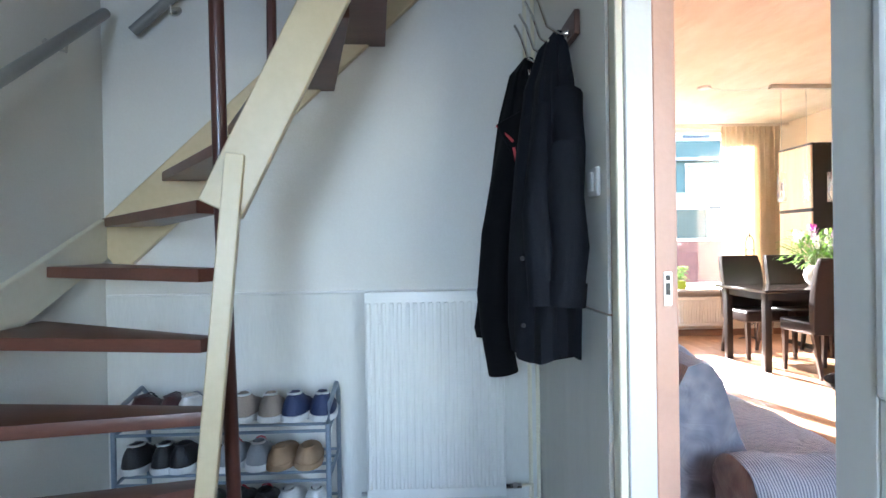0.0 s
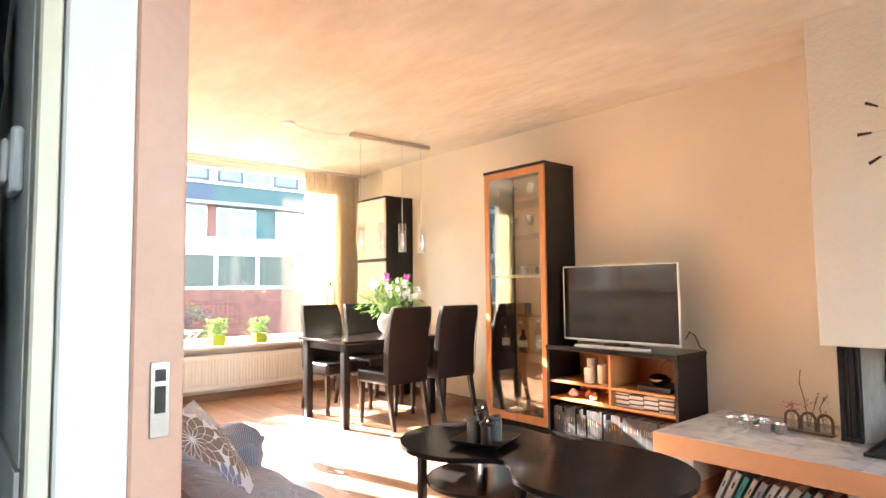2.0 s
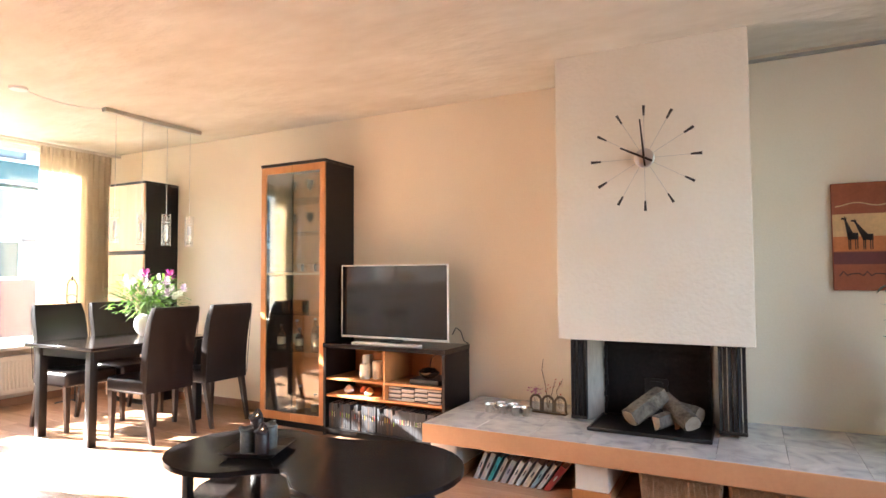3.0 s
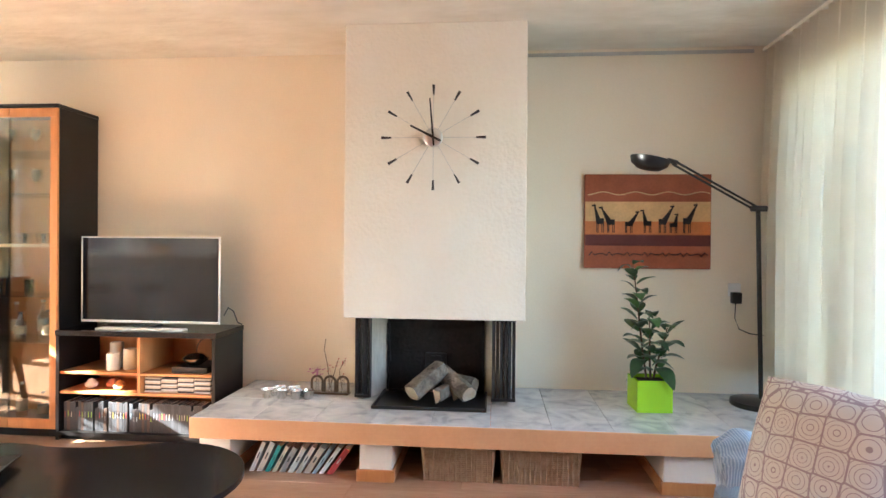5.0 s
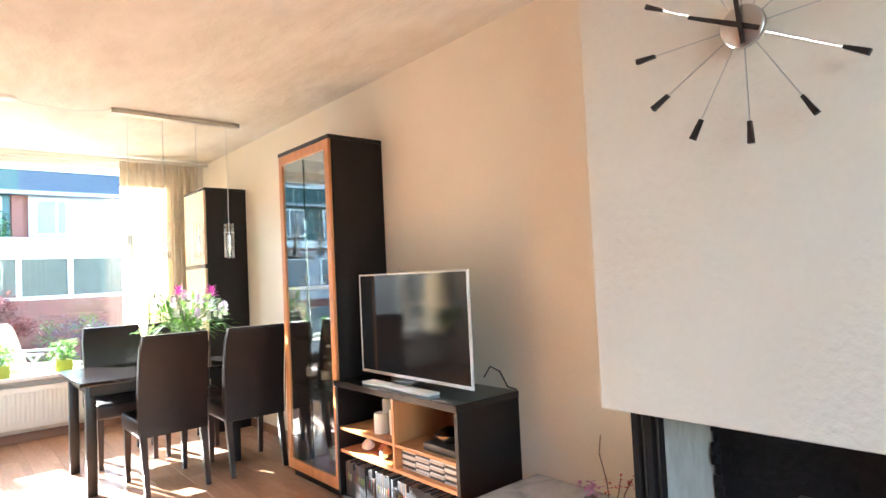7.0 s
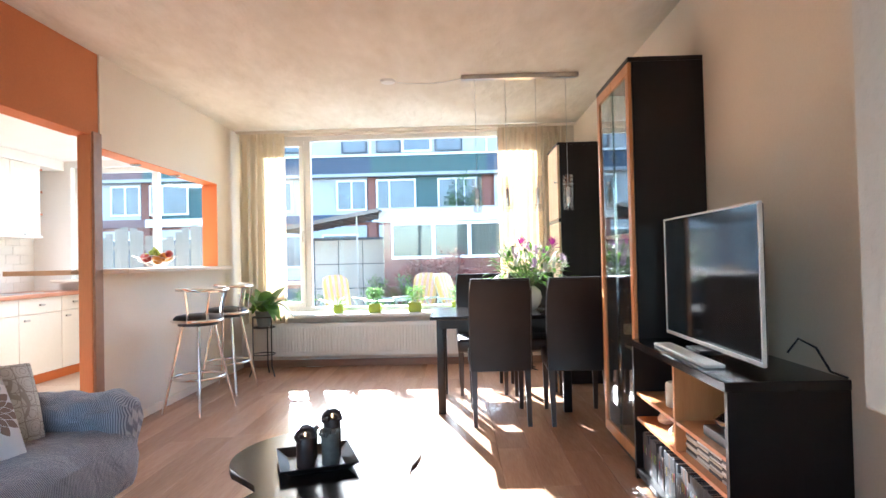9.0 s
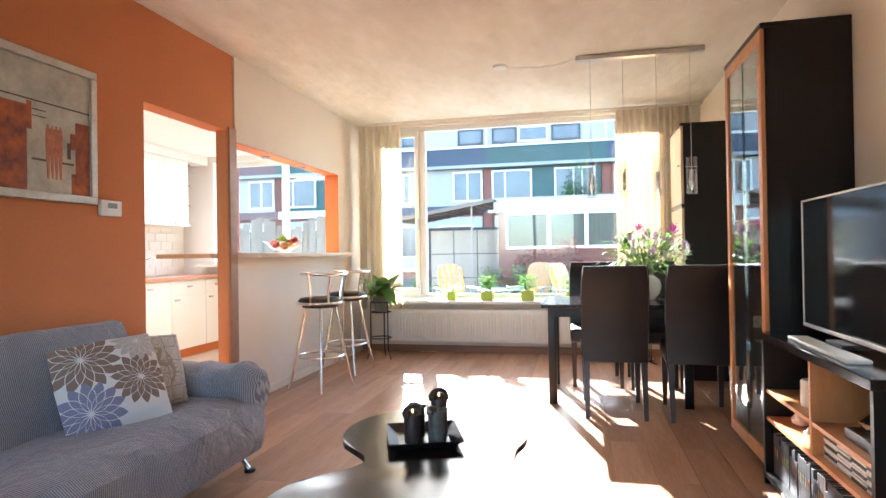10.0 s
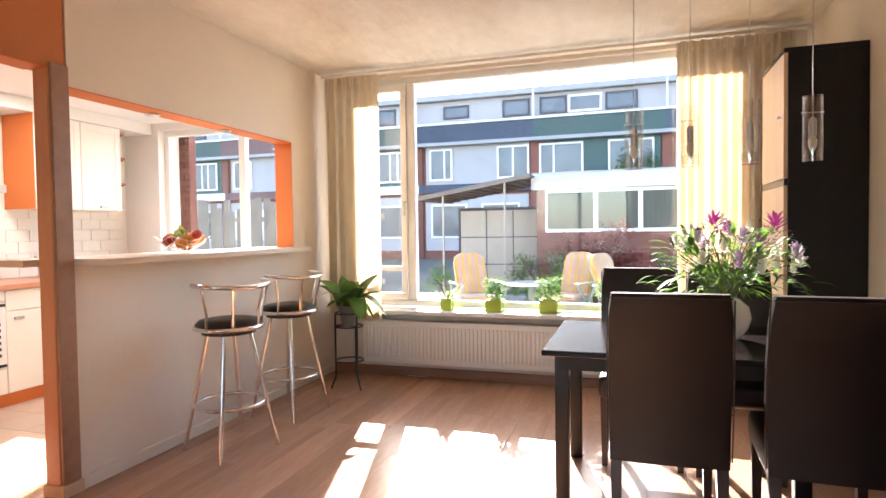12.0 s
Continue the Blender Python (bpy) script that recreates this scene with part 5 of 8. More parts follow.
# ---- giraffe canvas ----
def flat_mat(name, c, rough=0.8):
    return surf(name, c, tuple(v * 0.72 for v in c), rough=rough, scale=9, fine=60, bump=0.15, dist=0.002)


canvas = thing("canvas_print", "rust and ochre canvas of a row of giraffes at dusk", "picture", loc=(XE - 0.002, 0.79, 1.454))
RUST = flat_mat("rust_paint", (0.36, 0.10, 0.045))
W2, H2 = 0.405, 0.31
part("canvas", B((-0.03, 0, -W2, W2, -H2, H2), bev=0.003), RUST, canvas)
part("sky_band", B((-0.032, -0.0305, -W2 + 0.004, W2 - 0.004, -0.05, 0.13)), flat_mat("ochre_paint", (0.72, 0.44, 0.20)), canvas)
part("glow_band", B((-0.0335, -0.0325, -W2 + 0.004, W2 - 0.004, -0.085, 0.0)), flat_mat("orange_glow_paint", (0.62, 0.20, 0.06)), canvas)
part("ground_band", B((-0.0335, -0.0325, -W2 + 0.004, W2 - 0.004, -0.16, -0.09)), flat_mat("dark_maroon_paint", (0.14, 0.035, 0.03)), canvas)
wv = [(0.0, -W2 + 0.01 + k * 0.02, 0.185 + 0.01 * math.sin(k * 0.6)) for k in range(40)]
part("wave_line", T([[(-0.031, y, z) for _, y, z in wv]], 0.004, 5), flat_mat("sand_paint", (0.66, 0.42, 0.22)), canvas)
part("wave_line", T([[(-0.031, -W2 + 0.02 + k * 0.019, -0.215 + 0.014 * (k % 2 * 2 - 1) * (0.4 + 0.6 * math.sin(k))) for k in range(41)]], 0.0035, 5), flat_mat("dark_line_paint", (0.05, 0.02, 0.02)), canvas)
GIR = flat_mat("silhouette_paint", (0.03, 0.02, 0.016))
for k, (y, h, ln) in enumerate(((0.305, 0.19, 0.02), (0.235, 0.175, 0.05), (0.12, 0.145, -0.05), (0.0, 0.155, 0.01), (-0.095, 0.185, -0.06), (-0.165, 0.13, -0.005), (-0.25, 0.195, -0.05))):
    bm = bmesh.new()
    z0 = -0.075
    x0, x1 = -0.0352, -0.0337
    s = 1 if ln >= 0 else -1
    m = None
    for dy in (-0.022, -0.012, 0.012, 0.02):
        box(bm, x0, x1, y + dy - 0.0025, y + dy + 0.0025, z0, z0 + h * 0.36)
    box(bm, x0, x1, y - 0.026, y + 0.024, z0 + h * 0.30, z0 + h * 0.50, bev=0.0007)
    q = [(y + s * 0.024, z0 + h * 0.32), (y + s * 0.024 + ln * 0.8, z0 + h * 0.93), (y + s * 0.016 + ln * 0.8, z0 + h * 0.93), (y, z0 + h * 0.50)]
    va = [bm.verts.new((x0, a, b)) for a, b in q]
    vb = [bm.verts.new((x1, a, b)) for a, b in q]
    bm.faces.new(va), bm.faces.new(vb[::-1])
    for j in range(4):
        bm.faces.new((va[j], va[(j + 1) % 4], vb[(j + 1) % 4], vb[j]))
    hy = y + s * 0.02 + ln * 0.8
    box(bm, x0, x1, hy - 0.008, hy + 0.018, z0 + h * 0.91, z0 + h * 0.97)
    box(bm, x0, x1, hy - 0.001, hy + 0.002, z0 + h * 0.96, z0 + h * 1.01)
    part("giraffe_shape", bm, GIR, canvas)

sock = thing("wall_socket", "white wall socket with a black plug in it", "socket", loc=(XE, 0.225, 1.01))
part("plate", B((-0.012, 0, -0.04, 0.04, -0.04, 0.045), bev=0.004), PLASTICW, sock)
part("plug", B((-0.06, -0.013, -0.03, 0.03, -0.085, -0.012), bev=0.008, seg=2), PLASTICK, sock)
part("cable", T([[(-0.03, 0.0, -0.085), (-0.03, 0.005, -0.18), (-0.04, -0.02, -0.25), (-0.10, -0.06, -0.27), (-0.20, -0.10, -0.265)]], 0.0035, 6), PLASTICK, sock)

fl = thing("uplighter_lamp", "black standing lamp with a hinged double arm and a bowl shade", "lamp", loc=(5.20, 0.17, MZ))
part("base", L([(0.17, 0), (0.175, 0.008), (0.17, 0.03), (0.10, 0.04), (0.02, 0.045)], 32), BLACKM, fl)
part("pole", T([[(0, 0, 0.04), (0, 0.03, 1.19)]], 0.013, 12), BLACKM, fl)
part("joint", T([[(0, -0.02, 1.195), (0, 0.07, 1.195)]], 0.018, 12), BLACKM, fl)
part("arm", T([[(0.012, 0.02, 1.20), (-0.08, 0.55, 1.475)]], 0.007, 8), BLACKM, fl)
part("arm", T([[(0.012, 0.04, 1.185), (-0.08, 0.56, 1.455)]], 0.007, 8), BLACKM, fl)
part("head_joint", T([[(-0.08, 0.53, 1.462), (-0.08, 0.59, 1.48)]], 0.014, 10), BLACKM, fl)
bm = bmesh.new()
lathe(bm, [(0.02, -0.04), (0.07, -0.03), (0.105, -0.005), (0.118, 0.03), (0.111, 0.03), (0.096, 0.0), (0.02, -0.03)], seg=28, m=Matrix.Translation((-0.10, 0.70, 1.455)) @ Matrix.Rotation(radians(12), 4, "X"))
part("shade", bm, BLACKM, fl)
lone("foot_dimmer", B((-0.05, 0.05, -0.035, 0.035, 0.0, 0.035), bev=0.012, seg=2), PLASTICK, "black foot dimmer lying beside the lamp base", "dimmer", loc=(4.95, 0.02, MZ))


# ---- plants ----
def pot_square(o, w, h, mat):
    bm = bmesh.new()
    for x0, x1, y0, y1 in ((-w, w, -w, -w + 0.012), (-w, w, w - 0.012, w), (-w, -w + 0.012, -w + 0.012, w - 0.012), (w - 0.012, w, -w + 0.012, w - 0.012)):
        box(bm, x0, x1, y0, y1, 0, h, bev=0.0015)
    box(bm, -w + 0.012, w - 0.012, -w + 0.012, w - 0.012, 0, 0.01)
    part("pot", bm, mat, o)
    part("soil", B((-w + 0.012, w - 0.012, -w + 0.012, w - 0.012, h - 0.05, h - 0.02)), SOIL, o)


rp = thing("rubber_plant", "rubber plant with dark glossy leaves in a lime green cube pot", "plant", loc=(5.06, 0.865, MZ), rz=3)
pot_square(rp, 0.102, 0.185, LIME)
rr = random.Random(8)
bm = bmesh.new()
stems = []
for (bx, by, tx, ty, hh) in ((0.0, 0.02, 0.02, 0.10, 0.85), (0.02, -0.03, 0.0, -0.10, 0.48), (-0.02, 0.0, -0.04, 0.02, 0.55)):
    pts = [(bx + (tx - bx) * t + 0.01 * math.sin(6 * t), by + (ty - by) * t, 0.18 + (hh - 0.18) * t) for t in (0, 0.25, 0.5, 0.75, 1)]
    tube(bm, pts, 0.007, 7, r1=0.003)
    stems.append(pts)
part("stem", bm, STEMB, rp)
for si, pts in enumerate(stems):
    n = (26, 15, 13)[si]
    for k in range(n):
        t = 0.12 + 0.88 * k / (n - 1)
        f = t * 4
        i = min(3, int(f))
        p = Vector(pts[i]).lerp(Vector(pts[i + 1]), f - i)
        a = k * 2.4 + si
        ln = rr.uniform(0.15, 0.20) * (1 - 0.30 * t)
        b2 = bmesh.new()
        leaf(b2, p + Vector((math.cos(a), math.sin(a), 0.3)) * 0.012, (math.cos(a), math.sin(a), rr.uniform(0.1, 0.9) + 0.5 * t), ln, ln * 0.58, droop=0.5 * rr.uniform(0.3, 1.9), fold=rr.uniform(0.05, 0.22), seg=6)
        part("leaf", b2, (LEAFD, LEAFD, LEAFD2)[k % 3], rp)


def small_plant(name, label, loc, kind, w, h, seed, group="pots on the window sill"):
    o = thing(name, label, "plant", group, loc)
    pot_square(o, w, h, LIMEP)
    rr = random.Random(seed)
    bm = bmesh.new()
    if kind == "grass":
        for k in range(70):
            a, e = rr.uniform(0, 6.28), rr.uniform(0.3, 1.6)
            leaf(bm, (0.02 * math.cos(a), 0.02 * math.sin(a), h - 0.02), (math.cos(a), math.sin(a), e), rr.uniform(0.12, 0.24), 0.010, droop=0.35, fold=0.1, mi=k % 2)
        part("foliage", bm, [LEAFG, PETALW], o)
    else:
        for k in range(8):
            a = k * 0.8
            tube(bm, [(0, 0, h - 0.03), (0.03 * math.cos(a), 0.03 * math.sin(a), h + 0.05), (0.05 * math.cos(a), 0.05 * math.sin(a), h + 0.10)], 0.002, 5)
        for k in range(190):
            a, r, z = rr.uniform(0, 6.28), rr.uniform(0, 0.12) * (1.0 if kind == "bush" else 0.85), rr.uniform(0.02, 0.17)
            leaf(bm, (r * math.cos(a) * 0.8, r * math.sin(a) * 0.8, h + z), (math.cos(a), math.sin(a), rr.uniform(-0.2, 0.8)), rr.uniform(0.03, 0.055), 0.026, droop=0.3)
        part("foliage", bm, LEAFG, o)
    return o


small_plant("grass_pot", "airy green and white grass in an olive green cube pot", (2.845, 7.975, WN[2] + 0.004), "grass", 0.045, 0.10, 1)
small_plant("herb_pot", "bushy fresh green plant in an olive green cube pot", (3.25, 7.975, WN[2] + 0.004), "herb", 0.065, 0.095, 2)
small_plant("herb_pot", "bushy fresh green plant in an olive green cube pot", (3.69, 7.975, WN[2] + 0.004), "bush", 0.068, 0.105, 3)
small_plant("herb_pot", "bushy fresh green plant in an olive green cube pot", (4.16, 7.975, WN[2] + 0.004), "bush", 0.065, 0.10, 4)

ps = thing("plant_stand", "slim black metal plant stand on three legs", "plant stand", loc=(2.16, 7.53, 0))
for k in range(3):
    a = radians(-30 + 120 * k)
    part("leg", T([[(0.15 * math.cos(a), 0.15 * math.sin(a), 0), (0.11 * math.cos(a), 0.11 * math.sin(a), 0.10), (0.11 * math.cos(a), 0.11 * math.sin(a), 0.60)]], 0.007, 8), BLACKM, ps)
for z, r in ((0.60, 0.11), (0.22, 0.11), (0.494, 0.11)):
    part("ring", T([[(r * math.cos(a * math.pi / 10), r * math.sin(a * math.pi / 10), z) for a in range(20)]], 0.006, 8, closed=True), BLACKM, ps)
part("shelf_bars", T([[(0.11 * math.cos(radians(-30 + 120 * k)), 0.11 * math.sin(radians(-30 + 120 * k)), 0.494), (0, 0, 0.494)] for k in range(3)], 0.005, 6), BLACKM, ps)
pl = thing("peace_lily", "peace lily with broad drooping leaves in a grey pot", "plant", loc=(2.16, 7.53, 0.50))
part("pot", L([(0.055, 0), (0.06, 0.005), (0.085, 0.15), (0.09, 0.16), (0.082, 0.16), (0.07, 0.13), (0.001, 0.13)], 22), surf("zinc_pot", (0.20, 0.22, 0.20), (0.13, 0.15, 0.13), rough=0.5, bump=0.1), pl)
part("soil", L([(0.07, 0.131), (0.069, 0.14), (0.001, 0.142)], 18), SOIL, pl)
rr = random.Random(4)
for k in range(34):
    a, e = rr.uniform(0, 6.28), rr.uniform(0.3, 1.9)
    ln = rr.uniform(0.28, 0.50)
    b2 = bmesh.new()
    leaf(b2, (0.02 * math.cos(a), 0.02 * math.sin(a), 0.14), (math.cos(a), math.sin(a), e + 0.6), ln, ln * 0.30, droop=0.75 * rr.uniform(0.3, 1.5), fold=0.12, seg=7)
    part("leaf", b2, (LEAFG, MATS["old"], LEAFP)[k % 3], pl)

# bouquet
VX, VY = 4.73, 6.28
vs_ = thing("vase", "round white ceramic vase with a clear glass neck", "vase", loc=(VX, VY, 0.73))
part("ceramic_body", L([(0.05, 0), (0.06, 0.004), (0.095, 0.05), (0.11, 0.10), (0.10, 0.15), (0.06, 0.185), (0.05, 0.19)], 28), CERW, vs_)
part("glass_neck", L([(0.05, 0.19), (0.055, 0.20), (0.065, 0.27), (0.075, 0.30), (0.071, 0.30), (0.06, 0.265), (0.046, 0.20)], 24), GLASSC, vs_)
bq = thing("bouquet", "mixed bouquet of magenta and white blooms with airy greens", "flowers", loc=(VX, VY, 0.93))
rr = random.Random(21)
bm = bmesh.new()
for k in range(60):
    a, e, ln = rr.uniform(0, 6.28), rr.uniform(0.35, 2.0), rr.uniform(0.22, 0.38)
    d = Vector((math.cos(a), math.sin(a), e)).normalized()
    tube(bm, [(0, 0, -0.04), d * ln * 0.5 + Vector((0, 0, 0.02)), d * ln], 0.0022, 5)
part("stems", bm, STEMG, bq)
bm = bmesh.new()
for k in range(420):
    a, e = rr.uniform(0, 6.28), rr.uniform(0.05, 1.7)
    d = Vector((math.cos(a), math.sin(a), e)).normalized()
    p = d * rr.uniform(0.10, 0.36)
    leaf(bm, p, d + Vector((rr.uniform(-0.6, 0.6), rr.uniform(-0.6, 0.6), rr.uniform(-0.5, 0.4))), rr.uniform(0.05, 0.12), rr.uniform(0.008, 0.03), droop=0.4, mi=k % 3)
part("foliage", bm, [LEAFG, LEAFP, LEAFG], bq)
bm = bmesh.new()
for k in range(420):
    c = ((-0.02, 0.03, 0.20), (0.17, 0.0, 0.26), (0.05, -0.08, 0.16))[k % 3]
    leaf(bm, (c[0] + rr.gauss(0, 0.045), c[1] + rr.gauss(0, 0.045), c[2] + rr.gauss(0, 0.04)), (rr.uniform(-1, 1), rr.uniform(-1, 1), rr.uniform(0, 1)), 0.022, 0.006)
part("airy_sprig", bm, LILAC, bq, kind="stuff")
for k, (x, y, z) in enumerate(((-0.05, -0.03, 0.32), (0.20, -0.02, 0.31), (0.02, 0.10, 0.30), (0.13, -0.07, 0.24))):
    b2 = bmesh.new()
    for j in range(20):
        a = j * 2.4
        leaf(b2, (x + 0.008 * math.cos(a), y + 0.008 * math.sin(a), z + 0.0025 * j - 0.02), (math.cos(a), math.sin(a), 0.15 + 0.10 * j), 0.062 if k < 2 else 0.040, 0.015, droop=0.1, fold=0.25)
    part("magenta_bloom", b2, PINK if k < 2 else VIOLET, bq)
for k in range(24):
    a, rad = k * 2.4, 0.10 + 0.24 * ((k * 0.37) % 1)
    x, y, z = rad * math.cos(a), rad * math.sin(a) * 0.8, 0.36 - 0.75 * rad + 0.05 * math.sin(k * 1.7)
    b2 = bmesh.new()
    for j in range(16):
        a = j * 2.4
        leaf(b2, (x, y, z + 0.002 * j), (math.cos(a), math.sin(a), 0.1 + 0.14 * j), 0.026 + 0.010 * (k % 3), 0.024, droop=-0.2, fold=0.2, seg=3)
    part("white_bloom", b2, (PETALW, PETALW, PALEV)[k % 3], bq)

# ---- pendant lamp over the table ----
pn = thing("pendant_lamp", "chrome ceiling rail with four hanging glass cylinder lamps", "lamp", loc=(4.69, 6.165, 0))
part("rail", B((-0.46, 0.46, -0.028, 0.028, 2.563, 2.598), bev=0.003), STEEL, pn)
BULB = surf("frosted_bulb", (0.85, 0.78, 0.62), rough=0.4, bump=0)
for k in range(4):
    x = -0.355 + 0.238 * k
    c = part("cord", T([[(x, 0, 1.66), (x, 0, 2.563)]], 0.002, 6), STEEL, pn)
    g = part("glass_shade", L([(0.038, 1.515), (0.038, 1.79), (0.0345, 1.79), (0.0345, 1.515)], 22, (x, 0, 0)), GLASSC, pn)
    part("socket", L([(0.013, 1.62), (0.015, 1.63), (0.015, 1.69), (0.006, 1.70)], 14, (x, 0, 0)), STEEL, pn)
    part("bulb", L([(0.003, 1.548), (0.011, 1.565), (0.017, 1.59), (0.017, 1.605), (0.011, 1.619)], 14, (x, 0, 0)), BULB, pn)
    part("cross_pin", T([[(x - 0.044, 0, 1.72), (x + 0.044, 0, 1.72)]], 0.0025, 6), STEEL, pn)
    part("inner_ring", L([(0.031, 1.53), (0.032, 1.53), (0.032, 1.565), (0.031, 1.565)], 18, (x, 0, 0)), GLASST, pn)
cr = thing("ceiling_rose", "flat white ceiling rose with a thin cord to the lamp rail", "ceiling fitting", loc=(3.64, 6.22, 0))
part("disc", L([(0.01, 2.575), (0.055, 2.58), (0.06, 2.598)], 24), PLASTICW, cr)
part("cord", T([[(0.05, 0, 2.588), (0.15, -0.01, 2.566), (0.32, -0.02, 2.556), (0.48, -0.03, 2.565), (0.60, -0.05, 2.585)]], 0.003, 6), PLASTICW, cr)

# ---- bar ----
bar = thing("bar_counter", "pale laminate bar top with a rounded corner running through the hatch", "bar top")
bm = bmesh.new()
prism(bm, [(1.20, 5.30), (1.652, 5.30), (1.652, 5.463), (1.768, 5.463), (1.93, 5.475), (1.965, 5.53), (1.90, 7.41), (1.42, 7.41), (1.42, 5.55), (1.20, 5.40)], PZ0 + 0.002, PZ0 + 0.034, bev=0.002)
part("board", bm, BARTOP, bar)
part("edge_band", B((1.20, 1.651, 5.292, 5.299, PZ0 + 0.002, PZ0 + 0.034)), MAPLE, bar)


def stool(loc, rz):
    o = thing("bar_stool", "chrome bar stool with black padded seat and curved back", "stool", "stools at the bar", loc, rz)
    part("seat_cushion", L([(0.15, 0.705), (0.178, 0.712), (0.185, 0.73), (0.165, 0.752), (0.10, 0.762), (0.01, 0.765)], 30), LEATHER, o)
    part("seat_ring", T([[(0.188 * math.cos(a * math.pi / 16), 0.188 * math.sin(a * math.pi / 16), 0.712) for a in range(32)]], 0.0125, 10, closed=True), CHROME, o)
    part("seat_plate", L([(0.13, 0.672), (0.15, 0.674), (0.15, 0.70), (0.13, 0.704)], 24), BLACKM, o)
    for k in range(4):
        a = radians(45 + 90 * k)
        part("leg", T([[(0.115 * math.cos(a), 0.115 * math.sin(a), 0.69), (0.262 * math.cos(a), 0.262 * math.sin(a), 0.0)]], 0.0125, 12), CHROME, o)
    part("foot_ring", T([[(0.192 * math.cos(a * math.pi / 18), 0.192 * math.sin(a * math.pi / 18), 0.27) for a in range(36)]], 0.011, 10, closed=True), CHROME, o)
    bar_pts = [(0.225 * math.cos(radians(a)), 0.225 * math.sin(radians(a)), 0.945 + 0.0002 * abs(a)) for a in range(-88, 89, 8)]
    bm = bmesh.new()
    tube(bm, bar_pts, 0.014, 10)
    part("back_rail", bm, CHROME, o)
    for a in (-70, -25, 25, 70):
        c, s = math.cos(radians(a)), math.sin(radians(a))
        part("back_spindle", T([[(0.186 * c, 0.186 * s, 0.72), (0.188 * c, 0.188 * s, 0.80), (0.222 * c, 0.222 * s, 0.935)]], 0.0085, 8), CHROME, o)
    return o


stool((2.10, 6.15, 0), -20)
stool((2.06, 6.83, 0), -8)

fbw = thing("fruit_bowl", "square wire fruit bowl heaped with grapes, oranges and apples", "fruit bowl", loc=(1.74, 6.20, PZ0 + 0.034), rz=20)
bm = bmesh.new()
for r, z in ((0.05, 0.006), (0.09, 0.035), (0.13, 0.065), (0.17, 0.10)):
    tube(bm, [(r * (1 if k % 2 == 0 else 0.74) * math.cos(k * math.pi / 4), r * (1 if k % 2 == 0 else 0.74) * math.sin(k * math.pi / 4), z - (0.03 if (k % 2) and r > 0.1 else 0)) for k in range(8)], 0.0022, 5, closed=True)
for k in range(16):
    a = k * math.pi / 8
    s = 1 if k % 4 == 0 else 0.82
    tube(bm, [(0.04 * math.cos(a), 0.04 * math.sin(a), 0.004), (0.16 * s * math.cos(a), 0.16 * s * math.sin(a), 0.095 - 0.02 * (k % 4 != 0))], 0.0018, 5)
part("wire_bowl", bm, CHROME, fbw)
FR = [surf("orange_peel", (0.72, 0.26, 0.03), rough=0.45, bump=0.2, fine=150), surf("red_apple", (0.50, 0.05, 0.03), rough=0.3, bump=0), surf("green_grape", (0.45, 0.55, 0.10), rough=0.25, bump=0)]
rr = random.Random(2)
for k, (x, y, z, r, mi) in enumerate(((0.06, -0.01, 0.085, 0.038, 0), (0.08, 0.06, 0.08, 0.036, 0), (-0.08, 0.02, 0.085, 0.036, 1), (-0.06, -0.05, 0.075, 0.035, 1), (0.0, 0.05, 0.07, 0.037, 0), (0.02, -0.06, 0.06, 0.036, 0), (0.10, -0.03, 0.11, 0.03, 1))):
    bm = bmesh.new()
    lathe(bm, [(0.003, -r * 0.94), (r * 0.55, -r * 0.85), (r * 0.95, -r * 0.35), (r, 0.1 * r), (r * 0.85, r * 0.6), (r * 0.4, r * 0.93), (0.004, r * 0.86)], x, y, z, 16)
    lone(("orange", "apple")[mi], bm, FR[mi], ("ripe orange lying in the wire bowl", "red apple lying in the wire bowl")[mi], "fruit", "fruit in the bowl").parent = None
    bpy.context.scene.collection.objects[-1].matrix_world = pose(1.74, 6.20, PZ0 + 0.034, 0, 0, 20)
bm = bmesh.new()
for k in range(60):
    a, r = rr.uniform(0, 6.28), rr.uniform(0, 0.06)
    z = 0.10 + 0.05 * (1 - r / 0.06) + rr.uniform(-0.02, 0.01)
    lathe(bm, [(0.002, -0.011), (0.008, -0.007), (0.0105, 0.001), (0.007, 0.008), (0.001, 0.011)], r * math.cos(a) - 0.01, r * math.sin(a), z, 8)
lone("grapes", bm, FR[2], "bunch of pale green grapes on top of the fruit", "fruit", "fruit in the bowl", (1.74, 6.20, PZ0 + 0.034), 20)
for x, y in ((1.64, 6.10), (1.66, 6.72)):
    o = thing("hatch_spotlight", "small recessed spotlight under the hatch header", "lamp", "spotlights in the hatch", (x, y, PZ1 - 0.02))
    part("ring", L([(0.022, 0.0), (0.04, 0.001), (0.043, 0.008), (0.04, 0.013)], 22), CHROME, o)

# thermostat, painting, light switch
th = thing("thermostat", "white wall thermostat with a small grey display", "thermostat", loc=(1.742, 4.25, 1.38))
part("housing", B((0, 0.028, -0.07, 0.07, -0.043, 0.043), bev=0.006, seg=2), PLASTICW, th)
part("display", B((0.0282, 0.029, -0.03, 0.035, 0.0, 0.028)), surf("lcd_grey", (0.22, 0.25, 0.22), rough=0.3, bump=0), th)
part("button", B((0.0282, 0.032, 0.042, 0.054, 0.0, 0.028), bev=0.001), PLASTICW, th)
pt = thing("framed_painting", "abstract grey and rust painting with upright shapes, silver frame", "picture", loc=(1.742, 3.855, 1.735))
pw, ph_ = 0.295, 0.345
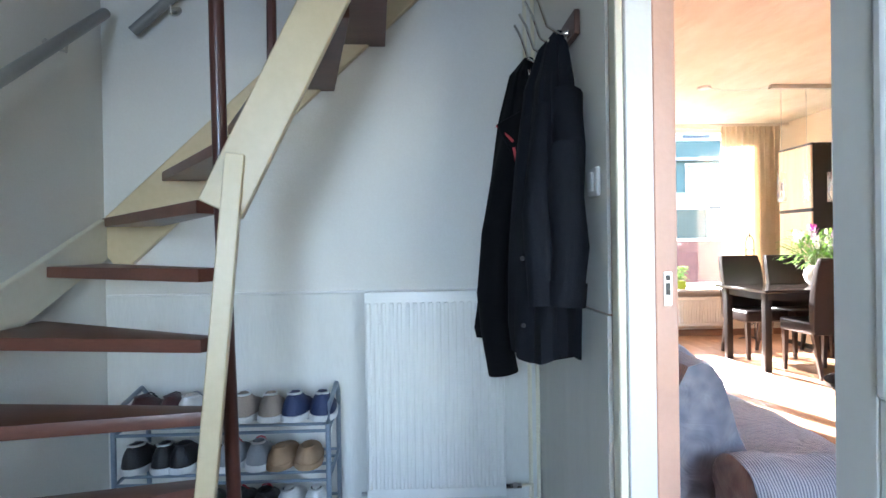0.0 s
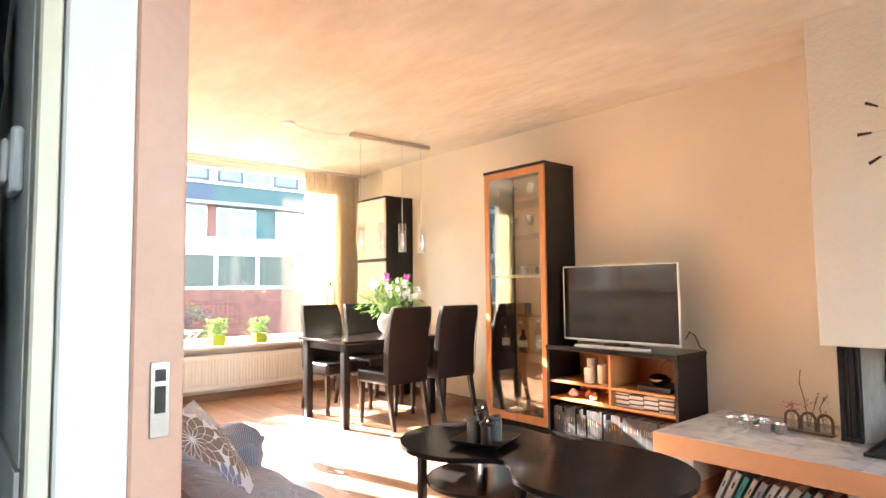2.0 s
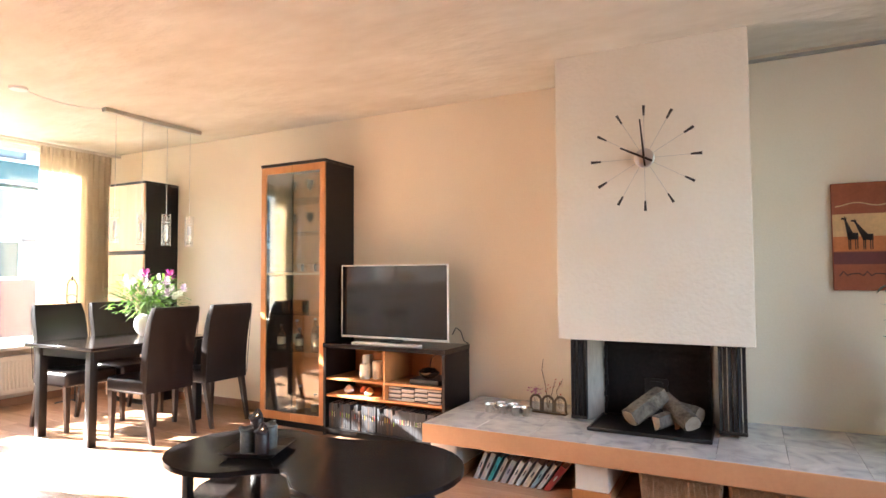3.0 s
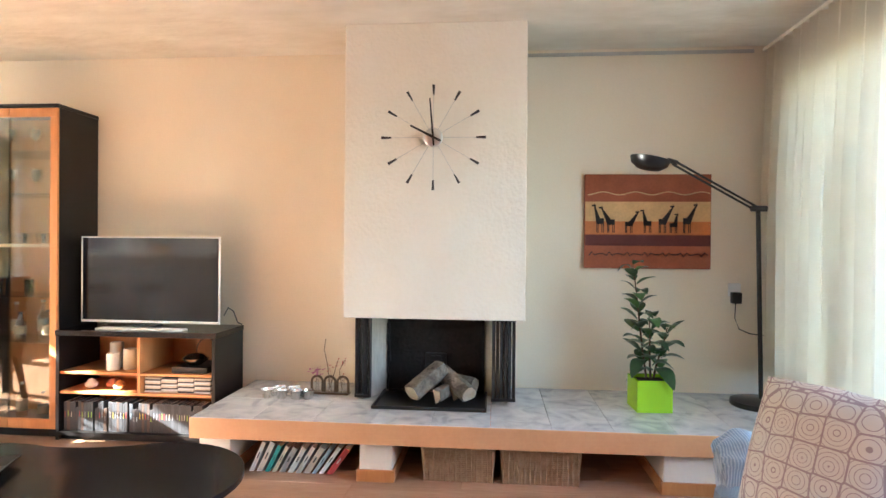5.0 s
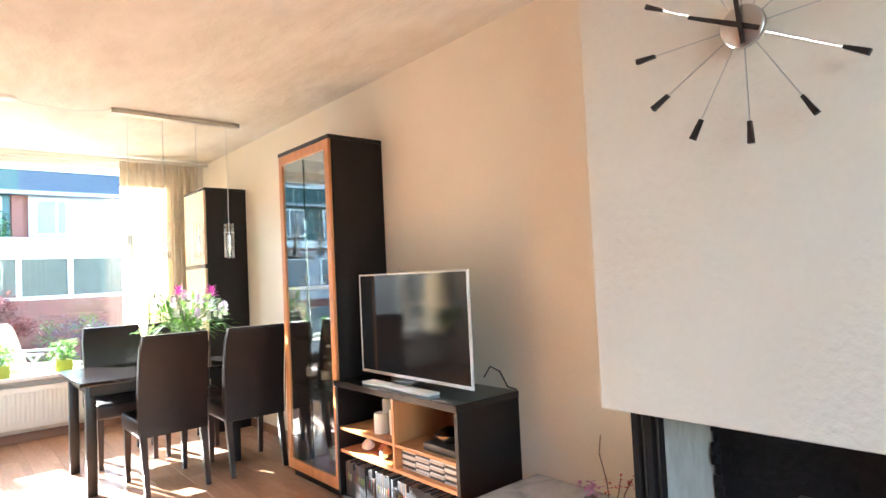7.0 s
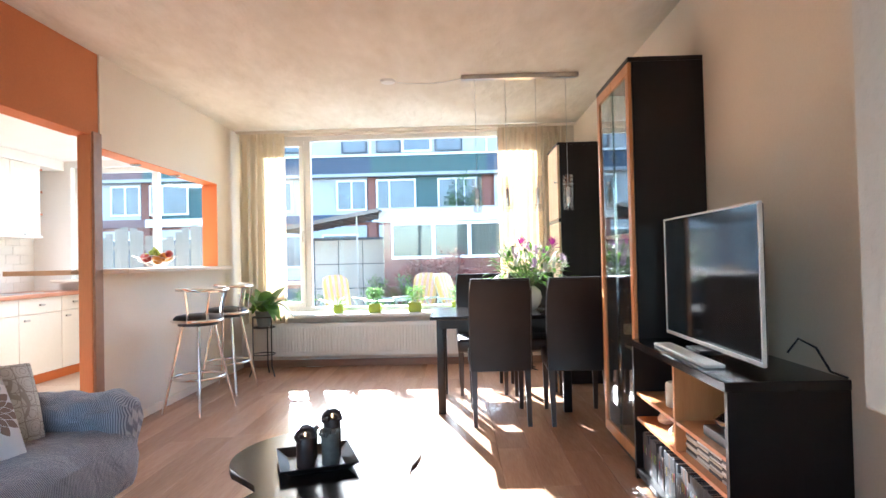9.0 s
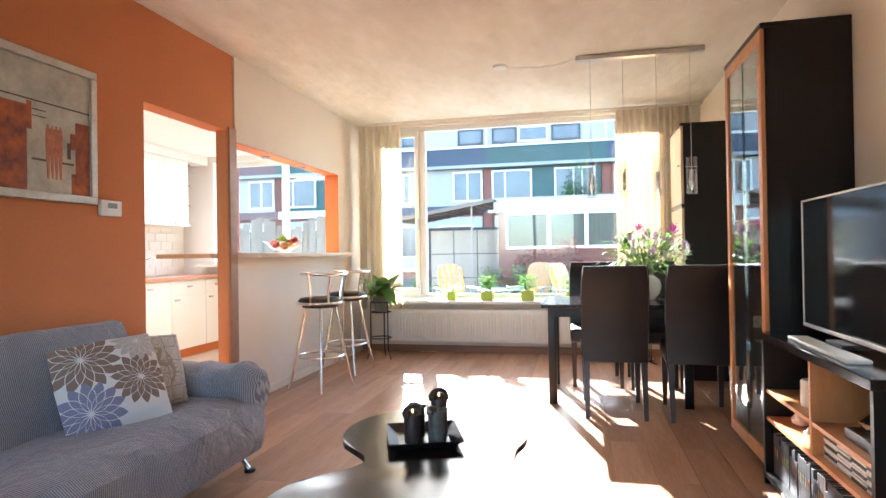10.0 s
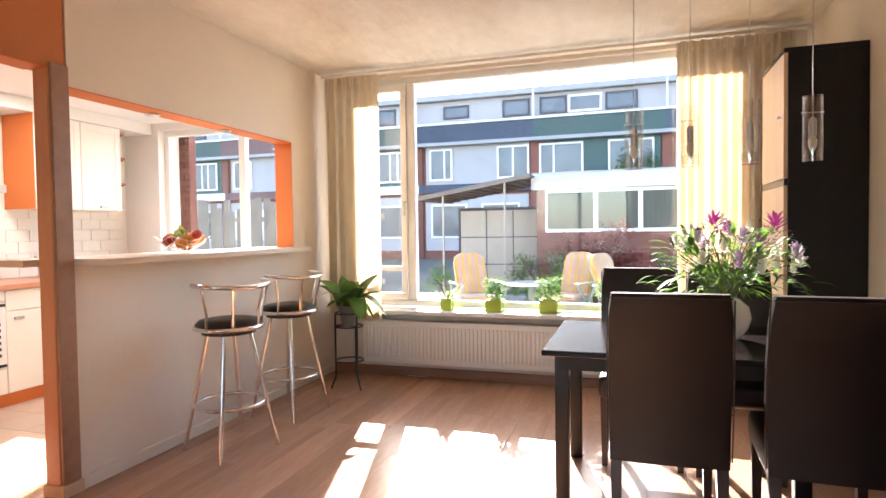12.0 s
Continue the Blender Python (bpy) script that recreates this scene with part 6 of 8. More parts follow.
part("frame", B((0, 0.035, -pw, pw, ph_ - 0.04, ph_), (0, 0.035, -pw, pw, -ph_, -ph_ + 0.04), (0, 0.035, -pw, -pw + 0.04, -ph_ + 0.04, ph_ - 0.04), (0, 0.035, pw - 0.04, pw, -ph_ + 0.04, ph_ - 0.04), bev=0.004), SILVERF, pt)
GREYP = surf("mottled_grey_paint", (0.58, 0.55, 0.46), (0.36, 0.33, 0.27), rough=0.8, scale=9, fine=30, bump=0.3)
RUSTP = surf("mottled_rust_paint", (0.52, 0.14, 0.04), (0.10, 0.04, 0.05), rough=0.8, scale=14, fine=34, bump=0.3)
BROWNP = surf("umber_paint", (0.12, 0.08, 0.06), rough=0.8, bump=0.1)
SALMON = surf("salmon_paint", (0.55, 0.22, 0.13), (0.40, 0.14, 0.08), rough=0.8, scale=30, bump=0.2)
part("canvas", B((0.002, 0.018, -pw + 0.03, pw - 0.03, -ph_ + 0.03, ph_ - 0.03)), GREYP, pt)
part("rust_block", B((0.0182, 0.020, -pw + 0.04, -0.10, -ph_ + 0.04, 0.09), (0.0182, 0.020, -0.10, -0.075, -0.02, 0.11)), RUSTP, pt)
part("rust_block", B((0.0182, 0.020, 0.17, pw - 0.04, -ph_ + 0.04, 0.06), (0.0182, 0.020, 0.14, 0.17, -0.08, 0.0), (0.0182, 0.020, 0.145, 0.17, -ph_ + 0.04, -0.2)), RUSTP, pt)
for bx_ in ((0.0182, 0.0195, -pw + 0.04, pw - 0.04, 0.115, 0.122), (0.0182, 0.0195, -0.072, -0.0, 0.075, 0.08), (0.0182, 0.0195, -0.072, -0.0, 0.045, 0.05), (0.0182, 0.0195, -0.075, 0.0, -0.16, -0.15), (0.0182, 0.0195, 0.09, 0.16, -0.16, -0.15), (0.0182, 0.0195, 0.12, 0.14, -0.13, -0.05)):
    part("line", B(bx_), BROWNP, pt)
for k in range(4):
    bm = bmesh.new()
    y = 0.012 + 0.023 * k
    m = Matrix.Translation((0.0182, 0, 0)) @ Matrix.Rotation(math.pi / 2, 4, "Z") @ Matrix.Rotation(math.pi / 2, 4, "X")
    prism(bm, [(y - 0.004, -0.24 + 0.01 * (k % 2)), (y + 0.004, -0.24), (y + 0.013, -0.06), (y + 0.010, 0.0), (y + 0.003, 0.008), (y + 0.005, 0.018), (y - 0.005, 0.018), (y - 0.003, 0.008), (y - 0.011, 0.0), (y - 0.013, -0.06)], 0.0, 0.0022, m=m)
    part("upright_shape", bm, SALMON, pt)

# ---- hearth ornaments, books, baskets ----
cup = thing("tealight_holder", "silvery cast flower-shaped tealight holder with joined cups", "candle holder", loc=(5.02, 3.07, MZ), rz=-4)
for k in range(3):
    for j, dx in enumerate((0, 0.075)):
        if j and k == 2:
            continue
        part("cup", L([(0.028, 0), (0.032, 0.004), (0.038, 0.05), (0.041, 0.055), (0.036, 0.055), (0.03, 0.02), (0.001, 0.018)], 18, (dx, 0.115 - 0.095 * k - 0.045 * j, 0)), ALU, cup)
part("bridge", B((-0.008, 0.008, -0.075, 0.115, 0.012, 0.035), bev=0.004), ALU, cup)
part("cup", L([(0.028, 0), (0.032, 0.004), (0.038, 0.05), (0.041, 0.055), (0.036, 0.055), (0.03, 0.02), (0.001, 0.018)], 18, (0.02, -0.14, 0)), ALU, cup)
fr = thing("arched_vase_rack", "bronze three-arched holder with glass tubes, twigs and pink blossom", "flower holder", loc=(5.17, 2.83, MZ), rz=-3)
BRZ = surf("aged_bronze", (0.20, 0.15, 0.11), (0.12, 0.09, 0.065), rough=0.35, metal=0.7, bump=0.1)
part("base", B((-0.03, 0.03, -0.13, 0.13, 0, 0.012), bev=0.003), BRZ, fr)
for k in range(3):
    y = 0.085 - 0.085 * k
    part("arch", T([[(0, y - 0.036, 0.01), (0, y - 0.036, 0.075)] + [(0, y - 0.036 * math.cos(radians(a)), 0.075 + 0.036 * math.sin(radians(a))) for a in range(20, 170, 20)] + [(0, y + 0.036, 0.075), (0, y + 0.036, 0.01)]], 0.008, 8), BRZ, fr)
    part("tube_vase", L([(0.012, 0.012), (0.012, 0.10), (0.010, 0.10), (0.010, 0.014)], 12, (0, y, 0)), GLASSC, fr)
bm = bmesh.new()
tube(bm, [(0, 0.0, 0.03), (0.01, 0.02, 0.18), (0.0, 0.04, 0.28), (0, 0.03, 0.35)], 0.0022, 5)
tube(bm, [(0, -0.08, 0.03), (0.0, -0.06, 0.15), (0.0, -0.10, 0.22)], 0.002, 5)
tube(bm, [(0, 0.0, 0.03), (0.01, -0.03, 0.15), (0.0, -0.05, 0.21)], 0.002, 5)
part("twigs", bm, STEMB, fr)
rr = random.Random(6)
bm = bmesh.new()
for k in range(40):
    leaf(bm, (rr.gauss(0, 0.012), 0.085 + rr.gauss(0, 0.022), 0.135 + rr.gauss(0, 0.014)), (rr.uniform(-1, 1), rr.uniform(-1, 1), rr.uniform(-0.2, 1)), 0.022, 0.016)
part("pink_blossom", bm, surf("orchid_pink", (0.62, 0.26, 0.42), rough=0.6, bump=0), fr)
bm = bmesh.new()
for k in range(30):
    c = ((0, -0.05, 0.20), (0, -0.09, 0.19), (0, 0.0, 0.17))[k % 3]
    leaf(bm, (c[0] + rr.gauss(0, 0.01), c[1] + rr.gauss(0, 0.02), c[2] + rr.gauss(0, 0.02)), (rr.uniform(-1, 1), rr.uniform(-1, 1), rr.uniform(0, 1)), 0.016, 0.010)
part("red_buds", bm, surf("bud_red", (0.50, 0.06, 0.05), rough=0.6, bump=0), fr, kind="stuff")

PAGES = surf("book_pages", (0.70, 0.66, 0.58), rough=0.8, bump=0)
BC = [surf("book_%s" % n, c, rough=0.5, bump=0) for n, c in (("white", (0.70, 0.69, 0.66)), ("teal", (0.05, 0.35, 0.38)), ("grey", (0.35, 0.35, 0.36)), ("cream", (0.62, 0.56, 0.45)), ("pale_blue", (0.40, 0.52, 0.60)), ("black", (0.05, 0.05, 0.055)), ("red", (0.45, 0.06, 0.06)), ("green", (0.12, 0.30, 0.10)), ("navy", (0.04, 0.06, 0.16)), ("yellow", (0.60, 0.48, 0.08)), ("umber", (0.10, 0.065, 0.05)), ("slate", (0.07, 0.075, 0.085)), ("lime", (0.35, 0.55, 0.08)))]


def book(name, m, th_, dp, h, mat, label, cat="book", group="", bars=True, barcol=None):
    """Spine faces -x, thickness along y."""
    o = thing(name, label, cat, group)
    o.matrix_world = m
    part("cover", B((0, dp, 0, 0.002, 0, h), (0, dp, th_ - 0.002, th_, 0, h), (-0.0015, 0.0015, 0.0, th_, 0, h), bev=0.0006), mat, o)
    part("page_block", B((0.003, dp - 0.004, 0.0025, th_ - 0.0025, 0.003, h - 0.003)), PAGES, o)
    if bars:
        part("spine_lettering", B((-0.0025, -0.0017, th_ * 0.38, th_ * 0.62, h * 0.46, h * 0.66)), barcol or BC[0], o)
    return o


rr = random.Random(13)
y = 3.16
for k in range(11):
    t = rr.uniform(0.02, 0.036)
    lean = -22 - 2.2 * k if k < 9 else -52
    m = Matrix.Translation((4.70, y, 0.002)) @ Matrix.Rotation(radians(-lean), 4, "X")
    m = Matrix.Translation((4.70, y, 0.0)) @ Matrix.Rotation(radians(24 + 1.2 * k), 4, "X") @ Matrix.Translation((0, -t, 0.0))
    ci = (0, 0, 1, 3, 2, 0, 0, 3, 4, 0, 6)[k]
    book("book", m, t, 0.15, rr.uniform(0.165, 0.195), BC[ci], "paperback leaning in a row under the hearth bench", "book", "books under the bench", True, BC[5] if ci != 6 else BC[0])
    y -= t + 0.018
ii = 0
y = 4.592
while y > 3.58:
    t = rr.uniform(0.014, 0.024)
    ii += 1
    if rr.random() < 0.06:
        y -= 0.012
    ci = rr.choice((5, 5, 5, 10, 5, 11, 5, 5, 11, 10, 5, 5, 10, 5))
    hh = rr.choice((0.19, 0.19, 0.185, 0.15, 0.195))
    book("disc_case", Matrix.Translation((5.10, y - t, 0.0555)), t - 0.001, 0.13, hh, BC[ci], ("film disc case standing in a tight row on the bottom shelf"), "disc case", "disc cases on the bottom shelf", True, BC[rr.choice((2, 3, 4, 2, 9, 6, 12, 10))])
    y -= t
for s in range(4):
    o = thing("disc_stack", "stack of music discs in clear cases on the narrow shelf", "disc stack", "stacks of discs", (5.11, 3.60 + 0.112 * s, 0.3185))
    for k in range(9):
        part("disc_box", B((0.002 * (k % 3), 0.12, 0.001 * (k % 2), 0.105, k * 0.0105, k * 0.0105 + 0.009)), (BC[0], BC[5], BC[3])[(k + s) % 3], o)
for x, y, h in ((5.24, 4.32, 0.17), (5.16, 4.29, 0.11), (5.20, 4.20, 0.135)):
    o = thing("pillar_candle", "cream pillar candle on the shelf", "candle", "cream candles", (x, y, 0.4465))
    part("wax", L([(0.04, 0), (0.041, 0.01), (0.041, h - 0.006), (0.036, h), (0.03, h - 0.01), (0.001, h - 0.014)], 20), WAX, o)
    part("wick", T([[(0, 0, h - 0.014), (0, 0, h)]], 0.0012, 5), BLACKM, o)
for k, (x, y) in enumerate(((5.17, 4.45), (5.20, 4.32), (5.15, 4.24))):
    lone("shell", L([(0.01, 0), (0.035, 0.012), (0.04, 0.03), (0.02, 0.055), (0.004, 0.065)], 14), (WAX, SALMON, ALU)[k], ("pale sea shell on the narrow shelf", "rusty pink sea shell on the narrow shelf", "clear glossy shell ornament on the narrow shelf")[k], "ornament", "ornaments", (x, y, 0.3185), 30 * k)
lone("media_player", B((5.11, 5.36, 3.62, 3.86, 0.4465, 0.485), bev=0.003), PLASTICK, "flat black media player", "media player")
lone("silver_bowl", L([(0.03, 0), (0.04, 0.004), (0.075, 0.03), (0.085, 0.05), (0.05, 0.075), (0.01, 0.082)], 20), CHROME, "chrome lidded bowl standing on the media player", "ornament", loc=(5.19, 3.74, 0.4855))
lone("cable_loop", T([[(5.30, 3.72 + 0.07 * math.cos(a * math.pi / 10), 0.56 + 0.085 * math.sin(a * math.pi / 10)) for a in range(20)]], 0.003, 6, closed=True), PLASTICK, "loop of black cable behind the bowl", "cable")


def basket(x0, x1, y0, y1, h, label):
    o = thing("wicker_basket", label, "basket", "baskets under the bench")
    body = bmesh.new()
    n = int(h / 0.011)
    for k in range(n):
        z = 0.006 + k * 0.011
        g = 0.018 * (1 - k / n)
        tube(body, [(x0 + g, y0 + g, z), (x1 - g, y0 + g, z), (x1 - g, y1 - g, z), (x0 + g, y1 - g, z)], 0.0058, 6, closed=True)
    part("weave", body, WICKER, o)
    st = bmesh.new()
    k = int((y1 - y0) / 0.028)
    for i in range(k + 1):
        yy = y0 + 0.01 + (y1 - y0 - 0.02) * i / k
        tube(st, [(x0 + 0.012, yy, 0.0), (x0 - 0.006, yy, h)], 0.0045, 6)
    for i in range(8):
        xx = x0 + 0.02 + (x1 - x0 - 0.04) * i / 7
        tube(st, [(xx, y0 + 0.012, 0.0), (xx, y0 - 0.006, h)], 0.0045, 6)
        tube(st, [(xx, y1 - 0.012, 0.0), (xx, y1 + 0.006, h)], 0.0045, 6)
    part("stakes", st, WICKER, o, kind="stuff")
    part("rim", T([[(x0, y0, h), (x1, y0, h), (x1, y1, h), (x0, y1, h)]], 0.010, 8, closed=True), WICKER, o)
    return o


basket(4.66, 5.05, 1.78, 2.17, 0.19, "rectangular wicker basket pushed under the hearth bench")
basket(4.66, 5.05, 1.32, 1.74, 0.19, "rectangular wicker basket pushed under the hearth bench")

wr = thing("wine_rack", "slim black wrought metal bottle rack beside the curtain", "wine rack", loc=(4.86, 7.62, 0))
for x in (-0.05, 0.05):
    part("upright", T([[(x, 0, 0), (x, 0, 1.16), (x * 0.4, 0, 1.22)]], 0.006, 8), BLACKM, wr)
part("finial", L([(0.004, 1.20), (0.012, 1.22), (0.010, 1.235), (0.002, 1.26)], 10), BLACKM, wr)
for k in range(8):
    z = 0.22 + 0.115 * k
    part("bottle_ring", T([[(0.052 * math.cos(a * math.pi / 8), 0.004, z + 0.045 * math.sin(a * math.pi / 8)) for a in range(16)]], 0.004, 6, closed=True), BLACKM, wr)
part("foot_bar", T([[(-0.09, -0.09, 0.006), (0, 0, 0.03), (0.09, -0.09, 0.006)], [(-0.09, 0.09, 0.006), (0, 0, 0.03), (0.09, 0.09, 0.006)]], 0.006, 8), BLACKM, wr)

# ---- hall: stairs, coats, shoes ----
NW = Vector((0.40, 2.52))
stairs = thing("staircase", "winding open staircase with red-brown treads and cream stringers", "staircase")
plan = [(-0.36, 2.06), (-0.36, 2.32), (-0.36, 2.62), (-0.36, 3.00), (-0.36, 3.40), (-0.12, 3.41), (0.16, 3.41), (0.40, 3.41), (0.62, 3.41), (0.84, 3.41)]
for k in range(9):
    z = 0.54 + 0.19 * (k - 0)
    a, b = plan[k], plan[k + 1]
    if k < 5:
        ia, ib = (0.40 - 0.01 * k, 2.44 + 0.02 * k), (0.40, 2.50 + 0.02 * k)
    else:
        ia, ib = (0.42 + 0.12 * (k - 5), 2.60), (0.54 + 0.12 * (k - 5), 2.60)
    poly = [ia, a, b, ib] if b[1] < 3.39 or a[1] > 3.3 else [ia, a, (-0.355, 3.40), b, ib]
    if k == 4:
        poly = [ia, a, (-0.355, 3.41), b, ib]
    ov = 0.035
    bm = bmesh.new()
    d = Vector(b) - Vector(a)
    prism(bm, poly, z - 0.038, z, bev=0.004)
    part("tread", bm, TREADW, stairs)


def board(p0, p1, w, t, up=Vector((0, 0, 1))):
    """A plank between two points, w wide in the plane of up, t thick."""
    p0, p1 = Vector(p0), Vector(p1)
    d = (p1 - p0).normalized()
    n = d.cross(up).normalized()
    u = n.cross(d).normalized()
    bm = bmesh.new()
    vs = [bm.verts.new(p + u * w / 2 * su + n * t / 2 * sn) for p in (p0, p1) for su, sn in ((-1, -1), (1, -1), (1, 1), (-1, 1))]
    for q in ((0, 1, 2, 3), (7, 6, 5, 4), (0, 4, 5, 1), (1, 5, 6, 2), (2, 6, 7, 3), (3, 7, 4, 0)):
        bm.faces.new([vs[i] for i in q])
    bmesh.ops.bevel(bm, geom=bm.edges[:], offset=0.004, segments=1, affect="EDGES")
    return bm


part("stringer", board((0.36, 2.405, 0.0), (0.475, 2.50, 1.42), 0.052, 0.05, Vector((1, 0.2, 0))), STRW, stairs, "cream painted lower stringer")
part("stringer", board((0.43, 2.507, 1.27), (0.915, 2.56, 2.26), 0.125, 0.04), STRW, stairs, "cream painted upper stringer")
part("wall_stringer", board((-0.345, 3.395, 1.148), (1.10, 3.395, 2.473), 0.22, 0.03), STRW, stairs)
part("wall_stringer", board((-0.345, 1.9, 0.62), (-0.345, 3.40, 1.22), 0.16, 0.03), CREAMP, stairs)
part("newel", T([[(0.435, 2.60, 0.0), (0.415, 2.56, 1.30), (0.44, 2.45, 2.6)]], 0.021, 12), NEWELW, stairs, "dark red painted newel pole")
part("baluster", T([[(0.56, 2.57, 1.60), (0.57, 2.57, 2.6)]], 0.014, 8), NEWELW, stairs)
for k, pts in enumerate(([(-0.29, 1.4, 0.74), (-0.29, 3.32, 2.13)], [(-0.20, 3.36, 2.07), (0.35, 3.36, 2.55)])):
    o = thing("handrail", "grey brushed wall handrail beside the stairs", "handrail", "stair handrails")
    part("rail", T([pts], 0.022, 14), surf("satin_grey_rail", (0.26, 0.25, 0.23), (0.22, 0.21, 0.19), rough=0.35, bump=0), o)
    p = Vector(pts[0]).lerp(Vector(pts[1]), 0.86 if k == 0 else 0.28)
    w = Vector((-0.358, p.y, p.z - 0.03)) if k == 0 else Vector((p.x, 3.418, p.z - 0.03))
    part("bracket", T([[p - Vector((0, 0, 0.02)), p - Vector((0, 0, 0.05)), w]], 0.007, 8), STEEL, o)
    bm = bmesh.new()
    tube(bm, [w, w + (p - w) * 0.12], 0.026, 16)
    part("rosette", bm, STEEL, o)

hk = thing("coat_hooks", "dark wooden board with curved chrome coat hooks", "coat rack")
part("board", B((1.470, 1.489, 2.70, 3.14, 1.82, 1.90), bev=0.003), wood("walnut_board", (0.16, 0.08, 0.055), (0.10, 0.05, 0.035), axis=1), hk)
for y in (2.76, 2.87, 2.98, 3.09):
    part("hook", T([[(1.469, y, 1.85), (1.44, y, 1.84), (1.40, y + 0.01, 1.87), (1.375, y + 0.015, 1.95), (1.35, y + 0.02, 2.0)], [(1.469, y, 1.84), (1.43, y, 1.80), (1.405, y, 1.80), (1.40, y, 1.825)]], 0.005, 8), CHROME, hk)


def coat(name, rows, mat, label, seed, extra=None):
    """A hanging coat lofted from rows of (z, centre x, centre y, half width in x, half width in y)."""
    o = thing(name, label, "coat", "coats on the hooks")
    rr = random.Random(seed)
    ph = [rr.uniform(0, 6.28) for _ in range(5)]
    bm = bmesh.new()
    rings = []
    n = 44
    for i, (z, cx, cy, wx, wy) in enumerate(rows):
        ring = []
        for j in range(n):
            a = 2 * math.pi * j / n
            f = min(1, i / 4)
            k = 1 + f * (0.10 * math.sin(5 * a + ph[0] + z * 1.5) + 0.07 * math.sin(9 * a + ph[1] - z * 2.5) + 0.03 * math.sin(17 * a + ph[2] + z * 5))
            ring.append(bm.verts.new((min(1.468, cx + wx * k * math.cos(a)), cy + wy * k * math.sin(a), z + (0.015 * math.sin(3 * a + ph[3]) if i == len(rows) - 1 else 0))))
        rings.append(ring)
    for A, C in zip(rings, rings[1:]):
        for j in range(n):
            bm.faces.new((A[j], A[(j + 1) % n], C[(j + 1) % n], C[j]))
    bm.faces.new(rings[0])
    bm.faces.new(list(reversed(rings[-1])))
    part("cloth", bm, mat, o)
    return o


def densify(rows, k=5):
    out = []
    for a, b in zip(rows, rows[1:]):
        for i in range(k):
            t = i / k
            out.append(tuple(p + (q - p) * (t * t * (3 - 2 * t) * 0.5 + t * 0.5) for p, q in zip(a, b)))
    return out + [rows[-1]]


c1 = coat("black_jacket", densify([(1.917, 1.428, 3.253, 0.02, 0.03), (1.849, 1.41, 3.253, 0.05, 0.07), (1.657, 1.392, 3.242, 0.08, 0.1), (1.431, 1.377, 3.219, 0.105, 0.12), (1.092, 1.359, 3.197, 0.13, 0.14), (0.843, 1.337, 3.186, 0.14, 0.14), (0.798, 1.337, 3.186, 0.13, 0.13)]), COATK, "black softshell jacket with a red-trimmed collar on the hooks", 3)
part("collar_flap", B((-0.03, 0.09, -0.02, 0.01, -0.07, 0.09), bev=0.012, seg=2, m=Matrix.Translation((1.333, 3.055, 1.544)) @ Matrix.Rotation(radians(-28), 4, "Y")), COATK, c1)
part("red_piping", T([[(1.269, 3.05, 1.606), (1.3, 3.039, 1.572), (1.326, 3.033, 1.544)], [(1.328, 3.033, 1.521), (1.339, 3.027, 1.454), (1.348, 3.027, 1.329)]], 0.0055, 6), REDT, c1)
part("sleeve", T([[(1.365, 3.14, 1.612), (1.314, 3.118, 1.431), (1.269, 3.106, 1.205), (1.246, 3.095, 0.979), (1.258, 3.095, 0.843), (1.286, 3.095, 0.674)]], 0.058, 14), COATK, c1)
c2 = coat("navy_parka", densify([(1.86, 1.44, 2.80, 0.015, 0.025), (1.80, 1.425, 2.79, 0.045, 0.06), (1.66, 1.405, 2.77, 0.075, 0.12), (1.45, 1.395, 2.76, 0.09, 0.15), (1.15, 1.385, 2.75, 0.105, 0.16), (0.90, 1.38, 2.76, 0.11, 0.16), (0.81, 1.38, 2.76, 0.105, 0.15)]), COATN, "long navy parka hanging from the coat hooks", 9)
part("sleeve", T([[(1.43, 2.67, 1.62), (1.42, 2.61, 1.45), (1.405, 2.585, 1.3), (1.415, 2.57, 1.15), (1.40, 2.575, 1.02)]], 0.054, 14), COATN, c2)
part("cuff", T([[(1.404, 2.575, 1.05), (1.398, 2.575, 0.98)]], 0.059, 14), COATN, c2)
part("sleeve", T([[(1.38, 2.68, 1.58), (1.33, 2.62, 1.25), (1.345, 2.60, 0.98)]], 0.05, 14), COATN, c2)
for z in (0.92, 1.12):
    part("button", L([(0.006, 0), (0.008, 0.003), (0.006, 0.006)], 10), BLACKM, c2).matrix_basis = pose(1.28, 2.62, z, 90, 0, 0)
sw = thing("light_switch", "ivory plastic light switch on the hall wall", "light switch", loc=(1.492, 2.565, 1.34))
part("plate", B((-0.014, 0, -0.042, 0.042, -0.042, 0.042), bev=0.004), PLASTICW, sw)
part("rocker", B((-0.022, -0.0145, -0.022, 0.022, -0.028, 0.028), bev=0.003), PLASTICW, sw)

rk = thing("shoe_rack", "three-tier grey-blue tubular shoe rack", "shoe rack")
RX0, RX1, RY0, RY1 = -0.17, 0.62, 3.09, 3.37
for x in (RX0, RX1):
    part("side_frame", T([[(x, RY0, 0), (x, RY0, 0.50), (x, RY0 + 0.05, 0.565), (x, RY1 - 0.05, 0.60), (x, RY1, 0.56), (x, RY1, 0)]], 0.010, 10), RACKM, rk)
    for z in (0.10, 0.29, 0.475):
        part("side_bar", T([[(x, RY0, z), (x, RY1, z + 0.02)]], 0.007, 8), RACKM, rk)
for z in (0.10, 0.29, 0.475):
    for j in range(5):
        y = RY0 + (RY1 - RY0) * j / 4
        part("shelf_rod", T([[(RX0, y, z + 0.02 * j / 4), (RX1, y, z + 0.02 * j / 4)]], 0.006, 8), RACKM, rk)


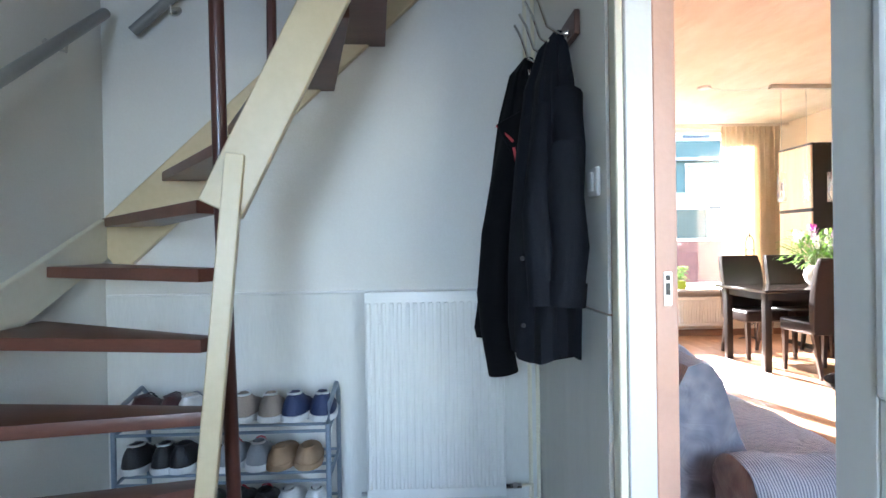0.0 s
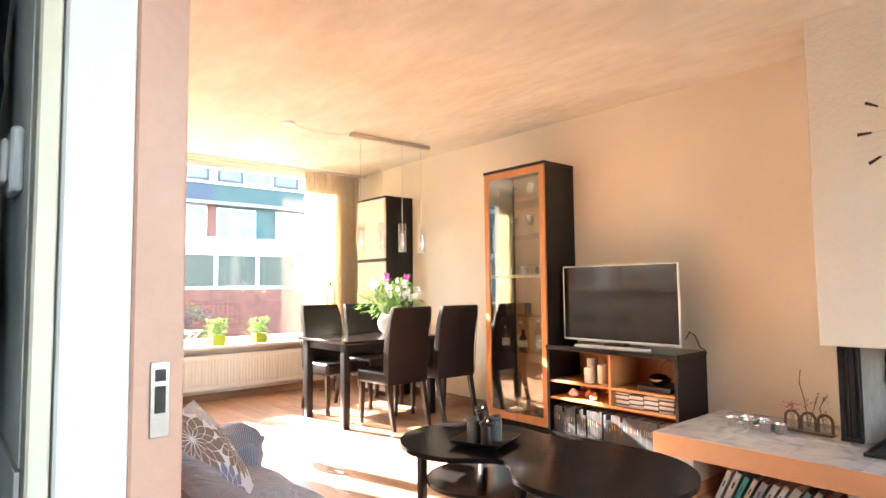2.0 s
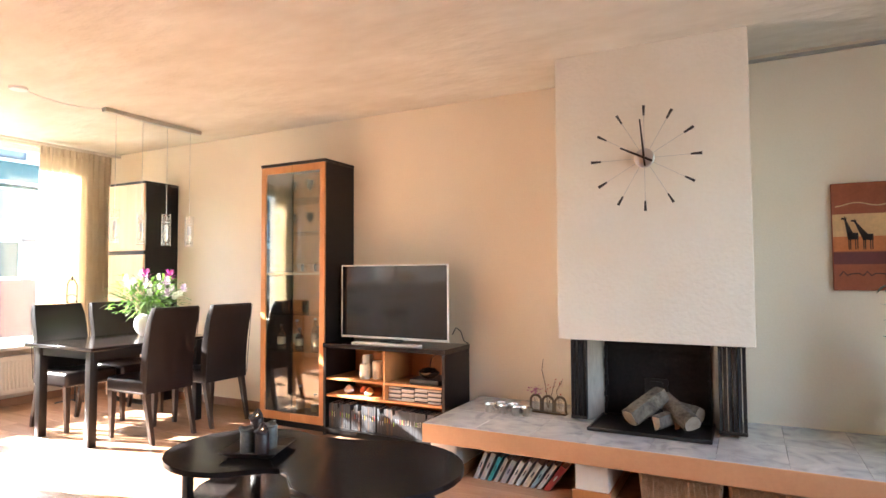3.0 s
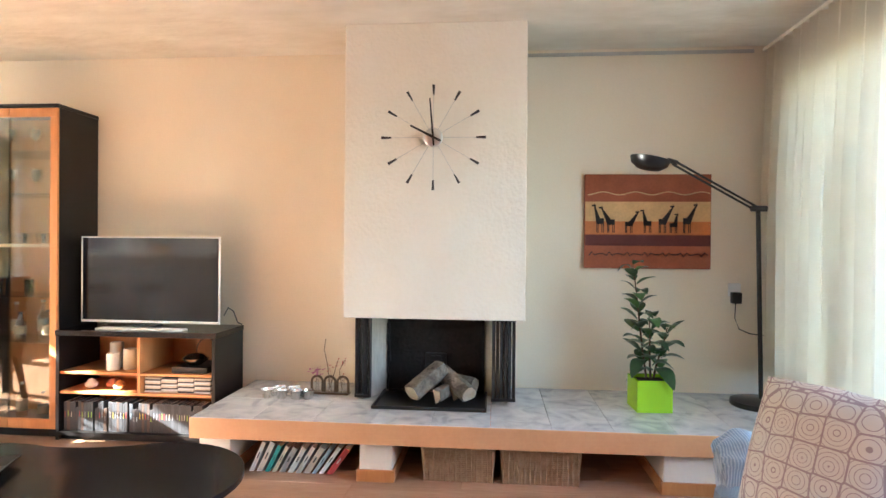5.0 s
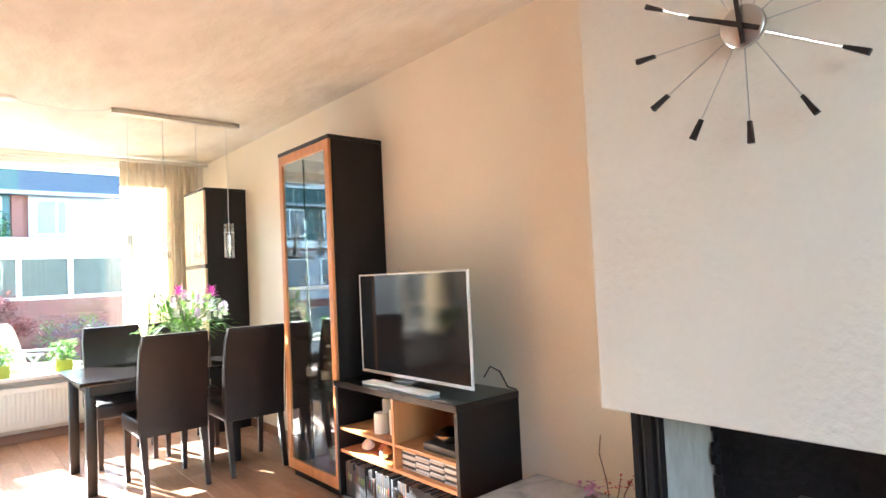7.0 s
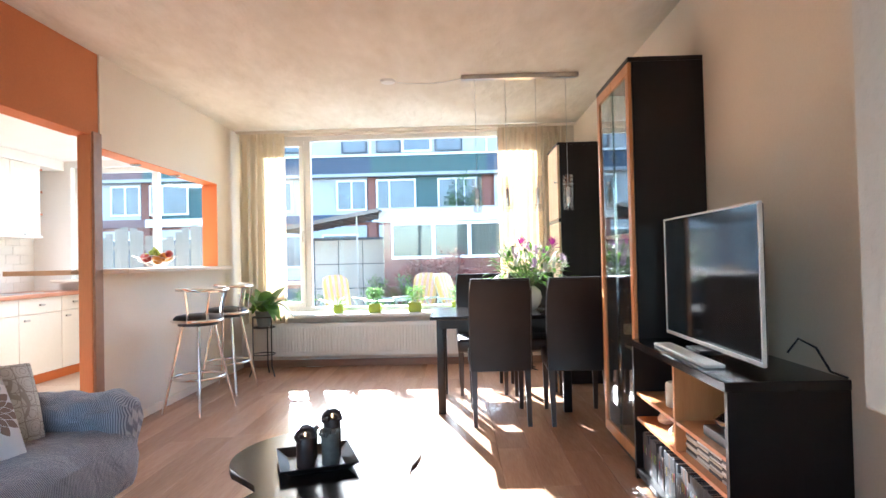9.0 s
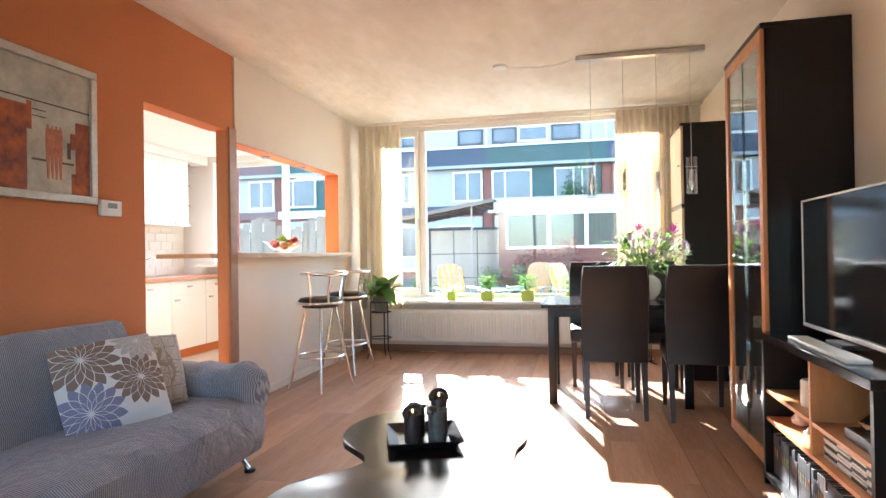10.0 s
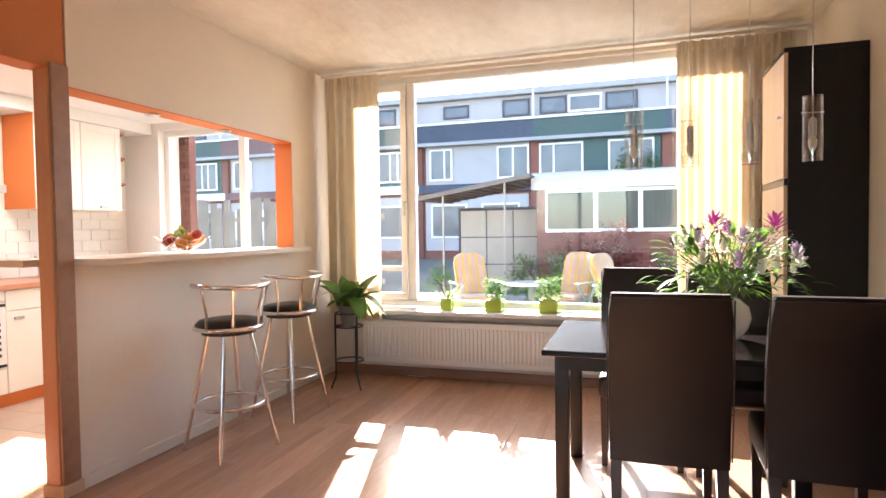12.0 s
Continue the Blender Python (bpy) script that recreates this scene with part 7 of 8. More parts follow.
def shoe(loc, c_up, c_sole, label, ln=0.26, ankle=0.085, stripes=None, rz=0):
    """One shoe with its toe towards -y: sole, rounded upper, opening, tongue, laces."""
    o = thing("shoe", label, "shoe", "shoes on the rack", loc, rz)

    def half(t):
        return 0.047 * (0.80 + 0.30 * math.sin(math.pi * (0.1 + 0.75 * (1 - t)))) * math.sqrt(max(0.0, 1 - abs(2 * t - 1) ** 4.5)) + 0.0015
    ts = [0.5 - 0.5 * math.cos(math.pi * k / 16) for k in range(17)]
    so = bmesh.new()
    prism(so, [(half(t) * 1.06, -ln / 2 + ln * t) for t in ts[1:-1]] + [(-half(t) * 1.06, -ln / 2 + ln * t) for t in reversed(ts[1:-1])], 0, 0.024, bev=0.004)
    part("sole", so, c_sole, o)
    bm = bmesh.new()
    rings = []
    for t in ts:
        y = -ln / 2 + 0.004 + (ln - 0.008) * t
        top = 0.034 + (ankle - 0.02) * (1 / (1 + math.exp(-(t - 0.42) * 13)))
        if t > 0.9:
            top *= 1.05
        w = half(t) * 0.98
        ring = []
        for k in range(11):
            a = math.pi * k / 10
            narrow = 1 - 0.30 * math.sin(a) * (t > 0.4)
            ring.append(bm.verts.new((-w * math.cos(a) * narrow, y, 0.0245 + top * math.sin(a) ** 0.75 * math.sqrt(max(0.02, 1 - abs(2 * t - 1) ** 7)))))
        rings.append(ring)
    for A, C in zip(rings, rings[1:]):
        for q in range(10):
            bm.faces.new((A[q], A[q + 1], C[q + 1], C[q]))
    bm.faces.new(rings[0][::-1])
    bm.faces.new(rings[-1])
    part("upper", bm, c_up, o)
    tilt = Matrix.Translation((0, ln * 0.20, 0.022 + ankle)) @ Matrix.Rotation(radians(7), 4, "X")
    bm = bmesh.new()
    lathe(bm, [(0.012, 0.0), (0.026, 0.002), (0.029, 0.008), (0.024, 0.011), (0.008, 0.004)], 0, 0, -0.002, 16, m=tilt @ Matrix.Diagonal((1, 1.75, 1, 1)))
    part("collar", bm, c_sole if stripes else c_up, o)
    bm = bmesh.new()
    lathe(bm, [(0.004, 0.0), (0.021, 0.0), (0.021, 0.002)], 0, 0, 0.006, 14, m=tilt @ Matrix.Diagonal((1, 1.7, 1, 1)))
    part("opening", bm, BLACKM, o)
    part("tongue", B((-0.017, 0.017, -0.004, 0.004, 0.0, 0.045), bev=0.003, m=Matrix.Translation((0, ln * 0.03, ankle - 0.005)) @ Matrix.Rotation(radians(-32), 4, "X")), c_up, o)
    if ankle > 0.06:
        part("laces", T([[(-0.018, y, z), (0, y - 0.004, z + 0.006), (0.018, y, z)] for y, z in ((-0.040, 0.068), (-0.022, 0.082), (-0.004, 0.096))], 0.003, 5), stripes or c_sole, o)
    part("toe_cap", B((-0.028, 0.028, -ln / 2 - 0.002, -ln / 2 + 0.012, 0.018, 0.036), bev=0.005, seg=2), c_sole, o)
    return o


SH = {n: surf("shoe_" + n, c, rough=r, bump=0.2, fine=120) for n, c, r in (("navy", (0.02, 0.035, 0.10), 0.6), ("white", (0.72, 0.72, 0.70), 0.5), ("black", (0.02, 0.02, 0.022), 0.5), ("taupe", (0.36, 0.29, 0.24), 0.7), ("oxblood", (0.08, 0.03, 0.03), 0.4), ("grey", (0.30, 0.32, 0.34), 0.6), ("cork", (0.38, 0.24, 0.14), 0.8), ("coral", (0.65, 0.10, 0.12), 0.6))}
SETS = [(0.497, [(0.53, "navy", "white", "white", "navy canvas trainer with a white sole"), (0.33, "taupe", "white", "white", "taupe suede trainer with a white sole"), (0.13, "white", "white", "grey", "worn white low trainer"), (-0.05, "oxblood", "black", None, "polished dark red leather shoe")]),
        (0.312, [(0.47, "cork", "cork", None, "brown sandal with a cork footbed"), (0.28, "grey", "white", "coral", "grey running shoe with red details"), (0.10, "black", "white", None, "black canvas trainer with white sole"), (-0.08, "black", "white", "white", "black and white trainer")]),
        (0.122, [(0.50, "white", "white", None, "white trainer with coral laces"), (0.30, "black", "black", "coral", "black running shoe with a coral stripe"), (0.08, "grey", "black", None, "grey walking shoe with black sole")])]
for z, row in SETS:
    for x, up, so_, stp, lb in row:
        for s in (-1, 1):
            shoe((x + s * 0.050, 3.235, z), SH[up], SH[so_], lb, 0.235, 0.072 if up != "cork" else 0.05, SH[stp] if stp else None, rz=180 + s * 5)

# ---- kitchen ----
KX = 0.0


def base_unit(y0, y1, label, kind):
    o = thing("kitchen_base_cabinet", label, "kitchen cabinet", "kitchen base units")
    part("carcass", B((-0.595, KX - 0.02, y0 + 0.001, y1 - 0.001, 0.10, 0.858)), CABW, o)
    part("plinth", B((-0.55, KX - 0.05, y0, y1, 0.0, 0.099)), ORANGE_B, o)
    fronts = {"drawer_door": [(0.105, 0.70), (0.705, 0.855)], "oven": [(0.105, 0.29), (0.78, 0.855)], "drawers": [(0.105, 0.35), (0.355, 0.60), (0.605, 0.855)]}[kind]
    for a, b in fronts:
        d = part("door" if b - a > 0.3 else "drawer_front", B((KX - 0.019, KX, y0 + 0.003, y1 - 0.003, a, b), bev=0.003), CABW, o)
        cy, cz = ((y0 + y1) / 2, (a + b) / 2) if b - a < 0.3 else (y0 + 0.09, b - 0.06)
        part("cup_handle", B((KX + 0.001, KX + 0.022, cy - 0.035, cy + 0.035, cz - 0.004, cz + 0.018), bev=0.006, seg=2), STEEL, d)
    if kind == "oven":
        ov = part("oven", B((KX - 0.018, KX + 0.006, y0 + 0.004, y1 - 0.004, 0.30, 0.77), bev=0.003), PLASTICW, o, "white built-in oven")
        part("oven_window", B((KX + 0.0065, KX + 0.009, y0 + 0.05, y1 - 0.17, 0.40, 0.66), bev=0.001), surf("oven_glass", (0.30, 0.28, 0.25), rough=0.1, bump=0), ov)
        for z0, z1 in ((0.305, 0.325), (0.742, 0.762)):
            part("trim", B((KX + 0.0065, KX + 0.012, y0 + 0.01, y1 - 0.01, z0, z1)), BLACKM, ov)
        for k in range(6):
            part("button", B((KX + 0.0065, KX + 0.011, y1 - 0.10, y1 - 0.045, 0.38 + 0.045 * k, 0.402 + 0.045 * k), bev=0.001), PLASTICK, ov)
    return o


base_unit(4.60, 5.20, "cream kitchen cabinet with a door and drawer", "drawer_door")
base_unit(5.20, 5.80, "cream kitchen drawer cabinet", "drawers")
base_unit(5.80, 6.36, "cream kitchen unit with a white built-in oven", "oven")
base_unit(6.36, 7.00, "cream kitchen cabinet with a door under a drawer", "drawer_door")
base_unit(7.00, 7.60, "cream kitchen cabinet with a door under a drawer", "drawer_door")
base_unit(7.60, 8.01, "narrow cream kitchen cabinet", "drawer_door")
lone("worktop", B((-0.597, 0.025, 4.60, 8.015, 0.86, 0.90), bev=0.004), COUNTER, "terracotta wood-effect kitchen worktop", "worktop")
hob = thing("gas_hob", "white gas hob with black pan supports", "hob", loc=(-0.28, 6.08, 0.9))
part("plate", B((-0.24, 0.24, -0.28, 0.28, 0.0, 0.012), bev=0.004), PLASTICW, hob)
for x in (-0.11, 0.11):
    for y in (-0.13, 0.13):
        part("burner", L([(0.045, 0.012), (0.045, 0.022), (0.03, 0.028)], 18, (x, y, 0)), BLACKM, hob)
        part("pan_support", T([[(x - 0.09, y, 0.045), (x + 0.09, y, 0.045)], [(x, y - 0.09, 0.045), (x, y + 0.09, 0.045)], [(x - 0.09, y, 0.013), (x - 0.09, y, 0.045)], [(x + 0.09, y, 0.013), (x + 0.09, y, 0.045)]], 0.005, 6), BLACKM, hob)
tp = thing("kitchen_tap", "chrome single-lever kitchen tap", "tap", loc=(-0.42, 6.95, 0.9))
part("body", T([[(0, 0, 0), (0, 0, 0.13)]], 0.02, 14), CHROME, tp)
part("spout", T([[(0, 0, 0.11), (0.05, 0.03, 0.16), (0.14, 0.09, 0.20), (0.18, 0.12, 0.19)]], 0.012, 10), CHROME, tp)
part("lever", T([[(0, 0, 0.13), (-0.02, -0.03, 0.18)]], 0.009, 8), CHROME, tp)
sk = thing("sink", "steel inset sink in the worktop", "sink", loc=(-0.26, 7.15, 0.9))
part("rim", B((-0.22, 0.22, -0.26, -0.24, 0.0, 0.006), (-0.22, 0.22, 0.24, 0.26, 0.0, 0.006), (-0.22, -0.20, -0.24, 0.24, 0.0, 0.006), (0.20, 0.22, -0.24, 0.24, 0.0, 0.006), bev=0.002), STEEL, sk)
part("bowl", B((-0.20, 0.20, -0.24, 0.24, 0.0005, 0.002)), STEEL, sk)
for y0, y1 in ((6.80, 7.22), (7.222, 7.64)):
    o = thing("wall_cabinet", "cream kitchen wall cabinet with a framed door", "kitchen cabinet", "kitchen wall cabinets")
    part("carcass", B((-0.595, -0.272, y0 + 0.018, y1, 1.47, 2.24)), CABW, o)
    d = part("door", B((-0.271, -0.252, y0 + 0.003, y1 - 0.003, 1.472, 2.238), bev=0.003), CABW, o)
    part("door_frame", B((-0.2515, -0.246, y0 + 0.003, y0 + 0.06, 1.472, 2.238), (-0.2515, -0.246, y1 - 0.06, y1 - 0.003, 1.472, 2.238), (-0.2515, -0.246, y0 + 0.06, y1 - 0.06, 1.472, 1.535), (-0.2515, -0.246, y0 + 0.06, y1 - 0.06, 2.175, 2.238), bev=0.0015), CABW, d)
    part("cup_handle", B((-0.2455, -0.225, (y0 + y1) / 2 - 0.035, (y0 + y1) / 2 + 0.035, 1.495, 1.515), bev=0.006, seg=2), STEEL, d)
    if y0 < 7:
        part("side_panel", B((-0.595, -0.252, y0 - 0.001, y0 + 0.017, 1.47, 2.24)), ORANGE_B, o, "bright orange side panel")
struct("soffit", B((-0.598, -0.24, 4.60, 8.015, 2.243, 2.348), bev=0.002), WHITE, "white boxed soffit above the kitchen wall cabinets")
for y in (5.55, 6.45):
    o = thing("soffit_spotlight", "small recessed chrome spotlight in the kitchen soffit", "lamp", "spotlights in the soffit", (-0.36, y, 2.230))
    part("ring", L([(0.022, 0.0), (0.036, 0.001), (0.038, 0.007), (0.036, 0.012)], 20), CHROME, o)
    part("lens", L([(0.002, 0.004), (0.021, 0.004), (0.021, 0.007)], 16), CERW, o)
sh = thing("corner_shelves", "rounded corner shelves at the end of the wall cabinets", "shelf")
for z in (1.48, 1.72, 1.96, 2.20):
    bm = bmesh.new()
    prism(bm, [(-0.595, 7.645), (-0.26, 7.645)] + [(-0.28, 7.72), (-0.40, 7.80), (-0.595, 7.82)], z, z + 0.018, bev=0.001)
    part("shelf", bm, (SALMON if z > 1.5 else CABW), sh)
ch_ = thing("cooker_hood", "white and steel cooker hood with a flue box", "cooker hood")
part("canopy", board((-0.34, 5.86, 1.60), (-0.34, 6.46, 1.60), 0.05, 0.50), PLASTICW, ch_)
part("front_edge", B((-0.10, -0.085, 5.86, 6.46, 1.57, 1.63), bev=0.003), STEEL, ch_)
part("flue_box", B((-0.59, -0.30, 5.80, 5.86, 1.64, 2.25), bev=0.003), STEEL, ch_)
part("light", L([(0.02, 0), (0.03, 0.004), (0.025, 0.006)], 14, (-0.30, 6.3, 1.565)), CERW, ch_)
lone("kitchen_socket", B((-0.594, -0.582, 6.44, 6.60, 1.08, 1.16), bev=0.004), PLASTICW, "double white kitchen socket on the tiles", "socket")

# ---- outside ----
ground = tagged(new("ground", mesh_of("ground", B((-600, 600, YN + 0.30, 900, -0.25, -0.11), (-600, 600, -600, YS - 0.32, -0.25, -0.11)), GRASSM)), "flat grey-green ground", kind="structure")
patio = tagged(new("patio"), "grey concrete paving behind the house", kind="structure")
part("bed", B((-5.5, 9.5, YN + 0.30, 15.2, -0.109, -0.085)), MORTAR, patio)

EXT = (2.42, 9.0, 15.40, 2.38)
ex = thing("garden_annexe", "brick garden annexe with a white fascia and wide windows", "building")
part("wall", B((EXT[0] + 0.004, EXT[1], EXT[2] + 0.012, 21.0, -0.11, 1.18), (EXT[0] + 0.004, EXT[0] + 0.18, EXT[2] + 0.012, 21.0, 1.18, 2.08)), BRICK, ex)
part("fascia", B((EXT[0] - 0.10, EXT[1], EXT[2] - 0.10, 21.0, 2.05, 2.36), bev=0.01), surf("weathered_white_fascia", (0.52, 0.51, 0.49), (0.42, 0.41, 0.39), rough=0.5, scale=2, fine=20, bump=0.05), ex)
part("roof", B((EXT[0] - 0.08, EXT[1], EXT[2] - 0.08, 21.0, 2.361, 2.40)), ROOFT, ex)
part("back_wall", B((EXT[0] + 0.2, EXT[1], 20.8, 21.0, 1.18, 2.05)), MORTAR, ex)
xs = [2.60, 3.60, 4.45, 5.30, 6.30, 7.30, 8.30]
for a, b in zip(xs, xs[1:]):
    w = part("window", B((a, b, EXT[2] - 0.01, EXT[2] + 0.05, 1.18, 1.25), (a, b, EXT[2] - 0.01, EXT[2] + 0.05, 1.98, 2.05), (a, a + 0.045, EXT[2] - 0.01, EXT[2] + 0.05, 1.25, 1.98), (b - 0.045, b, EXT[2] - 0.01, EXT[2] + 0.05, 1.25, 1.98), bev=0.004), FRAMEW, ex)
    part("pane", B((a + 0.04, b - 0.04, EXT[2] + 0.02, EXT[2] + 0.026, 1.24, 1.99)), PANEG, w)

car = thing("lean_to_canopy", "sloping corrugated lean-to roof on thin posts over beige panels", "canopy")
bm = bmesh.new()
v = [bm.verts.new(p) for p in ((-0.1, 14.6, 1.86), (2.40, 14.6, 2.28), (2.40, 17.5, 2.36), (-0.1, 17.5, 1.94), (-0.1, 14.6, 1.90), (2.40, 14.6, 2.32), (2.40, 17.5, 2.40), (-0.1, 17.5, 1.98))]
for q in ((0, 3, 2, 1), (4, 5, 6, 7), (0, 1, 5, 4), (1, 2, 6, 5), (2, 3, 7, 6), (3, 0, 4, 7)):
    bm.faces.new([v[i] for i in q])
part("roof_sheet", bm, CANOPY, car)
for k in range(12):
    x = 0.0 + k * 0.2
    part("rib", T([[(x, 14.59, 1.86 + 0.168 * (x + 0.1) - 0.012), (x, 17.4, 1.93 + 0.168 * (x + 0.1) - 0.012)]], 0.015, 6), CANOPY, car)
part("fascia", board((-0.12, 14.58, 1.86), (2.42, 14.58, 2.29), 0.09, 0.02), CANOPY, car)
for x in (0.0, 0.62, 1.9):
    part("post", B((x - 0.018, x + 0.018, 14.7, 14.736, -0.1, 1.86 + 0.168 * x)), GARAGE, car)
for i in range(4):
    for j in range(3):
        part("panel", B((0.62 + 0.60 * i - 0.0, 0.62 + 0.60 * (i + 1) - 0.02, 16.0, 16.04, -0.1 + 0.6 * j, 0.48 + 0.6 * j), bev=0.003), GARAGE, car)
part("panel_frame", B((0.55, 3.1, 16.045, 16.08, -0.1, 1.75)), FRAMED, car)


def brick_run(parent, x0, x1, y, z0, z1, bl=0.21, bh=0.05, gap=0.012, cap=300):
    me = mesh_of("brick", B((0, bl, 0, 0.03, 0, bh), bev=0.002), BRICK, False)
    n = 0
    r = 0
    z = z0
    while z + bh <= z1 + 0.001:
        x = x0 - (bl / 2 if r % 2 else 0)
        while x < x1 - 0.03:
            a, b = max(x, x0), min(x + bl, x1)
            if b - a > 0.05 and n < cap:
                o = new("brick", me)
                o.parent = parent
                o.matrix_basis = Matrix.Translation((a, y, z)) @ Matrix.Diagonal(((b - a) / bl, 1, 1, 1))
                n += 1
            x += bl + gap
        z += bh + gap
        r += 1
    return n


# the row of houses
def terrace(x0, mirror, clad, label):
    o = thing("row_house", label, "house", "houses in the facing row", (x0, 30.0, 0))
    W = 5.6
    part("wall", B((0, W, 0.10, 8, -0.11, 7.0)), BRICK, o)
    part("roof", B((-0.02, W + 0.02, -0.35, 8.2, 7.35, 7.62), bev=0.02), ROOFT, o)
    part("dormer_wall", B((0, W, -0.05, 0.098, 6.25, 7.349)), PANEL, o)
    part("cladding", B((0, W, -0.32, -0.30, 5.40, 6.20), (0, W, -0.299, -0.06, 6.18, 6.2)), clad, o)
    for k in range(9):
        part("clad_board", B((0, W, -0.335, -0.3205, 5.41 + 0.088 * k, 5.41 + 0.088 * k + 0.08)), clad, o)
    part("gutter", B((-0.01, W + 0.01, -0.42, -0.321, 6.20, 6.30), bev=0.01), FRAMEW, o)
    part("soffit", B((0, W, -0.42, 0.098, 5.24, 5.39)), ROOFT, o)
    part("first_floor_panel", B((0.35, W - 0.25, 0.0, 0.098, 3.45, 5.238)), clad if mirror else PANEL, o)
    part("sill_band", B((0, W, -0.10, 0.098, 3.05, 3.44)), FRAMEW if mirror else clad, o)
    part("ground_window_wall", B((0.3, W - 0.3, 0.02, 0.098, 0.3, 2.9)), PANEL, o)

    def win_(a, b, z0, z1, mat, y=-0.02, bars=()):
        w = part("window", B((a, b, y - 0.06, y, z0, z0 + 0.09), (a, b, y - 0.06, y, z1 - 0.09, z1), (a, a + 0.09, y - 0.06, y, z0 + 0.09, z1 - 0.09), (b - 0.09, b, y - 0.06, y, z0 + 0.09, z1 - 0.09), *[(c - 0.04, c + 0.04, y - 0.06, y, z0 + 0.09, z1 - 0.09) for c in bars]), mat, o)
        part("pane", B((a + 0.05, b - 0.05, y - 0.03, y - 0.02, z0 + 0.05, z1 - 0.05)), PANEB, w)
        if z1 < 6:
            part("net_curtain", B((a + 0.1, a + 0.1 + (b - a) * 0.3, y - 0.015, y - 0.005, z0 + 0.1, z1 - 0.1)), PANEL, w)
    if mirror:
        win_(0.25, 1.45, 6.42, 7.18, FRAMED, -0.055)
        win_(1.5, 2.95, 6.42, 7.18, FRAMEW, -0.055)
        win_(3.1, 4.45, 6.42, 7.18, FRAMED, -0.055)
        win_(0.20, 2.15, 3.62, 5.12, FRAMEW, bars=(0.85,))
        win_(3.20, 5.10, 3.62, 5.12, FRAMEW, bars=(4.1, 4.5))
    else:
        win_(1.30, 2.55, 6.50, 7.10, FRAMED, -0.055)
        win_(4.15, 5.40, 6.42, 7.18, FRAMED, -0.055)
        win_(0.55, 1.70, 3.62, 5.12, FRAMEW, bars=(1.3,))
        win_(3.85, 5.35, 3.62, 5.12, FRAMEW, bars=(4.6,))
    part("pier", B((-0.20, 0.18, -0.05, 0.098, -0.1, 5.239)), BRICK, o)
    part("downpipe", T([[(0.0, -0.38, 6.2), (0.0, -0.38, 7.5)]], 0.05, 8), FRAMEW, o)
    for k in range(2):
        win_(0.6 + 2.5 * k, 2.4 + 2.5 * k, 0.9, 2.5, FRAMEW, bars=())
    part("chimney_pot", L([(0.10, 7.6), (0.12, 7.62), (0.10, 8.0)], 10, (0.3, 2.0, 0)), ROOFT, o)
    return o


for k in range(-6, 3):
    terrace(0.05 + 5.6 * k, k % 2 == 0, CLADG if k % 2 == 0 else (CLADB if k < -2 else CLADN), "facing house with dark green cladding and white windows" if k % 2 == 0 else ("facing house with brown cladding and white panels" if k < -2 else "facing house with navy cladding and white panels"))

# fence in the garden
fence = thing("garden_fence", "weathered pale wooden fence with staggered boards", "fence")
part("rail", B((-6.0, 0.5, 12.03, 12.06, 0.4, 0.48), (-6.0, 0.5, 12.03, 12.06, 1.45, 1.53)), FENCEW, fence)
fme = mesh_of("board", B((0, 0.135, 0, 0.018, -0.09, 1.75), bev=0.004), FENCEW, False)
for k in range(46):
    o = new("board", fme)
    o.parent = fence
    o.matrix_basis = Matrix.Translation((-6.0 + 0.14 * k, 12.01 if k % 2 else 12.062, 0)) @ Matrix.Diagonal((1, 1, 1 + 0.07 * math.sin(k * 0.7), 1))
for x in (-4.6, -2.6, -0.6):
    part("fence_post", B((x - 0.04, x + 0.04, 12.085, 12.165, -0.1, 1.85)), FENCEW, fence)
bp_ = thing("brick_pier", "red brick pier standing outside the kitchen window", "brick pier", kind="structure")
part("core", B((-0.55, -0.062, 8.335, 8.42, -0.1, 2.9)), BRICK, bp_)

# garden chairs, table, tree
CUSHY = striped("yellow_striped_cushion", (0.46, 0.30, 0.08), (0.40, 0.26, 0.24), 0.10, axis=0)
CHAIRG = surf("green_white_resin", (0.26, 0.31, 0.26), (0.22, 0.27, 0.22), rough=0.4, bump=0)


def R(b, rad, m):
    """A slab whose upper corners are rounded in the plane of its face."""
    x0, x1, y0, y1, z0, z1 = b
    pts = [(x0, z0), (x1, z0)] + arc(x1 - rad, z1 - rad, rad, 0, 90, 6) + arc(x0 + rad, z1 - rad, rad, 90, 180, 6)
    bm = bmesh.new()
    prism(bm, pts, -y1, -y0, bev=0.02, m=m @ Matrix.Rotation(math.pi / 2, 4, "X"))
    return bm


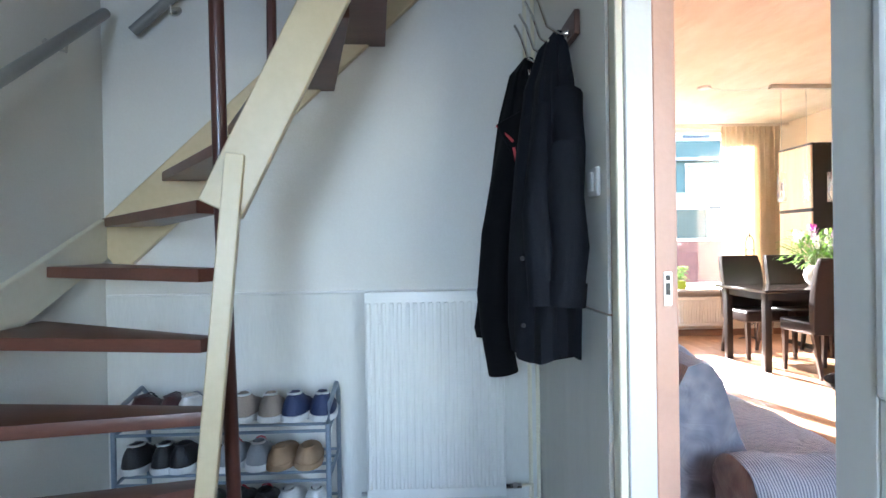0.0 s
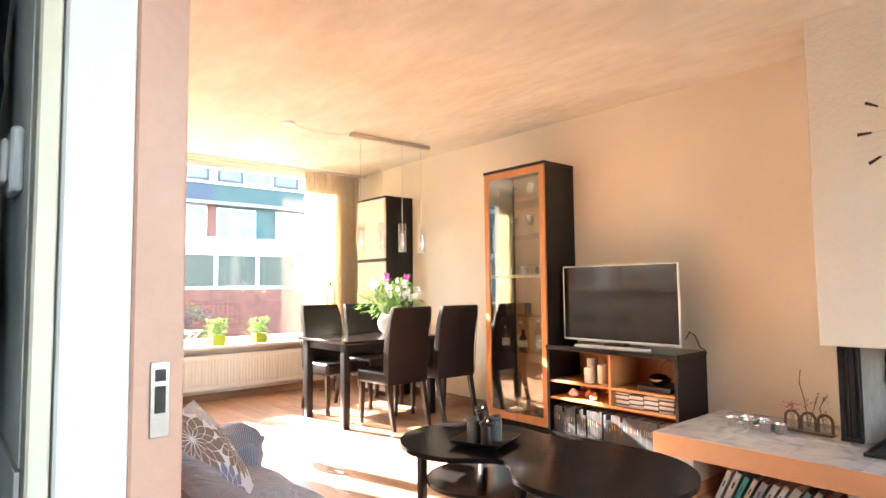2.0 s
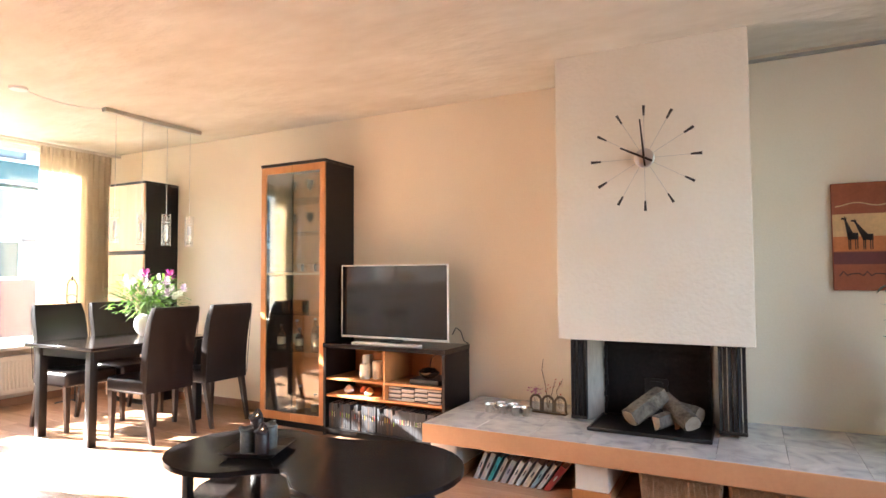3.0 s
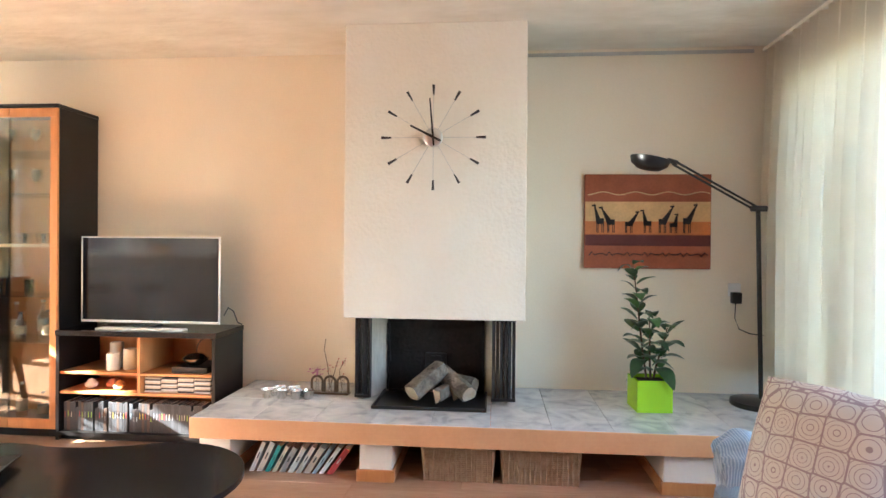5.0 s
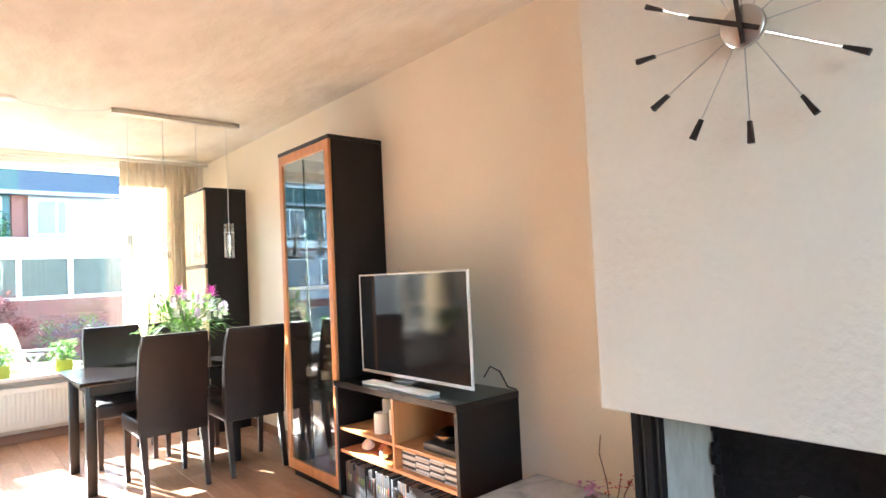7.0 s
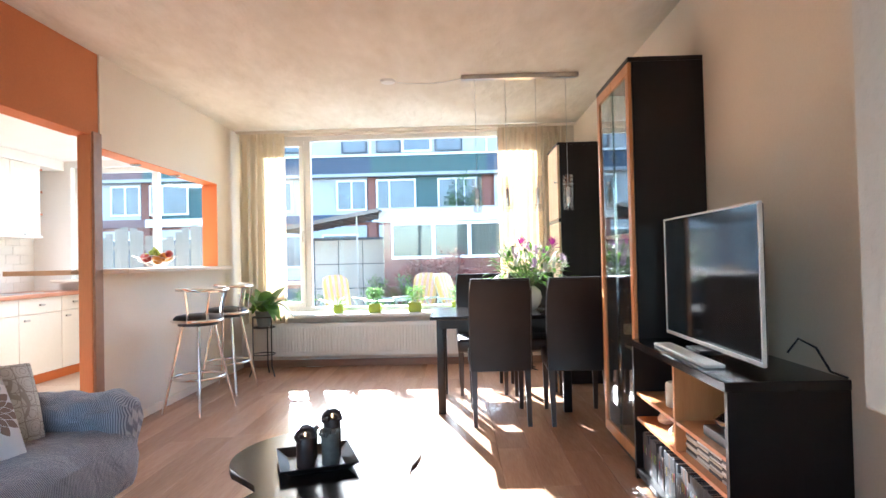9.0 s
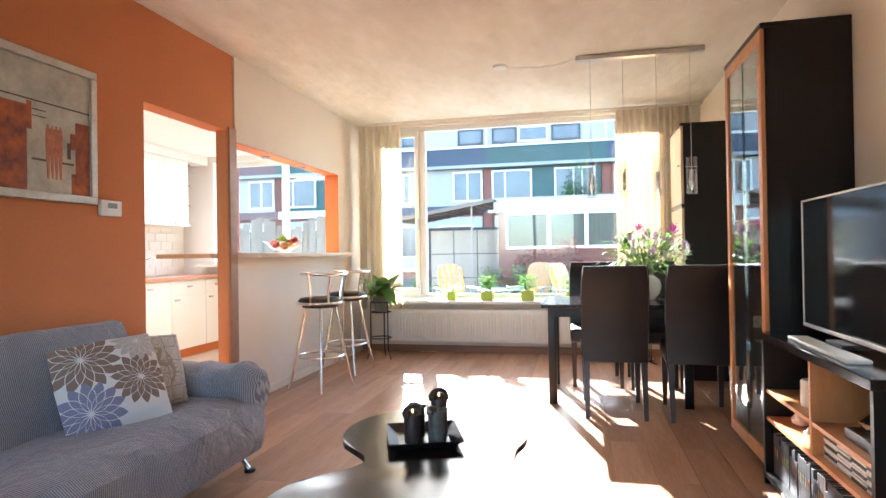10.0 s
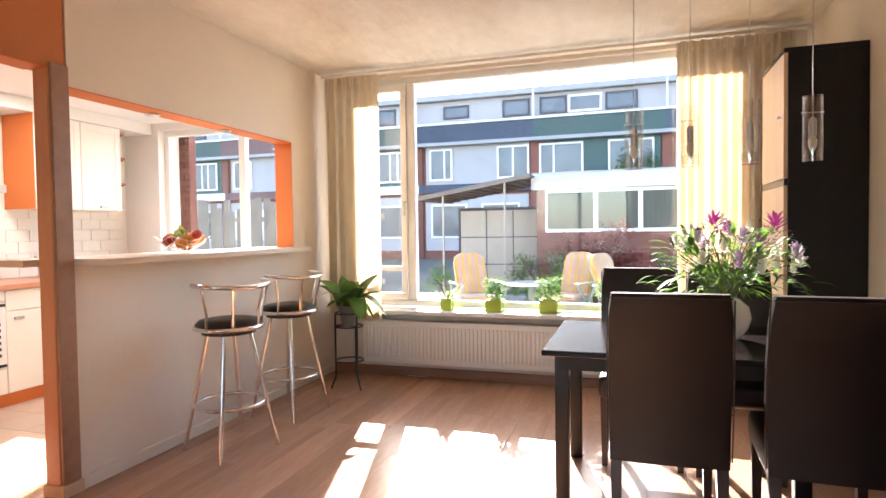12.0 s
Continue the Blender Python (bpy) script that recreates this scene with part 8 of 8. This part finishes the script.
def garden_chair(loc, rz):
    o = thing("garden_chair", "white reclining garden chair with a yellow striped cushion", "chair", "garden chairs", loc, rz)
    bk = Matrix.Translation((0, 0.22, 0.42)) @ Matrix.Rotation(radians(-18), 4, "X")
    part("backrest", B((-0.20, 0.20, -0.015, 0.015, 0.0, 0.58), bev=0.012, seg=2, m=bk), CHAIRG, o)
    part("back_cushion", R((-0.22, 0.22, -0.085, -0.018, 0.0, 0.60), 0.12, bk), CUSHY, o)
    part("seat", B((-0.25, 0.25, -0.28, 0.22, 0.36, 0.40), bev=0.012, seg=2), CHAIRG, o)
    part("seat_cushion", B((-0.24, 0.24, -0.28, 0.17, 0.402, 0.46), bev=0.025, seg=3), CUSHY, o)
    for s in (-1, 1):
        part("armrest", B((s * 0.30 - 0.03, s * 0.30 + 0.03, -0.28, 0.25, 0.60, 0.63), bev=0.01, seg=2), CHAIRG, o)
        part("leg", T([[(s * 0.30, -0.24, 0.60), (s * 0.30, 0.26, 0.0)]], 0.018, 8), CHAIRG, o)
        part("leg", T([[(s * 0.30, 0.22, 0.60), (s * 0.30, -0.28, 0.0)]], 0.018, 8), CHAIRG, o)
    return o


garden_chair((2.30, 11.0, -0.085), 35)
garden_chair((3.48, 11.3, -0.085), -25)
garden_chair((4.20, 11.0, -0.085), 60)
gt = thing("garden_table", "round white garden table", "table", loc=(2.95, 11.6, -0.085))
part("tabletop", L([(0.40, 0.55), (0.42, 0.555), (0.42, 0.57), (0.40, 0.575)], 32), CHAIRG, gt)
part("column", L([(0.20, 0), (0.06, 0.05), (0.05, 0.549)], 16), CHAIRG, gt)


def shrub(name, label, loc, R, H, n, mats, lf, seed, trunk=None, zlow=0.0, up=0.5):
    o = thing(name, label, "plant", loc=loc)
    rr = random.Random(seed)
    bm = bmesh.new()
    for k in range(max(6, n // 120)):
        a = rr.uniform(0, 6.28)
        tube(bm, [(0, 0, 0), (R * 0.3 * math.cos(a), R * 0.3 * math.sin(a), H * 0.5), (R * 0.75 * math.cos(a), R * 0.75 * math.sin(a), H * rr.uniform(0.7, 0.95))], 0.014 if trunk else 0.005, 6, r1=0.003)
    if trunk:
        tube(bm, [(0, 0, 0), (0.02, 0.01, H * 0.25), (0, 0, H * 0.5)], trunk, 8, r1=trunk * 0.6)
    part("branches", bm, STEMB, o)
    bm = bmesh.new()
    clumps = [(rr.uniform(0, 6.28), rr.uniform(0.2, 1) ** 0.6 * R, rr.uniform(zlow, 1) * H) for _ in range(22)]
    for k in range(n):
        a, r, z = clumps[k % 22]
        p = (r * math.cos(a) + rr.gauss(0, R * 0.16), r * math.sin(a) + rr.gauss(0, R * 0.16), max(0.02, z * (1 - 0.25 * (r / R) ** 2) + rr.gauss(0, H * 0.06)))
        leaf(bm, p, (rr.uniform(-1, 1), rr.uniform(-1, 1), rr.uniform(-0.3, 1) * up), lf * rr.uniform(0.6, 1.3), lf * 0.4, droop=0.3, seg=2, mi=k % len(mats))
    part("foliage", bm, mats, o)
    return o


shrub("japanese_maple", "small red-leaved Japanese maple with a domed crown", (3.70, 13.6, -0.1), 0.72, 1.42, 6500, [LEAFR], 0.085, 1, 0.03, 0.50)
shrub("lavender_bush", "dry lilac-grey flowering shrub", (2.85, 13.3, -0.1), 0.5, 1.0, 2200, [LILAC, LEAFG, STEMG], 0.07, 2, None, 0.2, 2)
shrub("garden_bush", "low bright green garden bush", (3.1, 12.4, -0.1), 0.45, 0.65, 1600, [LEAFG], 0.07, 3)
shrub("garden_bush", "loose green shrub by the brick wall", (5.0, 13.9, -0.1), 0.6, 1.0, 2000, [LEAFG, LILAC], 0.07, 4)
shrub("garden_bush", "dense green shrub under the canopy", (1.2, 13.2, -0.1), 0.5, 0.75, 1600, [LEAFP, LEAFG], 0.07, 5)
shrub("climber", "climbing plant with fresh leaves on the far houses", (4.6, 28.9, -0.1), 0.9, 5.3, 2600, [LEAFG, LEAFP], 0.18, 7, 0.05, 0.3)

# ---- floors, tiles and bricks ----
floor = tagged(new("floor"), "oak plank laminate floor running towards the window", kind="structure")
pw_, plen = 0.192, 1.285
me_plank = mesh_of("plank", B((0, pw_ - 0.0012, 0, plen - 0.0012, -0.012, 0), bev=0.0005), FLOORW, False)
rr = random.Random(17)
i = 0
x = 1.505
while x < XE - 0.01:
    y = YS - rr.uniform(0, plen)
    while y < YN:
        a, b = max(y, YS), min(y + plen, YN)
        w = min(pw_, XE - x)
        if b - a > 0.03:
            o = new("plank", me_plank)
            o.parent = floor
            o.matrix_basis = Matrix.Translation((x, a, 0)) @ Matrix.Diagonal((w / pw_, (b - a) / plen, 1, 1))
        y += plen
    x += pw_
hf = tagged(new("hall_floor", mesh_of("hall_floor", B((-0.7, 1.503, -1.2, 3.42, -0.012, 0)), surf("hall_floor_tile", (0.30, 0.24, 0.19), (0.22, 0.17, 0.13), rough=0.4))), "brown hall floor", kind="structure")
kf = tagged(new("kitchen_floor"), "pale terracotta kitchen floor tiles", kind="structure")
me_t = mesh_of("floor_tile", B((0, 0.297, 0, 0.297, -0.012, 0.0), bev=0.0015), TILEF, False)
for i in range(7):
    for j in range(15):
        o = new("floor_tile", me_t)
        o.parent = kf
        sx = min(0.3, 1.503 - (-0.6 + 0.3 * i)) / 0.3
        sy = min(0.3, YN - (3.62 + 0.3 * j)) / 0.3
        if sy > 0.05 and sx > 0.05:
            o.matrix_basis = Matrix.Translation((-0.6 + 0.3 * i, 3.62 + 0.3 * j, 0)) @ Matrix.Diagonal((sx, sy, 1, 1))
kt = tagged(new("tile_splashback"), "white brick-bond wall tiles behind the worktop", kind="structure")
me_w = mesh_of("wall_tile", B((0, 0.007, 0, 0.197, 0, 0.097), bev=0.002), TILEW, False)
for r in range(13):
    for j in range(-1, 14):
        y = 5.30 + 0.2 * j + (0.1 if r % 2 else 0)
        z = 0.902 + 0.1 * r
        if y < 5.2 or y > 7.8 or (z > 1.44 and y > 6.6):
            continue
        o = new("wall_tile", me_w)
        o.parent = kt
        o.matrix_basis = Matrix.Translation((-0.5995, y, z))
me_p = mesh_of("paving_slab", B((0, 0.492, 0, 0.492, -0.084, -0.06), bev=0.004), PAVE, False)
for i in range(18):
    for j in range(13):
        o = new("paving_slab", me_p)
        o.parent = patio
        o.matrix_basis = Matrix.Translation((-0.5 + 0.5 * i, 8.34 + 0.5 * j, 0))
brick_run(ex, EXT[0], 7.0, EXT[2] - 0.018, 0.02, 1.17)
brick_run(ex, EXT[0], EXT[0] + 0.17, EXT[2] - 0.018, 1.20, 2.03)
brick_run(bp_, -0.55, -0.05, 8.305, -0.05, 2.8)
